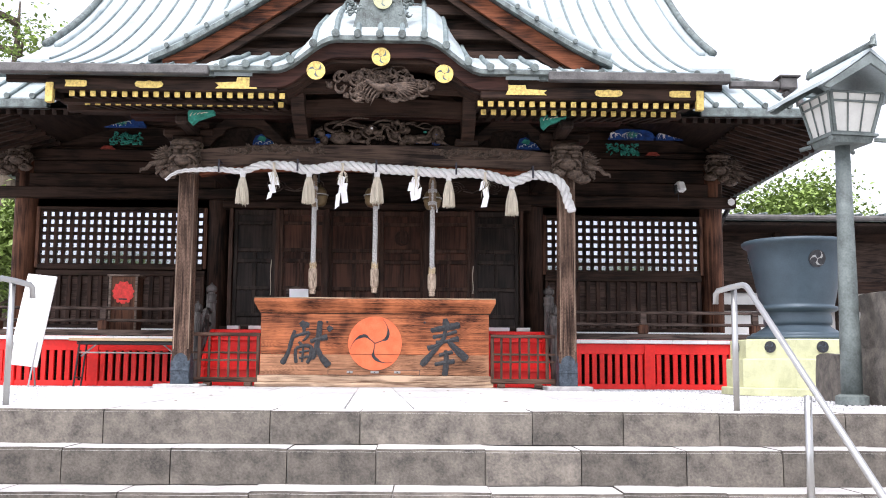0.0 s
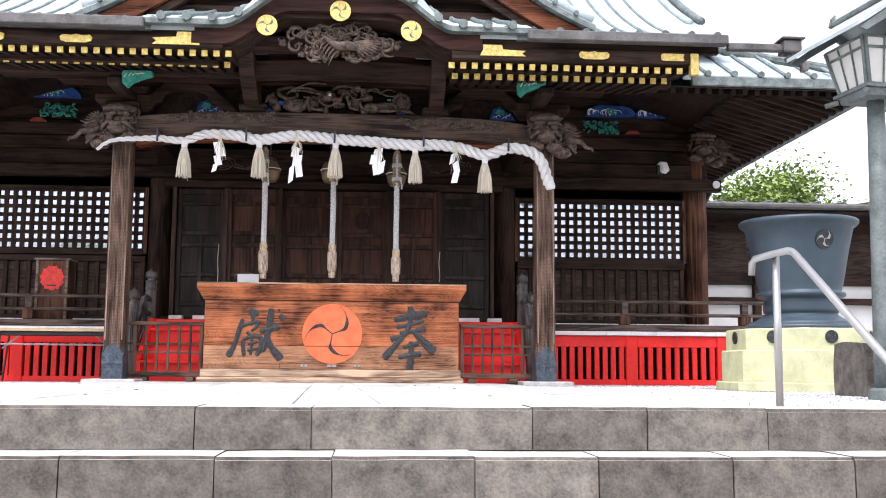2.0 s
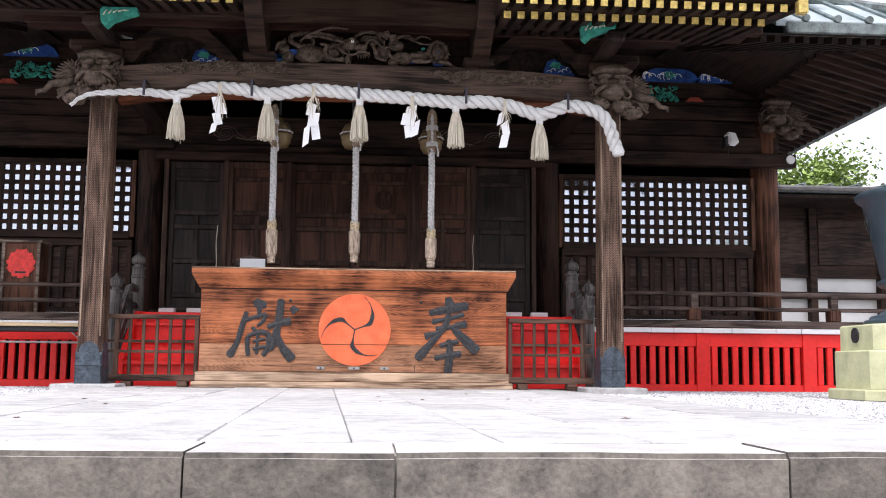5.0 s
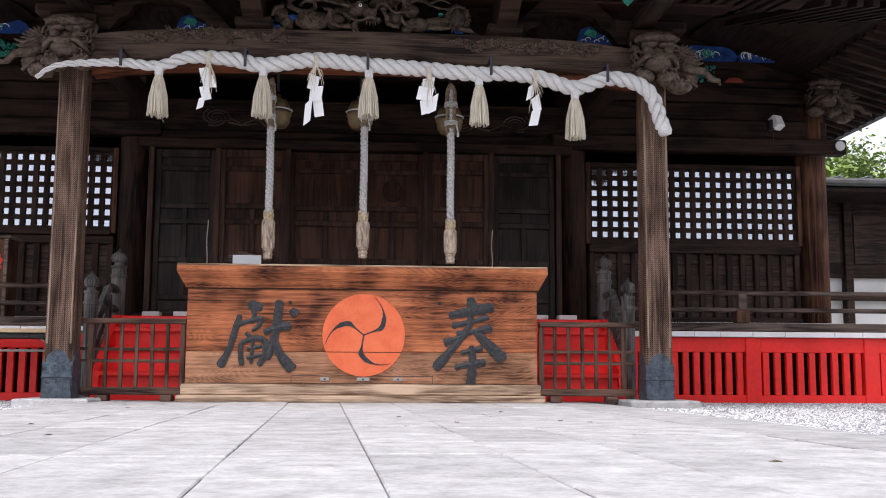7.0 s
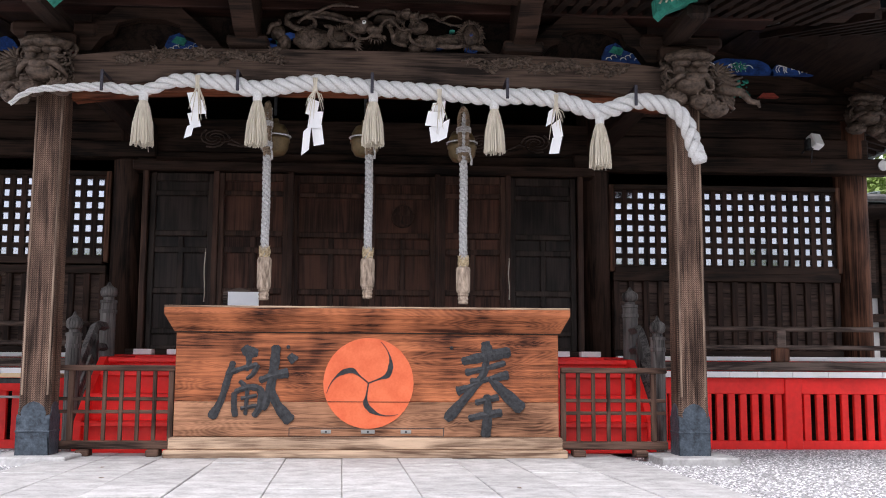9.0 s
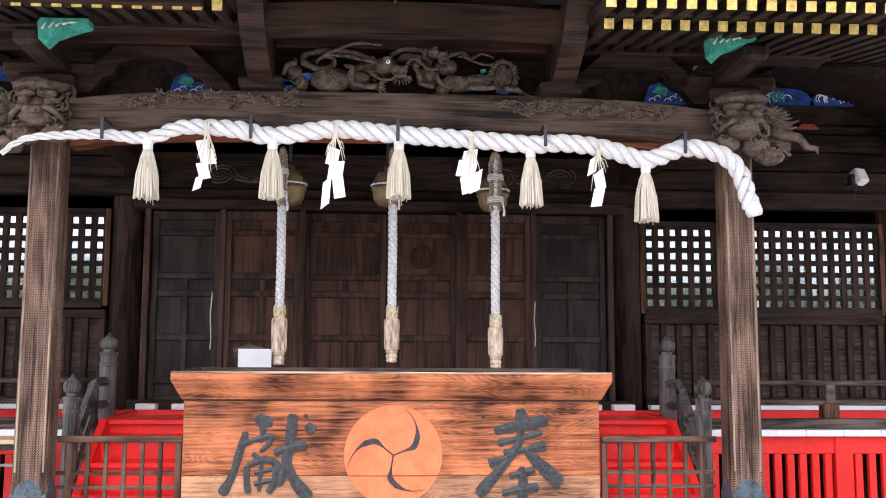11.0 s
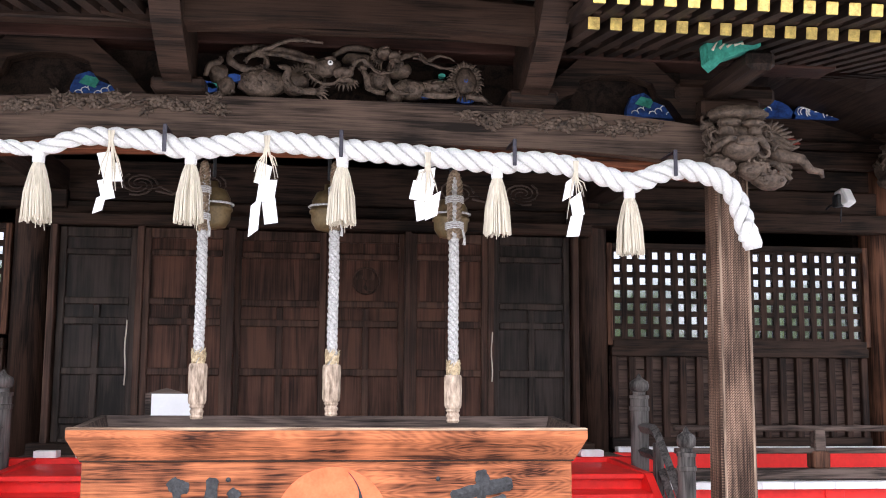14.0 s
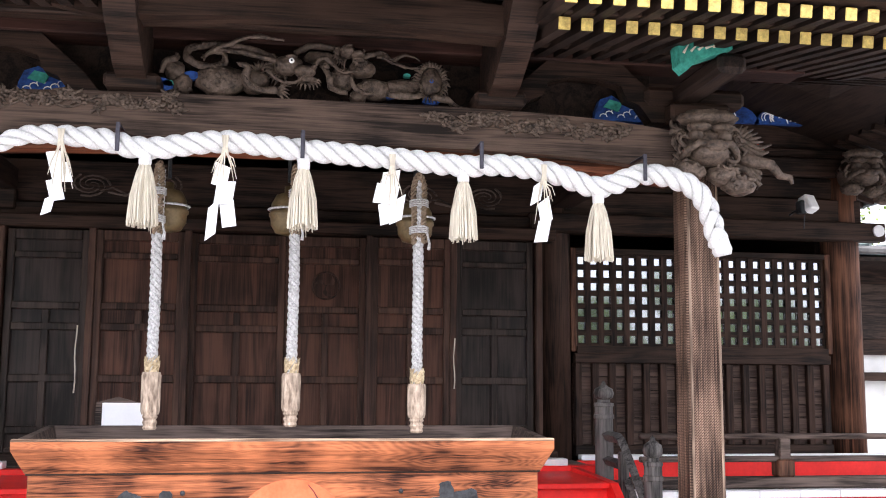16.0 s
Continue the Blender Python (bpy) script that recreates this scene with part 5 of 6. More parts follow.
# ---- bell ropes and bells ----
M_FRAY = mat("golden_frayed_fibre", (0.42, 0.31, 0.17), 0.9, var=0.35, scale=60, bump=0.4, second=(0.72, 0.58, 0.38))
for i, (x, zt, zh, zb) in enumerate(((-0.845, 2.80, 1.56, 1.23), (-0.02, 2.82, 1.56, 1.25), (0.75, 2.78, 1.50, 1.21))):
    b = thing("bell_rope", "thick grey twisted bell rope with pale wooden grip", "bell rope", (x, 0.10, 0), "bell ropes")
    ln = [Vector((0.0015 * math.sin(k * 0.11 + i), 0, zt - (zt - zh) * k / 110)) for k in range(111)]
    n = len(ln)
    for s in range(3):
        pts = [p + Vector((math.cos(k * 0.55 + s * 2.094), math.sin(k * 0.55 + s * 2.094), 0)) * 0.0175 for k, p in enumerate(ln)]
        part("rope_strand", add_tube(bmesh.new(), pts, 0.0185, 8), M_GREYROPE, b, smooth=True)
    bm = bmesh.new()
    rf = random.Random(60 + i)
    for k in range(80):
        a = rf.uniform(0, 6.28)
        q = 0.037 + 0.004 * rf.random()
        z = zh + rf.uniform(0.0, 0.05)
        add_tube(bm, [(q * math.cos(a), q * math.sin(a), z), ((q + 0.002) * math.cos(a + 0.5), (q + 0.002) * math.sin(a + 0.5), z + 0.035), ((q + rf.uniform(0, 0.012)) * math.cos(a + 0.9), (q + 0.004) * math.sin(a + 0.9), z + 0.06)], [0.0045, 0.0045, 0.0015], 4)
    tagged(part("frayed_binding", bm, M_FRAY, b, "frayed straw-coloured binding"), kind="stuff")
    lw = 0.028 if i == 2 else 0.012
    loop = part("loop", tube([(0, 0, zt - 0.36), (0, 0, zt - 0.30)], 0.036, 10), M_TWINE, b, "brown twine loop at the top", smooth=True)
    knots = [(-lw, zt - 0.40), (-lw, zt - 0.2), (-lw * 1.15, zt - 0.04), (0, zt + 0.04), (lw * 1.15, zt - 0.04), (lw, zt - 0.2), (lw, zt - 0.40)]
    twisted(resample(spline(knots, 260), 0.008), lambda u: 0.021, 3, 0.075, "loop_strand", M_TWINE, loop, -0.02, 6)
    for zk in (zt - 0.16, zt - 0.33):
        for q in range(4):
            part("binding_turn", tube([((lw + 0.03) * math.cos(a * 0.63), -0.02 + 0.04 * math.sin(a * 0.63), zk + 0.012 * q + 0.004 * math.sin(a)) for a in range(11)], 0.0055, 5), M_GREYROPE, loop)
    part("cord_tail", tube([(lw + 0.02, -0.05, zt - 0.33), (lw + 0.035, -0.06, zt - 0.40), (lw + 0.03, -0.06, zt - 0.44)], [0.007, 0.008, 0.012], 6), M_GREYROPE, loop)
    h = zh - zb
    oct_ = [(0.050, 0.09), (0.056, 0.11), (0.058, h - 0.01), (0.052, h + 0.01)]
    part("wooden_grip", lathe(oct_, 8), M_HANDLE, b, "pale octagonal wooden grip", m=pose(0, 0, zb))
    part("grip_ring", lathe([(0.034, 0.0), (0.042, 0.012), (0.036, 0.025), (0.044, 0.045), (0.036, 0.062), (0.046, 0.075), (0.04, 0.09)], 14), M_HANDLE, b, m=pose(0, 0, zb))
    bell = thing("shrine_bell", "round tarnished brass jingle bell tied with cord", "bell", (x + (0.04 if i == 0 else -0.04 if i == 1 else 0.0), 0.27, 2.42 if i == 2 else 2.45), "shrine bells")
    part("bell_shell", lathe([(0.02, -0.015), (0.082, 0.0), (0.112, 0.05), (0.115, 0.10), (0.125, 0.107), (0.125, 0.125), (0.115, 0.132), (0.11, 0.19), (0.08, 0.245), (0.03, 0.262), (0.03, 0.30)], 24), M_BRASS, bell, smooth=True)
    part("bell_cord", add_tube(bmesh.new(), [(0.128 * math.cos(a * 0.4), 0.128 * math.sin(a * 0.4), 0.15) for a in range(17)], 0.008, 5), M_GREYROPE, bell)
    part("bell_hanger", tube([(0, 0, 0.33), (0, 0, 0.62)], 0.012, 6), M_BLACK, bell)

# ---- rain pot on its pedestal ----
PX, PY = 5.09, -1.50
pot = thing("cast_rain_pot", "large slate-blue cast metal pot with comma crests", "rain pot", (PX, PY, 0.61))
part("pot_body", lathe([(0.575, 0.0), (0.592, 0.012), (0.592, 0.035), (0.575, 0.05), (0.545, 0.054), (0.535, 0.075), (0.525, 0.085), (0.475, 0.095), (0.44, 0.12), (0.395, 0.145), (0.372, 0.165), (0.368, 0.175), (0.385, 0.182), (0.392, 0.22), (0.388, 0.28), (0.376, 0.318), (0.380, 0.326), (0.44, 0.345), (0.462, 0.36), (0.467, 0.378), (0.460, 0.395), (0.425, 0.405), (0.424, 0.42), (0.443, 0.50), (0.516, 0.88), (0.563, 1.09), (0.602, 1.115), (0.623, 1.14), (0.623, 1.165), (0.602, 1.18), (0.568, 1.16), (0.516, 0.95), (0.430, 0.5)], 48), M_IRON, pot, smooth=True)
for a in (-84, 36, 156):
    c = math.radians(a)
    r = 0.515
    comma_disc(0.10, M_BLACK, M_STEEL, pot, Matrix.Translation((r * math.cos(c), r * math.sin(c), 0.93)) @ pose(0, 0, 0, 0, 0, a + 90) @ pose(0, 0, 0, 12), 0.02, "pot_crest", "round raised comma crest", bold=3.2)
ped = thing("pot_pedestal", "pale yellow-green octagonal stone pedestal", "pedestal", (PX, PY, -0.03), kind="")
for nm, r, z0, z1 in (("foot_slab", 0.90, 0.0, 0.09), ("lower_block", 0.835, 0.092, 0.42), ("upper_block", 0.785, 0.422, 0.64)):
    bm = lathe([(r, z0), (r, z1 - 0.012), (r - 0.012, z1)], 8)
    part(nm, bm, M_PED, ped, m=pose(0, 0, 0, 0, 0, 22.5))
for k in range(8):
    a = math.radians(45 * k + 0)
    r = 0.785 * math.cos(math.radians(22.5)) + 0.002
    comma_disc(0.066, M_BLACK, M_SHOE, ped, Matrix.Translation((r * math.cos(a), r * math.sin(a), 0.55)) @ pose(0, 0, 0, 0, 0, 45 * k + 90), 0.012, "bronze_medallion", "small bronze medallion", bold=2.5)

# ---- lantern on a post ----
LX, LY = 4.18, -5.1
lan = thing("street_lantern", "grey-green metal lantern on a tapered post", "lantern", (LX, LY, 0))
lan.scale = (0.84, 0.84, 0.84)
part("post_base", lathe([(0.16, -0.03), (0.16, 0.05), (0.12, 0.07)], 16), M_LANT, lan)
part("post", lathe([(0.105, 0.05), (0.10, 0.6), (0.085, 1.6), (0.072, 2.60)], 16), M_LANT, lan, smooth=True)


def square_ring(bm, s0, z0, s1, z1):
    pts0 = [(-s0, -s0, z0), (s0, -s0, z0), (s0, s0, z0), (-s0, s0, z0)]
    pts1 = [(-s1, -s1, z1), (s1, -s1, z1), (s1, s1, z1), (-s1, s1, z1)]
    a = [bm.verts.new(p) for p in pts0]
    b = [bm.verts.new(p) for p in pts1]
    for i in range(4):
        bm.faces.new((a[i], a[(i + 1) % 4], b[(i + 1) % 4], b[i]))
    bm.faces.new(a[::-1])
    bm.faces.new(b)


R35 = pose(0, 0, 0, 0, 0, 8)
bm = bmesh.new()
square_ring(bm, 0.20, 2.57, 0.22, 2.63)
square_ring(bm, 0.25, 2.633, 0.25, 2.66)
part("lamp_base", bm, M_LANT, lan, m=R35)
for s in range(4):
    bm = bmesh.new()
    a = [bm.verts.new(p) for p in ((-0.19, -0.205, 2.66), (0.19, -0.205, 2.66), (0.27, -0.285, 3.06), (-0.27, -0.285, 3.06))]
    bm.faces.new(a)
    part("pane", bm, M_PANE, lan, "frosted white pane", m=pose(0, 0, 0, 0, 0, 8 + 90 * s))
    bm = bmesh.new()
    for t in (-1.0, -0.33, 0.33, 1.0):
        add_tube(bm, [(0.195 * t, -0.215, 2.66), (0.278 * t, -0.297, 3.06)], 0.017 if abs(t) > 0.9 else 0.008, 6)
    for u in (0.02, 0.78, 1.0):
        add_tube(bm, [(-0.2 - 0.08 * u, -0.215 - 0.08 * u, 2.66 + 0.40 * u), (0.2 + 0.08 * u, -0.215 - 0.08 * u, 2.66 + 0.40 * u)], 0.012, 6)
    part("pane_frame", bm, M_LANT, lan, m=pose(0, 0, 0, 0, 0, 8 + 90 * s))
bm = bmesh.new()
rows = []
for i in range(9):
    u = (i - 4) / 4
    xx = 0.52 * u
    z = 3.44 - 0.36 * abs(u) - 0.06 * abs(u) * (1 - abs(u))
    rows.append([(xx, -0.55, z), (xx, 0.55, z)])
sheet(bm, rows, 0.035)
part("lamp_roof", bm, M_COPPER, lan, "small verdigris gabled roof", m=R35)
bm = bmesh.new()
add_tube(bm, [(0, -0.57, 3.46), (0, 0.57, 3.46)], 0.035, 8)
for y in (-0.6, 0.6):
    add_tube(bm, [(0, y, 3.44), (0.01, y, 3.52), (0.03, y, 3.56)], [0.04, 0.028, 0.008], 6)
part("ridge", bm, M_COPPERD, lan, m=R35)
for y in (-0.54, 0.54):
    part("roof_board", prism([(-0.50, 3.03), (0, 3.38), (0.50, 3.03), (0.44, 3.01), (0, 3.28), (-0.44, 3.01)], y - 0.015, y + 0.015), M_LANT, lan, m=R35)
for s in range(4):
    part("corner_knob", tube([(0.22, -0.22, 2.60), (0.30, -0.30, 2.58)], 0.025, 6), M_LANT, lan, m=pose(0, 0, 0, 0, 0, 8 + 90 * s))

# ---- rough stone blocks beside the lantern ----
rs = random.Random(9)
for x0, x1, z1, y0 in ((4.42, 4.85, 0.40, -4.3), (4.36, 4.95, 0.90, -5.5), (4.86, 5.5, 1.60, -5.0), (5.0, 5.7, 0.45, -4.2)):
    bm = box(x0, x1, y0, y0 + 0.6, -0.04, z1, 0)
    bmesh.ops.subdivide_edges(bm, edges=bm.edges[:], cuts=5, use_grid_fill=True)
    wavy(bm, 0.035, 4.0)
    tagged(part("rough_stone", bm, M_STONE), "rough dark standing stone block", "stone", "standing stones")

# ---- hand rails on the steps ----


def steel_rail(x, s):
    r = thing("steel_handrail", "bent stainless steel handrail on the steps", "handrail", (x, 0, 0), "step handrails")
    part("rail_bar", tube([(-0.055 * s, -6.94, 0.68), (-0.055 * s, -6.95, 0.745), (-0.045 * s, -6.97, 0.765), (0.0, -7.06, 0.778), (0.05 * s, -7.17, 0.788), (0.06 * s, -7.195, 0.782), (0.066 * s, -7.22, 0.768), (0.10 * s, -9.75, -0.80)], 0.019, 10), M_STEEL, r, smooth=True)
    for y, z0, z1 in ((-7.06, -0.035, 0.77), (-8.26, -0.60, 0.12), (-9.5, -1.366, -0.64)):
        part("rail_post", tube([(0.03 * s, y, z0), (0.03 * s, y, z1)], 0.02, 12), M_STEEL, r, smooth=True)
    return r


steel_rail(2.57, 1)
steel_rail(-1.98, -1)

# ---- things by the veranda ----
sb = thing("signboard", "white leaning signboard on a thin stand", "signboard", (-4.71, 0.3, -0.03))
part("board", box(-0.2, 0.2, -0.015, 0.015, 0.0, 1.26, 0.004), M_WHITE, sb, m=pose(0, 0, 0.28, -10, 0, 0) @ pose(0, 0, 0, 0, 6, 0))
for dx in (-0.15, 0.17):
    part("stand_leg", tube([(dx, 0.03, 0.6), (dx - 0.05, -0.08, 0.0)], 0.012, 6), M_STEEL, sb)
part("back_leg", tube([(0, 0.2, 1.1), (0, 0.5, 0.0)], 0.012, 6), M_STEEL, sb)
for k in range(5):
    part("faint_writing", box(-0.08, 0.08, -0.019, -0.017, 0.9 - 0.16 * k, 0.98 - 0.16 * k, 0), M_PANE, sb, m=pose(0, 0, 0.28, -10, 0, 0) @ pose(0, 0, 0, 0, 6, 0))

M_PLY = mat("pale_plywood", (0.62, 0.46, 0.27), 0.55, var=0.18, scale=10, stretch=(0.2, 1, 1), bump=0.1)
tbl = thing("folding_table", "folding table with pale plywood top and black legs", "table", (-3.50, 1.05, -0.03))
part("tabletop", box(-0.80, 0.80, -0.2, 0.22, 0.635, 0.672, 0.004), M_PLY, tbl, "pale plywood tabletop")
part("shelf_bar", tube([(-0.66, -0.15, 0.47), (0.66, -0.15, 0.47)], 0.012, 6), M_STEEL, tbl)
part("apron", box(-0.7, 0.7, -0.15, 0.18, 0.585, 0.63, 0.004), M_BLACK, tbl)
for s in (-1, 1):
    for y in (-0.15, 0.17):
        part("leg", tube([(s * 0.66, y, 0.6), (s * 0.72, y, 0.0)], 0.014, 8), M_BLACK, tbl)
    part("leg_bar", tube([(s * 0.71, -0.15, 0.12), (s * 0.71, 0.17, 0.12)], 0.011, 6), M_BLACK, tbl)
    part("brace", tube([(s * 0.68, 0.0, 0.42), (s * 0.46, 0.0, 0.6)], 0.012, 6), M_STEEL, tbl)

M_EMBLEM = mat("faded_red_emblem", (0.72, 0.055, 0.045), 0.7, var=0.3, scale=18, bump=0.2)
fb = thing("fortune_box", "wooden fortune slip box with a red painted emblem", "box", (-3.84, 1.9, 0.63))
part("body", box(-0.21, 0.21, -0.1, 0.2, 0.0, 0.96, 0.008), M_POSTD, fb)
part("roof_board", box(-0.24, 0.24, -0.14, 0.24, 0.96, 0.99, 0.006), M_GREYW, fb)
for s in (-1, 1):
    part("frame_strip", box(s * 0.195 - 0.018, s * 0.195 + 0.018, -0.125, -0.1, 0.0, 0.96, 0.004), M_GREYW, fb)
blob = []
for k in range(40):
    a = 2 * math.pi * k / 40
    rr = 1.0 + 0.07 * math.sin(11 * a) + 0.06 * math.sin(17 * a)
    blob.append((0.155 * rr * math.cos(a), 0.72 + 0.165 * rr * math.sin(a)))
part("red_emblem", prism(blob, -0.108, -0.1), M_EMBLEM, fb, "round red painted emblem")
part("slot", box(-0.06, 0.06, -0.114, -0.109, 0.61, 0.63, 0), M_BLACK, fb)

# ---- carved work ----


def carved_mass(name, x0, x1, z0, z1, y, depth, seed, parent, label, curls=26, material=None, oval=False):
    """A relief of curling scrolls, leaf lobes and knobs filling a field."""
    r = random.Random(seed)
    bm = bmesh.new()

    def spot(f):
        while True:
            u, v = r.uniform(-1, 1), r.uniform(-1, 1)
            if not oval or u * u + v * v < f * f:
                return (x0 + x1) / 2 + u * (x1 - x0) / 2, (z0 + z1) / 2 + v * (z1 - z0) / 2

    for k in range(curls):
        cx_, cz = spot(0.8)
        rad = r.uniform(0.25, 0.55) * min(z1 - z0, x1 - x0) * 0.6
        a0 = r.uniform(0, 6.28)
        sp = r.choice((-1, 1))
        pts, rr = [], []
        m_ = 14
        for i in range(m_):
            u = i / (m_ - 1)
            q = rad * (1 - 0.85 * u)
            a = a0 + sp * u * 5.2
            px_ = min(max(cx_ + q * math.cos(a), x0 - 0.03), x1 + 0.03)
            pz_ = min(max(cz + q * math.sin(a), z0 - 0.01), z1 + 0.03)
            pts.append((px_, y - depth * (0.25 + 0.75 * r.random() * 0.3 + 0.5 * u), pz_))
            rr.append(0.006 + 0.015 * (1 - abs(2 * u - 0.9)) * min(1, (z1 - z0) / 0.25))
        add_tube(bm, pts, [max(0.006, v) for v in rr], 6)
    for k in range(curls):
        bx, bz = spot(0.9)
        c = Vector((bx, y - depth * r.uniform(0.1, 0.6), bz))
        s = r.uniform(0.012, 0.034) * min(1.3, (z1 - z0) / 0.2)
        v = bmesh.ops.create_icosphere(bm, subdivisions=1, radius=s, matrix=Matrix.Translation(c))["verts"]
        for q in v:
            q.co += noise.noise_vector(q.co * 40) * s * 0.9
    return part(name, bm, material or M_CARVE, parent, label, smooth=True)


def lump(bm, c, rx, ry, rz, rough=0.0):
    """A carved swelling, rounded and tool-marked."""
    v = bmesh.ops.create_icosphere(bm, subdivisions=3, radius=1)["verts"]
    for q in v:
        n = noise.noise_vector(q.co * 5 + Vector(c) * 3) * rough
        q.co = Vector((c[0] + (q.co.x + n.x) * rx, c[1] + (q.co.y + n.y) * ry, c[2] + (q.co.z + n.z) * rz))


def beast_head(x, y, z, s, parent, flip=1):
    """A guardian-beast nosing carved as one lump with brow, muzzle and mane."""
    bm = bmesh.new()
    v = bmesh.ops.create_icosphere(bm, subdivisions=3, radius=1.0)["verts"]
    for q in v:
        q.co = Vector((q.co.x * 0.17, q.co.y * 0.20, q.co.z * 0.17))
    v2 = bmesh.ops.create_icosphere(bm, subdivisions=2, radius=1.0)["verts"]
    for q in v2:
        q.co = Vector((q.co.x * 0.13, q.co.y * 0.12 - 0.16, q.co.z * 0.08 - 0.06))
    for dx in (-0.09, 0.09):
        bmesh.ops.create_icosphere(bm, subdivisions=2, radius=0.05, matrix=Matrix.Translation((dx, -0.17, 0.055)))
    wavy(bm, 0.02, 14)
    r = random.Random(int(x * 10) + 31)
    for k in range(22):
        a = r.uniform(0.2, 2.9)
        base = Vector((math.cos(a) * 0.15, r.uniform(-0.08, 0.12), math.sin(a) * 0.10 - 0.02))
        add_tube(bm, [base, base * 1.35 + Vector((0.02 * flip, -0.02, 0.0)), base * 1.45 + Vector((0.05 * flip, -0.05, -0.04)), base * 1.3 + Vector((0.05 * flip, -0.07, -0.07))], [0.028, 0.026, 0.018, 0.006], 6)
    for px_, pz in ((-0.13, -0.17), (0.10, -0.19), (0.20, -0.25)):
        lump(bm, (px_ * (1 if flip > 0 else -1), -0.13, pz), 0.11, 0.09, 0.065, 0.2)
        for i in range(14):
            a, q = r.uniform(0, 6.28), math.sqrt(r.random())
            lump(bm, (px_ * (1 if flip > 0 else -1) + 0.08 * q * math.cos(a), -0.205, pz + 0.045 * q * math.sin(a)), 0.016, 0.012, 0.014)
    lump(bm, (0, -0.13, 0.17), 0.2, 0.12, 0.055, 0.25)
    for sx in (-1, 1):
        lump(bm, (0.075 * sx, -0.2, 0.10), 0.075, 0.05, 0.028, 0.2)
        add_tube(bm, [(0.02 * sx, -0.27, -0.02), (0.10 * sx, -0.25, -0.01), (0.16 * sx, -0.2, -0.05), (0.19 * sx, -0.15, -0.10)], [0.018, 0.026, 0.024, 0.012], 7)
    lump(bm, (0, -0.27, -0.03), 0.07, 0.04, 0.035, 0.2)
    add_tube(bm, [(0.2 * flip, -0.05, -0.03), (0.32 * flip, -0.08, -0.08), (0.44 * flip, -0.1, -0.10), (0.50 * flip, -0.1, -0.17), (0.57 * flip, -0.1, -0.18), (0.58 * flip, -0.1, -0.22)], [0.05, 0.045, 0.034, 0.026, 0.022, 0.01], 8)
    for k in range(9):
        a = math.radians(75 - 12 * k)
        b0 = Vector((0.22 * flip, -0.03, 0.02))
        add_tube(bm, [b0, b0 + Vector((0.12 * flip * math.cos(a), -0.02, 0.12 * math.sin(a))), b0 + Vector((0.20 * flip * math.cos(a), -0.03, 0.15 * math.sin(a)))], [0.026, 0.018, 0.004], 6)
    for k in range(9):
        cz = -0.12 + 0.02 * r.random()
        cxx = -0.15 + 0.0375 * k
        bmesh.ops.create_icosphere(bm, subdivisions=1, radius=0.034, matrix=Matrix.Translation((cxx, -0.12 - 0.03 * r.random(), cz)))
    for k in range(7):
        base = Vector((0.16 * flip, -0.02, 0.04 - 0.03 * k))
        add_tube(bm, [base, base + Vector((0.12 * flip, -0.03, 0.02)), base + Vector((0.22 * flip, -0.04, -0.03 - 0.01 * k)), base + Vector((0.30 * flip * (1 - 0.06 * k), -0.05, 0.0 - 0.02 * k))], [0.03, 0.026, 0.018, 0.006], 6)
    for k in range(46):
        a, b = r.uniform(-1.2, 3.6), r.uniform(-0.9, 0.9)
        c = Vector((0.17 * math.cos(a), -0.12 + 0.1 * b, 0.15 * math.sin(a)))
        q, a1, sp = [], r.uniform(0, 6.28), r.choice((-1, 1))
        for i in range(9):
            u = i / 8
            q.append(c + Vector((math.cos(a1 + sp * u * 4.5), -0.4 * u, math.sin(a1 + sp * u * 4.5))) * 0.05 * (1 - 0.75 * u))
        add_tube(bm, q, [0.013 * (1 - 0.5 * i / 8) for i in range(9)], 5)
    bmesh.ops.scale(bm, vec=(s, s, s), verts=bm.verts[:])
    part("beast_carving", bm, M_CARVE, parent, "weathered carved beast head", smooth=True, m=pose(x, y, z))


for s in (-1, 1):
    beast_head(2.53 * s, -0.14, 3.01, 1.0, porch, s)
    carved_mass("capital_carving", 2.52 * s - 0.18, 2.52 * s + 0.18, 2.86, 3.16, -0.16, 0.06, 5 + s, porch, "weathered carved capital", 50)
beast_head(5.46, WY - 0.30, 3.56, 1.0, hall, 1)
beast_head(-5.90, WY - 0.30, 3.60, 1.0, hall, -1)


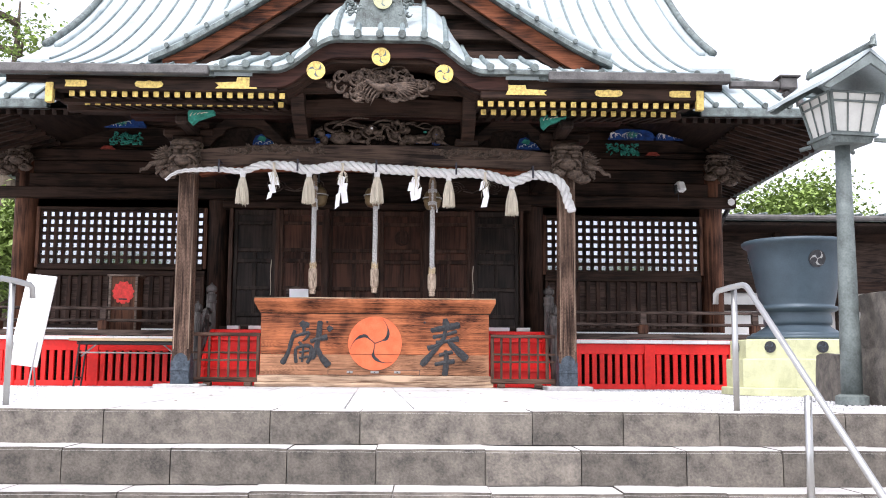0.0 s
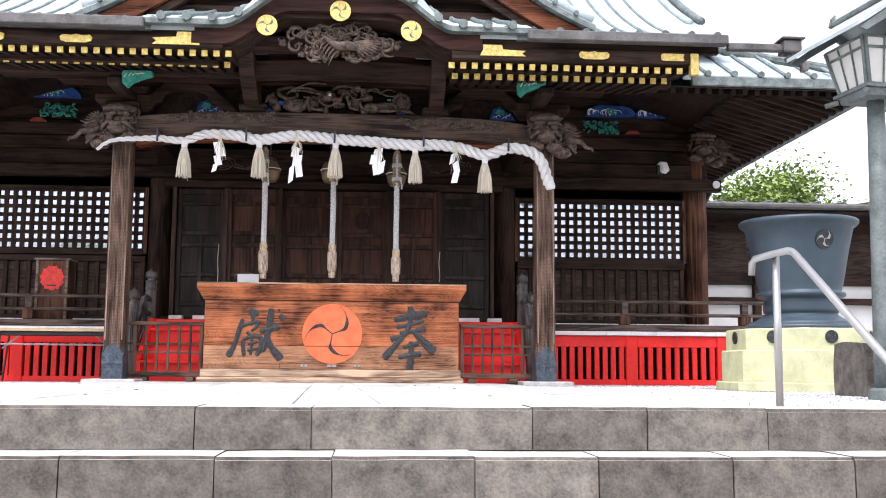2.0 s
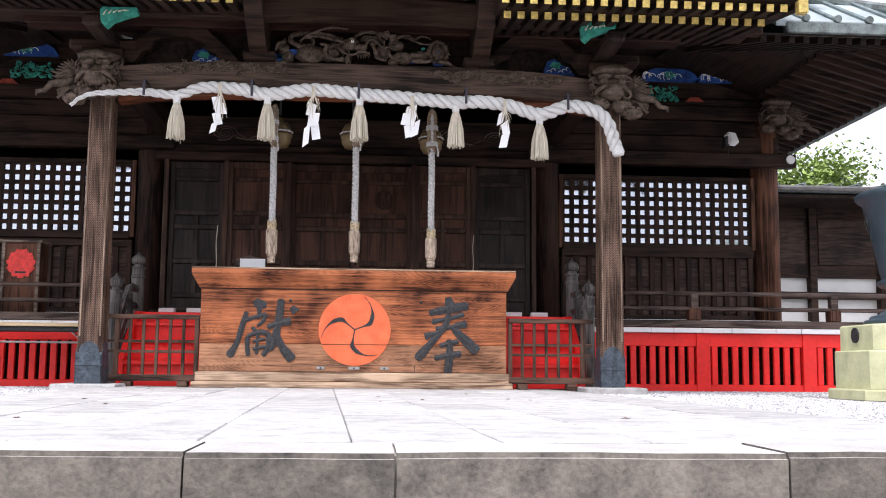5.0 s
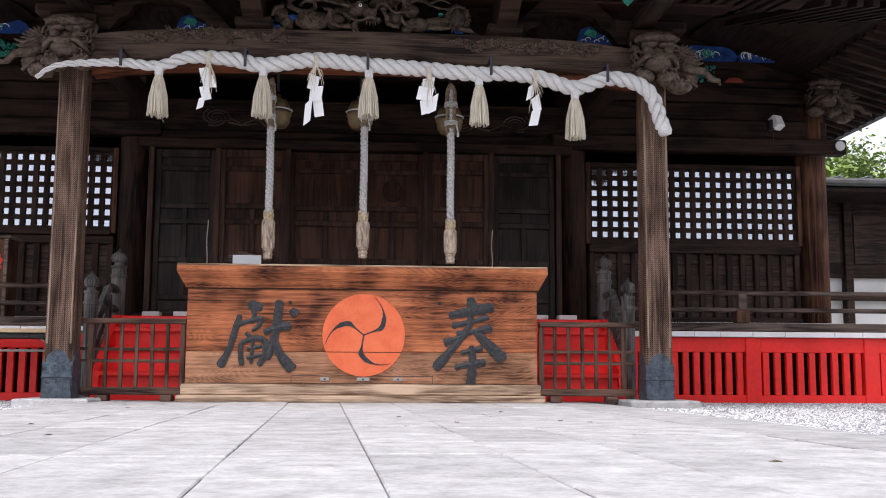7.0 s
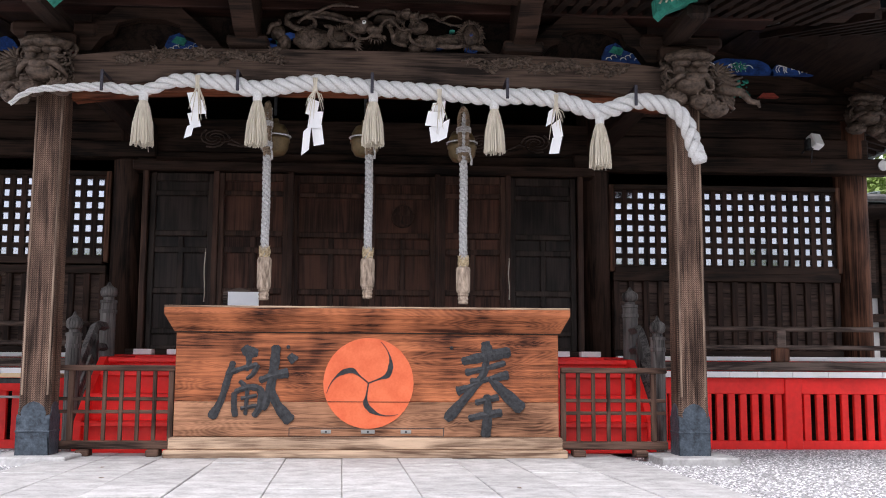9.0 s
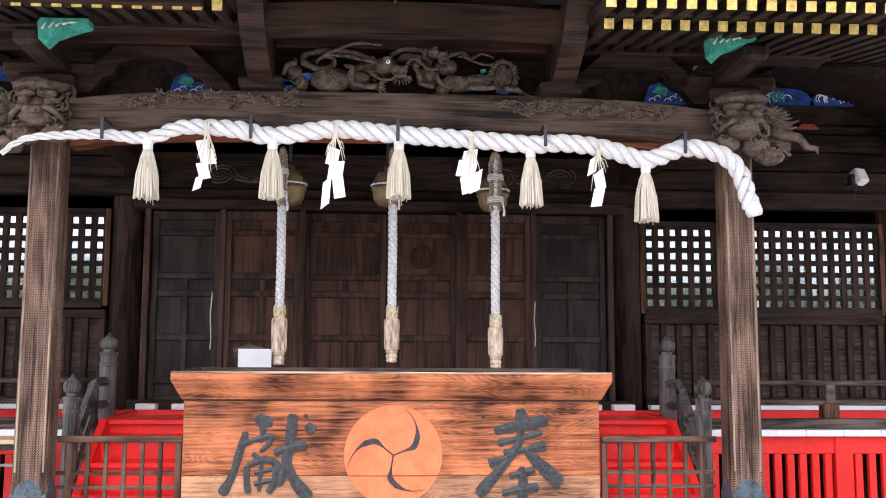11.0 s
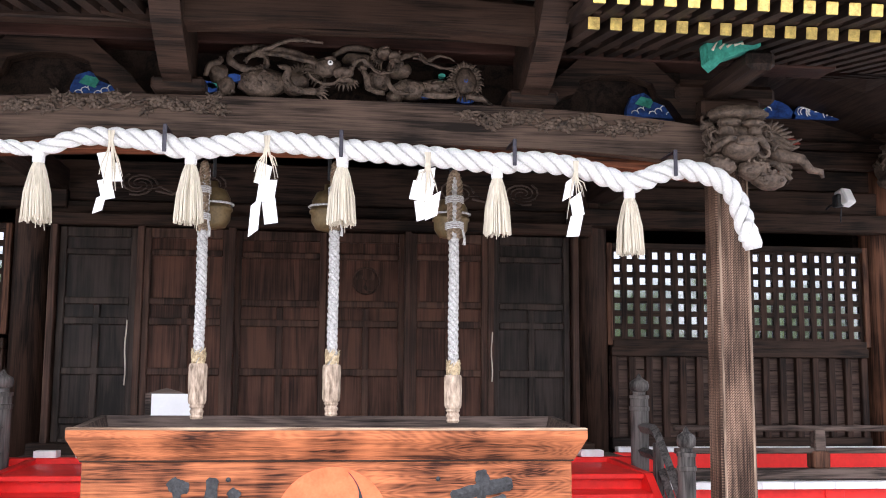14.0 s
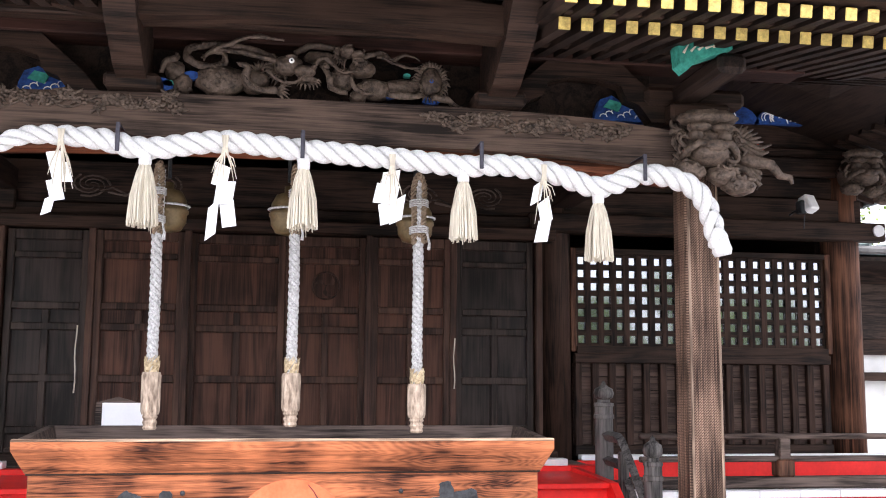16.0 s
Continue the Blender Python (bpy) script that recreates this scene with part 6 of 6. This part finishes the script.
def floral(x0, x1, z0, z1, seed):
    """Peony heads, leaves and a winding branch in low relief on the beam."""
    r = random.Random(seed)
    bm = bmesh.new()
    stem = [(x0 + (x1 - x0) * i / 40, -0.208 - 0.006 * math.sin(i), (z0 + z1) / 2 + bow(x0 + (x1 - x0) * i / 40) + 0.035 * math.sin(i * 0.55)) for i in range(41)]
    add_tube(bm, stem, [0.006 + 0.004 * math.sin(i * 0.3) ** 2 for i in range(41)], 6)
    for k in range(20):
        cx_ = x0 + (x1 - x0) * (k + r.uniform(0.1, 0.9)) / 20
        cz = (z0 + z1) / 2 + bow(cx_) + r.uniform(-0.5, 0.5) * (z1 - z0) * 0.75
        n = r.choice((5, 6, 7))
        a0 = r.uniform(0, 6.28)
        q = r.uniform(0.022, 0.034)
        for i in range(n):
            a = a0 + 6.283 * i / n
            lump(bm, (cx_ + q * math.cos(a), -0.208, cz + 0.8 * q * math.sin(a)), q * 0.62, 0.016, q * 0.5, 0.2)
        lump(bm, (cx_, -0.216, cz), q * 0.4, 0.014, q * 0.4, 0.2)
        for i in range(4):
            a = r.uniform(0, 6.28)
            e = Vector((cx_ + 0.06 * math.cos(a), -0.208, cz + 0.04 * math.sin(a)))
            add_tube(bm, [(cx_, -0.206, cz), e, e + Vector((0.03 * math.cos(a + 0.6), -0.004, 0.02 * math.sin(a + 0.6)))], [0.008, 0.011, 0.002], 5)
    part("floral_relief", bm, M_CARVE, porch, "carved flower relief", smooth=True)


floral(-1.98, -0.70, 2.98, 3.10, 11)
floral(0.76, 2.03, 2.97, 3.09, 12)


def dragons(x0, z0, y, k, parent):
    """Two entwined dragons with horns, whiskers, claws, manes and a flaming wheel."""
    bm = bmesh.new()
    r = random.Random(3)

    def at(u, v, d=0.0):
        return Vector((x0 + k * u, y - d, z0 + k * v))

    def bar(knots, radii, d=0.06):
        line = spline([(u, v) for u, v in knots], 8 * (len(knots) - 1))
        n = len(line) - 1
        rr = []
        for i in range(n + 1):
            f = i / n * (len(radii) - 1)
            j = min(int(f), len(radii) - 2)
            rr.append(0.74 * (radii[j] + (radii[j + 1] - radii[j]) * (f - j)))
        add_tube(bm, [at(p.x, p.z, d + 0.015 * math.sin(0.22 * i)) for i, p in enumerate(line)], rr, 8)
        if radii[0] > 0.015:
            for i in range(0, n, 2):
                p = at(line[i].x, line[i].z, d + 0.8 * rr[i])
                add_tube(bm, [p + Vector((-0.012, 0, rr[i] * 0.5)), p + Vector((0.004, -0.006, 0)), p + Vector((-0.008, 0, -rr[i] * 0.6))], 0.0035, 4)

    def spikes(u, v, ru, rv, a0, a1, n, length, d=0.08):
        for i in range(n):
            a = math.radians(a0 + (a1 - a0) * i / (n - 1))
            c, q = math.cos(a), math.sin(a)
            e = length * r.uniform(0.75, 1.2)
            add_tube(bm, [at(u + ru * c, v + rv * q, d), at(u + (ru + e * 0.6) * c, v + (rv + e * 0.6) * q + 0.03, d + 0.012), at(u + (ru + e) * c, v + (rv + e) * q - 0.04, d)], [0.011, 0.008, 0.002], 5)

    # trunks and haunches
    for u, v, a, b in ((3.2, 0.85, 1.1, 0.75), (4.6, 0.9, 0.7, 0.55), (1.25, 1.2, 0.45, 0.5), (1.6, 0.6, 0.4, 0.5), (5.6, 1.5, 0.5, 0.4), (8.5, 1.2, 0.55, 0.55), (9.9, 0.75, 0.85, 0.5), (11.2, 0.9, 0.85, 0.42), (9.2, 0.42, 0.4, 0.35), (7.6, 2.1, 0.8, 0.28), (9.4, 1.7, 0.6, 0.4)):
        lump(bm, at(u, v, 0.02), a * k, 0.07, b * k, 0.16)
    # scale rows over the haunches
    for u, v, a, b in ((3.2, 0.85, 1.0, 0.7), (9.9, 0.75, 0.8, 0.45), (8.5, 1.2, 0.5, 0.5), (11.2, 0.9, 0.8, 0.38)):
        for i in range(40):
            t, q = r.uniform(0, 6.28), math.sqrt(r.random()) * 0.85
            lump(bm, at(u + a * q * math.cos(t), v + b * q * math.sin(t), 0.02 + 0.065 * math.sqrt(1 - q * q)), 0.014, 0.008, 0.011)
    # heads: skull, brow, muzzle, jaw
    for u, v, m in ((6.1, 1.55, 1.0), (8.7, 2.3, 0.6)):
        lump(bm, at(u, v, 0.09), 0.62 * k * m, 0.07, 0.44 * k * m, 0.14)
        lump(bm, at(u + 0.75 * m, v - 0.3 * m, 0.12), 0.48 * k * m, 0.06, 0.28 * k * m, 0.14)
        lump(bm, at(u + 0.85 * m, v - 0.62 * m, 0.10), 0.42 * k * m, 0.05, 0.15 * k * m, 0.14)
        lump(bm, at(u + 0.12 * m, v + 0.26 * m, 0.15), 0.26 * k * m, 0.03, 0.11 * k * m, 0.1)
        lump(bm, at(u + 1.12 * m, v - 0.18 * m, 0.17), 0.12 * k * m, 0.03, 0.10 * k * m)
        spikes(u - 0.1, v - 0.1, 0.5 * m, 0.36 * m, 130, 270, 12, 0.5 * m)
        spikes(u + 0.9 * m, v - 0.6 * m, 0.3 * m, 0.16 * m, 200, 350, 9, 0.34 * m, 0.1)
    # horns and whiskers
    bar(((5.6, 1.9), (4.6, 2.2), (3.0, 2.42), (2.0, 2.27), (1.75, 1.8), (2.3, 1.43), (3.2, 1.55), (3.35, 1.95), (2.9, 2.05)), (0.026, 0.03, 0.034, 0.028, 0.018), 0.05)
    bar(((5.7, 1.7), (4.4, 1.95), (3.2, 2.1), (2.4, 1.75)), (0.022, 0.022, 0.018, 0.008), 0.09)
    bar(((5.9, 2.62), (5.0, 2.7), (3.8, 2.5), (2.7, 1.9), (2.5, 1.55)), (0.008, 0.017, 0.02, 0.016, 0.008), 0.11)
    bar(((5.3, 1.1), (5.6, 0.8), (6.1, 0.66), (6.6, 0.82), (6.75, 1.05)), (0.014, 0.014, 0.013, 0.006), 0.15)
    bar(((7.2, 1.5), (7.6, 1.85), (8.1, 1.6), (8.5, 1.35), (9.5, 1.4)), (0.016, 0.018, 0.015, 0.006), 0.13)
    bar(((9.2, 2.0), (9.8, 2.3), (10.3, 2.42), (10.7, 2.1), (11.3, 2.35), (11.95, 2.1)), (0.022, 0.02, 0.016, 0.013, 0.005), 0.07)
    bar(((10.0, 2.15), (10.6, 1.95), (11.3, 1.8), (12.1, 1.75)), (0.014, 0.013, 0.011, 0.005), 0.09)
    bar(((6.4, 2.3), (7.2, 2.6), (8.2, 2.55), (8.6, 2.5)), (0.02, 0.03, 0.03, 0.02), 0.03)
    # legs and claws
    bar(((4.0, 1.45), (4.35, 1.3), (4.3, 0.8), (4.9, 0.4), (5.7, 0.38)), (0.02, 0.03, 0.034, 0.034, 0.026), 0.11)
    spikes(5.6, 0.36, 0.1, 0.08, -50, 40, 6, 0.6, 0.11)
    bar(((7.75, 1.4), (7.9, 1.0), (8.05, 0.6), (8.7, 0.45)), (0.018, 0.028, 0.028, 0.02), 0.11)
    spikes(7.75, 1.4, 0.05, 0.05, 40, 150, 4, 0.28, 0.11)
    bar(((8.9, 1.0), (9.0, 0.7), (9.3, 0.45), (9.9, 0.42)), (0.016, 0.022, 0.022, 0.014), 0.13)
    bar(((0.25, 0.3), (0.5, 0.12), (1.1, 0.16), (2.0, 0.42)), (0.008, 0.022, 0.028, 0.03), 0.05)
    bar(((0.7, 1.0), (0.85, 1.4), (1.3, 1.7), (1.35, 1.9)), (0.02, 0.028, 0.022, 0.006), 0.07)
    spikes(4.9, 1.2, 0.2, 0.2, 60, 160, 6, 0.5, 0.05)
    bar(((10.5, 0.4), (11.3, 0.35), (12.0, 0.5), (11.9, 0.95)), (0.02, 0.028, 0.022, 0.01), 0.12)
    # flaming wheel and tail
    lump(bm, at(12.5, 1.25, 0.01), 0.62 * k, 0.05, 0.72 * k, 0.1)
    spikes(12.5, 1.25, 0.55, 0.65, 0, 350, 34, 0.32, 0.05)
    bar(((12.6, 0.55), (13.2, 0.4), (13.7, 0.15), (14.3, 0.1)), (0.03, 0.026, 0.018, 0.006), 0.05)
    wavy(bm, 0.007, 34.0)
    wavy(bm, 0.010, 11.0)
    ob = part("dragon_carving", bm, M_CARVE, parent, "weathered carved timber dragons", smooth=True)
    for u, v, s, d in ((6.25, 1.62, 0.017, 0.162), (8.75, 2.34, 0.010, 0.135)):
        part("dragon_eye", lathe([(s, 0), (s * 0.9, 0.008), (s * 0.3, 0.012)], 12), M_WHITE, ob, "white painted eye", m=Matrix.Translation(at(u, v, d)) @ pose(0, 0, 0, 90))
        part("pupil", lathe([(s * 0.42, 0), (s * 0.3, 0.006)], 8), M_BLACK, ob, m=Matrix.Translation(at(u, v, d + 0.010)) @ pose(0, 0, 0, 90))
    part("wheel_hub", lathe([(0.015, 0), (0.012, 0.008)], 12), M_BLUE, ob, "blue painted hub", m=Matrix.Translation(at(12.5, 1.25, 0.055)) @ pose(0, 0, 0, 90))
    for u, v, w, mm in ((0.6, 0.5, 0.6, M_BLUE), (1.95, 1.0, 0.35, M_BLUE), (12.5, 0.42, 0.4, M_BLUE), (10.6, 0.55, 0.3, M_BLUE), (11.4, 1.5, 0.16, M_GREEN), (1.0, 0.6, 0.25, M_GREEN)):
        part("painted_cloud", prism([(u * k + x0 + w * k * math.cos(t * 0.52) * (1 + 0.15 * math.sin(3 * t)), v * k + z0 + 0.55 * w * k * math.sin(t * 0.52)) for t in range(12)], y - 0.045, y + 0.0), mm, ob, "painted cloud between the coils")


dragons(-0.93, 3.2, -0.08, 0.1377, porch)
phx = carved_mass("phoenix_carving", -0.62, 0.80, 3.48, 3.90, -1.36, 0.08, 21, porch, "dark carved openwork of birds and scrolls", 70, M_CARVE, True)
bm = bmesh.new()
for k in range(8):
    a = math.radians(28 - 11 * k)
    n = 0.40 - 0.018 * k
    add_tube(bm, [(0.18 + n * u * math.cos(a), -1.45 - 0.02 * math.sin(3 * u), 3.66 + n * 0.45 * u * math.sin(a) - 0.05 * u * u) for u in (0.0, 0.3, 0.6, 0.85, 1.0)], [0.02, 0.02, 0.017, 0.013, 0.004], 6)
for k in range(5):
    add_tube(bm, [(0.10 - 0.09 * u - 0.03 * k, -1.45, 3.60 + 0.03 * k - 0.08 * u * u) for u in (0.0, 0.5, 1.0, 1.5)], [0.018, 0.018, 0.012, 0.004], 6)
add_tube(bm, [(0.34, -1.44, 3.62), (0.18, -1.47, 3.64), (0.06, -1.48, 3.63), (-0.02, -1.48, 3.68), (-0.08, -1.49, 3.71), (-0.13, -1.49, 3.69)], [0.03, 0.055, 0.05, 0.03, 0.028, 0.006], 8)
part("bird", bm, M_CARVE, phx, "carved bird with spread wing", smooth=True)
carved_mass("gable_pendant", -0.32, 0.45, 4.52, 4.80, -1.45, 0.06, 22, roof, "carved ridge-end scrolls", 24, M_COPPERD)
part("ridge_end_plate", prism([(-0.26, 4.38), (0.42, 4.38), (0.36, 4.62), (0.30, 4.86), (0.08, 4.95), (-0.14, 4.86), (-0.20, 4.62)], -1.5, -1.38), M_COPPERD, roof)
comma_disc(0.115, M_PED, M_COPPERD, roof, pose(0.1, -1.51, 4.72), 0.02, "ridge_crest", "pale gilt round crest", bold=2.2)
# painted carvings under the side eaves
for s, x0 in ((1, 2.9), (-1, -2.9)):
    for k, (xx, w, mm) in enumerate(((4.10, 0.80, M_BLUE), (4.86, 0.80, M_BLUE))):
        o = []
        for i in range(13):
            u = i / 12
            o.append((-w / 2 + w * u, 0.02 + 0.17 * math.sin(math.pi * u) ** 0.6 + 0.02 * math.sin(9 * u)))
        o += [(w / 2, 0.0), (-w / 2, 0.0)]
        cv = part("painted_carving", prism(o, -0.03, 0.03), mm, porch, "blue painted wave carving", m=pose(s * xx + (-0.22 if s < 0 else 0.0), WY - 0.2, 4.05 + (0.10 if s < 0 else 0.0)))
        bm = bmesh.new()
        rr_ = random.Random(k + 7)
        for j in range(10):
            cxx = rr_.uniform(-w / 2 + 0.05, w / 2 - 0.05)
            add_tube(bm, [(cxx + 0.05 * math.cos(t), -0.036, 0.06 + 0.035 * math.sin(t) * (1 + 0.1 * j % 2)) for t in (0, 0.8, 1.6, 2.4, 3.2, 4.0)], 0.006, 4)
        part("wave_line", bm, M_WHITE, cv)
        bm = bmesh.new()
        for j in range(9):
            a = 2 * math.pi * j / 9
            add_tube(bm, [(0.02 * math.cos(a), -0.04, 0.08 + 0.016 * math.sin(a)), (0.09 * math.cos(a), -0.045, 0.08 + 0.06 * math.sin(a))], [0.012, 0.008], 5)
        part("flower", bm, M_GREEN if k == 0 else M_TASSEL, cv)
    part("green_carving", prism([(-0.13, 0.02), (-0.12, -0.09), (-0.08, -0.13), (-0.02, -0.07), (0.08, -0.03), (0.2, 0.01), (0.2, 0.05), (-0.11, 0.05)], -0.06, 0.06), M_GREEN, porch, "green painted leaf carving", m=pose(s * 2.24, -0.80, 3.43, 0, 0, 0))
    for j in range(5):
        part("leaf_vein", tube([(s * 2.24 - 0.10 + 0.045 * j, -0.865, 3.40 + 0.012 * j), (s * 2.24 - 0.07 + 0.05 * j, -0.868, 3.45)], [0.009, 0.003], 5), M_TASSEL, porch)
    carved_mass("cloud_carving", s * 3.95 - 0.27 - (0.3 if s < 0 else 0), s * 3.95 + 0.27 - (0.3 if s < 0 else 0), 3.80 + (0.08 if s < 0 else 0), 3.97 + (0.08 if s < 0 else 0), WY - 0.16, 0.06, 41 + s, porch, "painted cloud carving", 30, M_GREEN)
    part("red_tip", prism([(-0.12, 0), (0.12, 0), (0.06, 0.05), (-0.06, 0.05)], -0.03, 0.03), M_DRED, porch, "red painted carving tip", m=pose(s * 4.45 - (0.1 if s < 0 else 0), WY - 0.15, 3.80))
# small blue carvings seen under the struts
for xx in (-1.79, 1.79):
    pc = part("painted_carving", prism([(-0.06, 3.22), (0.36, 3.22), (0.30, 3.27), (0.16, 3.33), (0.06, 3.39), (-0.02, 3.36), (-0.05, 3.29)], 0.03, 0.09), M_BLUE, porch, "blue painted wave carving", m=pose(xx + 0.16, 0, 0))
    bm = bmesh.new()
    for j in range(7):
        add_tube(bm, [(0.0 + 0.04 * j + 0.025 * math.cos(t), 0.026, 3.245 + 0.02 * (j % 3) + 0.02 * math.sin(t)) for t in (0, 0.8, 1.6, 2.4, 3.2)], 0.004, 4)
    part("wave_line", bm, M_WHITE, pc)
    part("leaf", prism([(0.0, 3.31), (0.10, 3.28), (0.13, 3.34), (0.04, 3.36)], 0.02, 0.03), M_GREEN, pc)

# ---- floodlight on the wall ----
fl = thing("floodlight", "small white floodlight on a bracket", "floodlight", (4.80, 2.62, 3.17))
part("lamp_head", box(-0.07, 0.07, -0.06, 0.05, -0.05, 0.11, 0.015), M_WHITE, fl, m=pose(0, 0, 0, -25, 0, 25))
part("lamp_back", box(-0.10, -0.03, -0.03, 0.08, -0.06, 0.06, 0.01), M_BLACK, fl)
part("bracket", tube([(0, 0.05, 0.0), (0, 0.3, 0.0), (0, 0.38, -0.02)], 0.012, 6), M_BLACK, fl)
part("cable", tube([(-0.02, 0.05, -0.05), (-0.03, 0.06, -0.2)], 0.006, 5), M_BLACK, fl)

# ---- side building ----
side = thing("side_building", "low building with dark roof and white plaster wall", "building", kind="structure")
part("wall", box(6.9, 22, 8.6, 9.0, -0.03, 3.3, 0), M_PLASTER, side)
part("dark_wall", box(6.9, 22, 8.5, 8.59, 1.95, 3.3, 0), M_DARK, side)
part("sill", box(6.9, 22, 8.4, 8.58, 1.55, 1.68, 0.01), M_DARK, side)
for k in range(9):
    part("wall_post", box(7.0 + 1.35 * k, 7.14 + 1.35 * k, 8.42, 8.6, -0.03, 3.3, 0.01), M_DARK, side)
    # panes coloured dark for the shadow that lies under these eaves
    part("window_pane", box(7.2 + 1.35 * k, 8.28 + 1.35 * k, 8.47, 8.495, 2.2, 3.05, 0), M_SHADOWW, side)
bm = bmesh.new()
sheet(bm, [[(x, 7.3, 3.48) for x in (6.75, 14, 22)], [(x, 9.6, 3.66) for x in (6.75, 14, 22)], [(x, 12, 3.48) for x in (6.75, 14, 22)]], 0.12)
part("roof", bm, M_COPPERD, side)
part("soffit", box(6.75, 22, 7.32, 8.6, 3.27, 3.33, 0), M_DARKY, side)
for k in range(30):
    part("roof_rib", tube([(6.8 + 0.5 * k, 7.28, 3.51), (6.8 + 0.5 * k, 9.6, 3.69)], 0.03, 6), M_COPPERD, side)
part("gutter", tube([(6.7, 7.22, 3.42), (22, 7.22, 3.40)], 0.06, 8), M_GUTTER, side)
part("downpipe", tube([(6.6, 5.6, 3.55), (6.6, 6.2, 3.3), (6.75, 7.0, 3.25), (6.78, 7.2, 3.1), (6.78, 7.2, 2.9)], 0.05, 8), M_BLACK, side)

# ---- trees ----
M_BARK = mat("bark", (0.09, 0.07, 0.05), 0.9, var=0.5, scale=10, bump=0.8)
M_LEAF = mat("leaves", (0.13, 0.21, 0.04), 0.6, var=0.5, scale=1.6, bump=0.0, second=(0.30, 0.42, 0.10))


def tree(x, y, h, spread, seed, n=2600, z=-0.04, leaf=1.0):
    t = thing("tree", "leafy green broadleaf tree", "tree", (x, y, z), "trees round the shrine")
    r = random.Random(seed)
    bm = bmesh.new()
    add_tube(bm, [(0, 0, 0), (0.1, 0, h * 0.3), (0.0, 0.1, h * 0.65), (0.1, 0.0, h * 0.92)], [h * 0.035, h * 0.028, h * 0.016, 0.02], 8)
    tips = []
    for k in range(16):
        u = r.uniform(0.3, 0.9)
        a = r.uniform(0, 6.28)
        ln = spread * r.uniform(0.5, 1.0) * (1.15 - 0.5 * u)
        b = Vector((0.05, 0.0, h * u))
        e = b + Vector((math.cos(a) * ln, math.sin(a) * ln, ln * r.uniform(0.25, 0.8)))
        m_ = (b + e) / 2 + Vector((0, 0, -0.1))
        add_tube(bm, [b, m_, e], [h * 0.012, h * 0.008, 0.012], 5)
        tips += [e, m_ * 0.3 + e * 0.7]
    part("trunk", bm, M_BARK, t)
    vs, fs = [], []
    for k in range(n):
        c = r.choice(tips)
        d = Vector((r.gauss(0, 1), r.gauss(0, 1), r.gauss(0, 0.8))) * spread * 0.21
        p = c + d
        s = r.uniform(0.09, 0.19) * leaf
        e = Euler((r.uniform(-0.9, 0.9), r.uniform(-0.9, 0.9), r.uniform(0, 6.28))).to_matrix()
        i0 = len(vs)
        for q in ((-0.5, 0, 0), (0, -0.32, 0.06), (0.55, 0, 0), (0, 0.32, 0.06)):
            vs.append(p + e @ (Vector(q) * s))
        fs += [(i0, i0 + 1, i0 + 2), (i0, i0 + 2, i0 + 3)]
    me = bpy.data.meshes.new("crown")
    me.from_pydata([tuple(v) for v in vs], [], fs)
    me.materials.append(M_LEAF)
    c = new("crown", me)
    c.parent = t


tree(11.9, 17.5, 5.8, 2.3, 1, 16000)
tree(14.9, 21.0, 5.2, 2.0, 2, 8000)
tree(-8.0, 7.0, 3.0, 1.7, 3, 9000)
tree(-9.5, 10, 3.6, 1.7, 4, 7000)
tree(-10.6, 14, 11.2, 2.3, 5, 3200)
for k in range(12):
    tree(-28 + 5.2 * k, -44 - 3 * (k % 2), 6.8 + 0.5 * (k % 3), 3.4, 20 + k, 7500, -1.4, 2.6)

# loose pebbles on the terrace gravel beside the paving
rp = random.Random(51)
for x0, x1 in ((2.1, 6.6), (-6.4, -2.15)):
    vs, fs = [], []
    for k in range(24000):
        px_, py_ = rp.uniform(x0, x1), rp.uniform(-6.9, 1.35)
        e = -SKEW * (py_ + 4.3)
        if -2.27 + e < px_ < 2.24 + e:
            continue
        if 4.1 < px_ < 6.1 and -2.4 < py_ < -0.6:
            continue
        a, b, c = rp.uniform(0.007, 0.014), rp.uniform(0.006, 0.011), rp.uniform(0.006, 0.012)
        t = rp.uniform(0, 3.14)
        ct, st_ = math.cos(t), math.sin(t)
        i0 = len(vs)
        for q in ((a, 0, 0), (0, b, 0), (-a, 0, 0.002), (0, -b, 0)):
            vs.append((px_ + q[0] * ct - q[1] * st_, py_ + q[0] * st_ + q[1] * ct, -0.032 + q[2]))
        vs.append((px_ + rp.uniform(-0.004, 0.004), py_ + rp.uniform(-0.004, 0.004), -0.034 + c))
        for i in range(4):
            fs.append((i0 + i, i0 + (i + 1) % 4, i0 + 4))
    me = bpy.data.meshes.new("pebbles")
    me.from_pydata(vs, [], fs)
    me.materials.append(M_PEBBLE)
    for p in me.polygons:
        p.use_smooth = True
    tagged(new("pebbles", me), "loose white and grey pebbles on the terrace", "gravel", kind="stuff")

rl = random.Random(77)
for k in range(14):
    lx, ly = rl.uniform(-1.9, 1.9), rl.uniform(-6.6, -0.6)
    bm = bmesh.new()
    vs_ = [bm.verts.new(p) for p in ((-0.022, 0, 0.004), (0, -0.011, 0.010), (0.024, 0, 0.004), (0, 0.011, 0.009))]
    bm.faces.new(vs_)
    tagged(part("fallen_leaf", bm, M_TWINE, m=pose(lx, ly, 0.002, 0, 0, rl.uniform(0, 360))), "small dry brown leaf on the paving", "leaf", "fallen leaves")
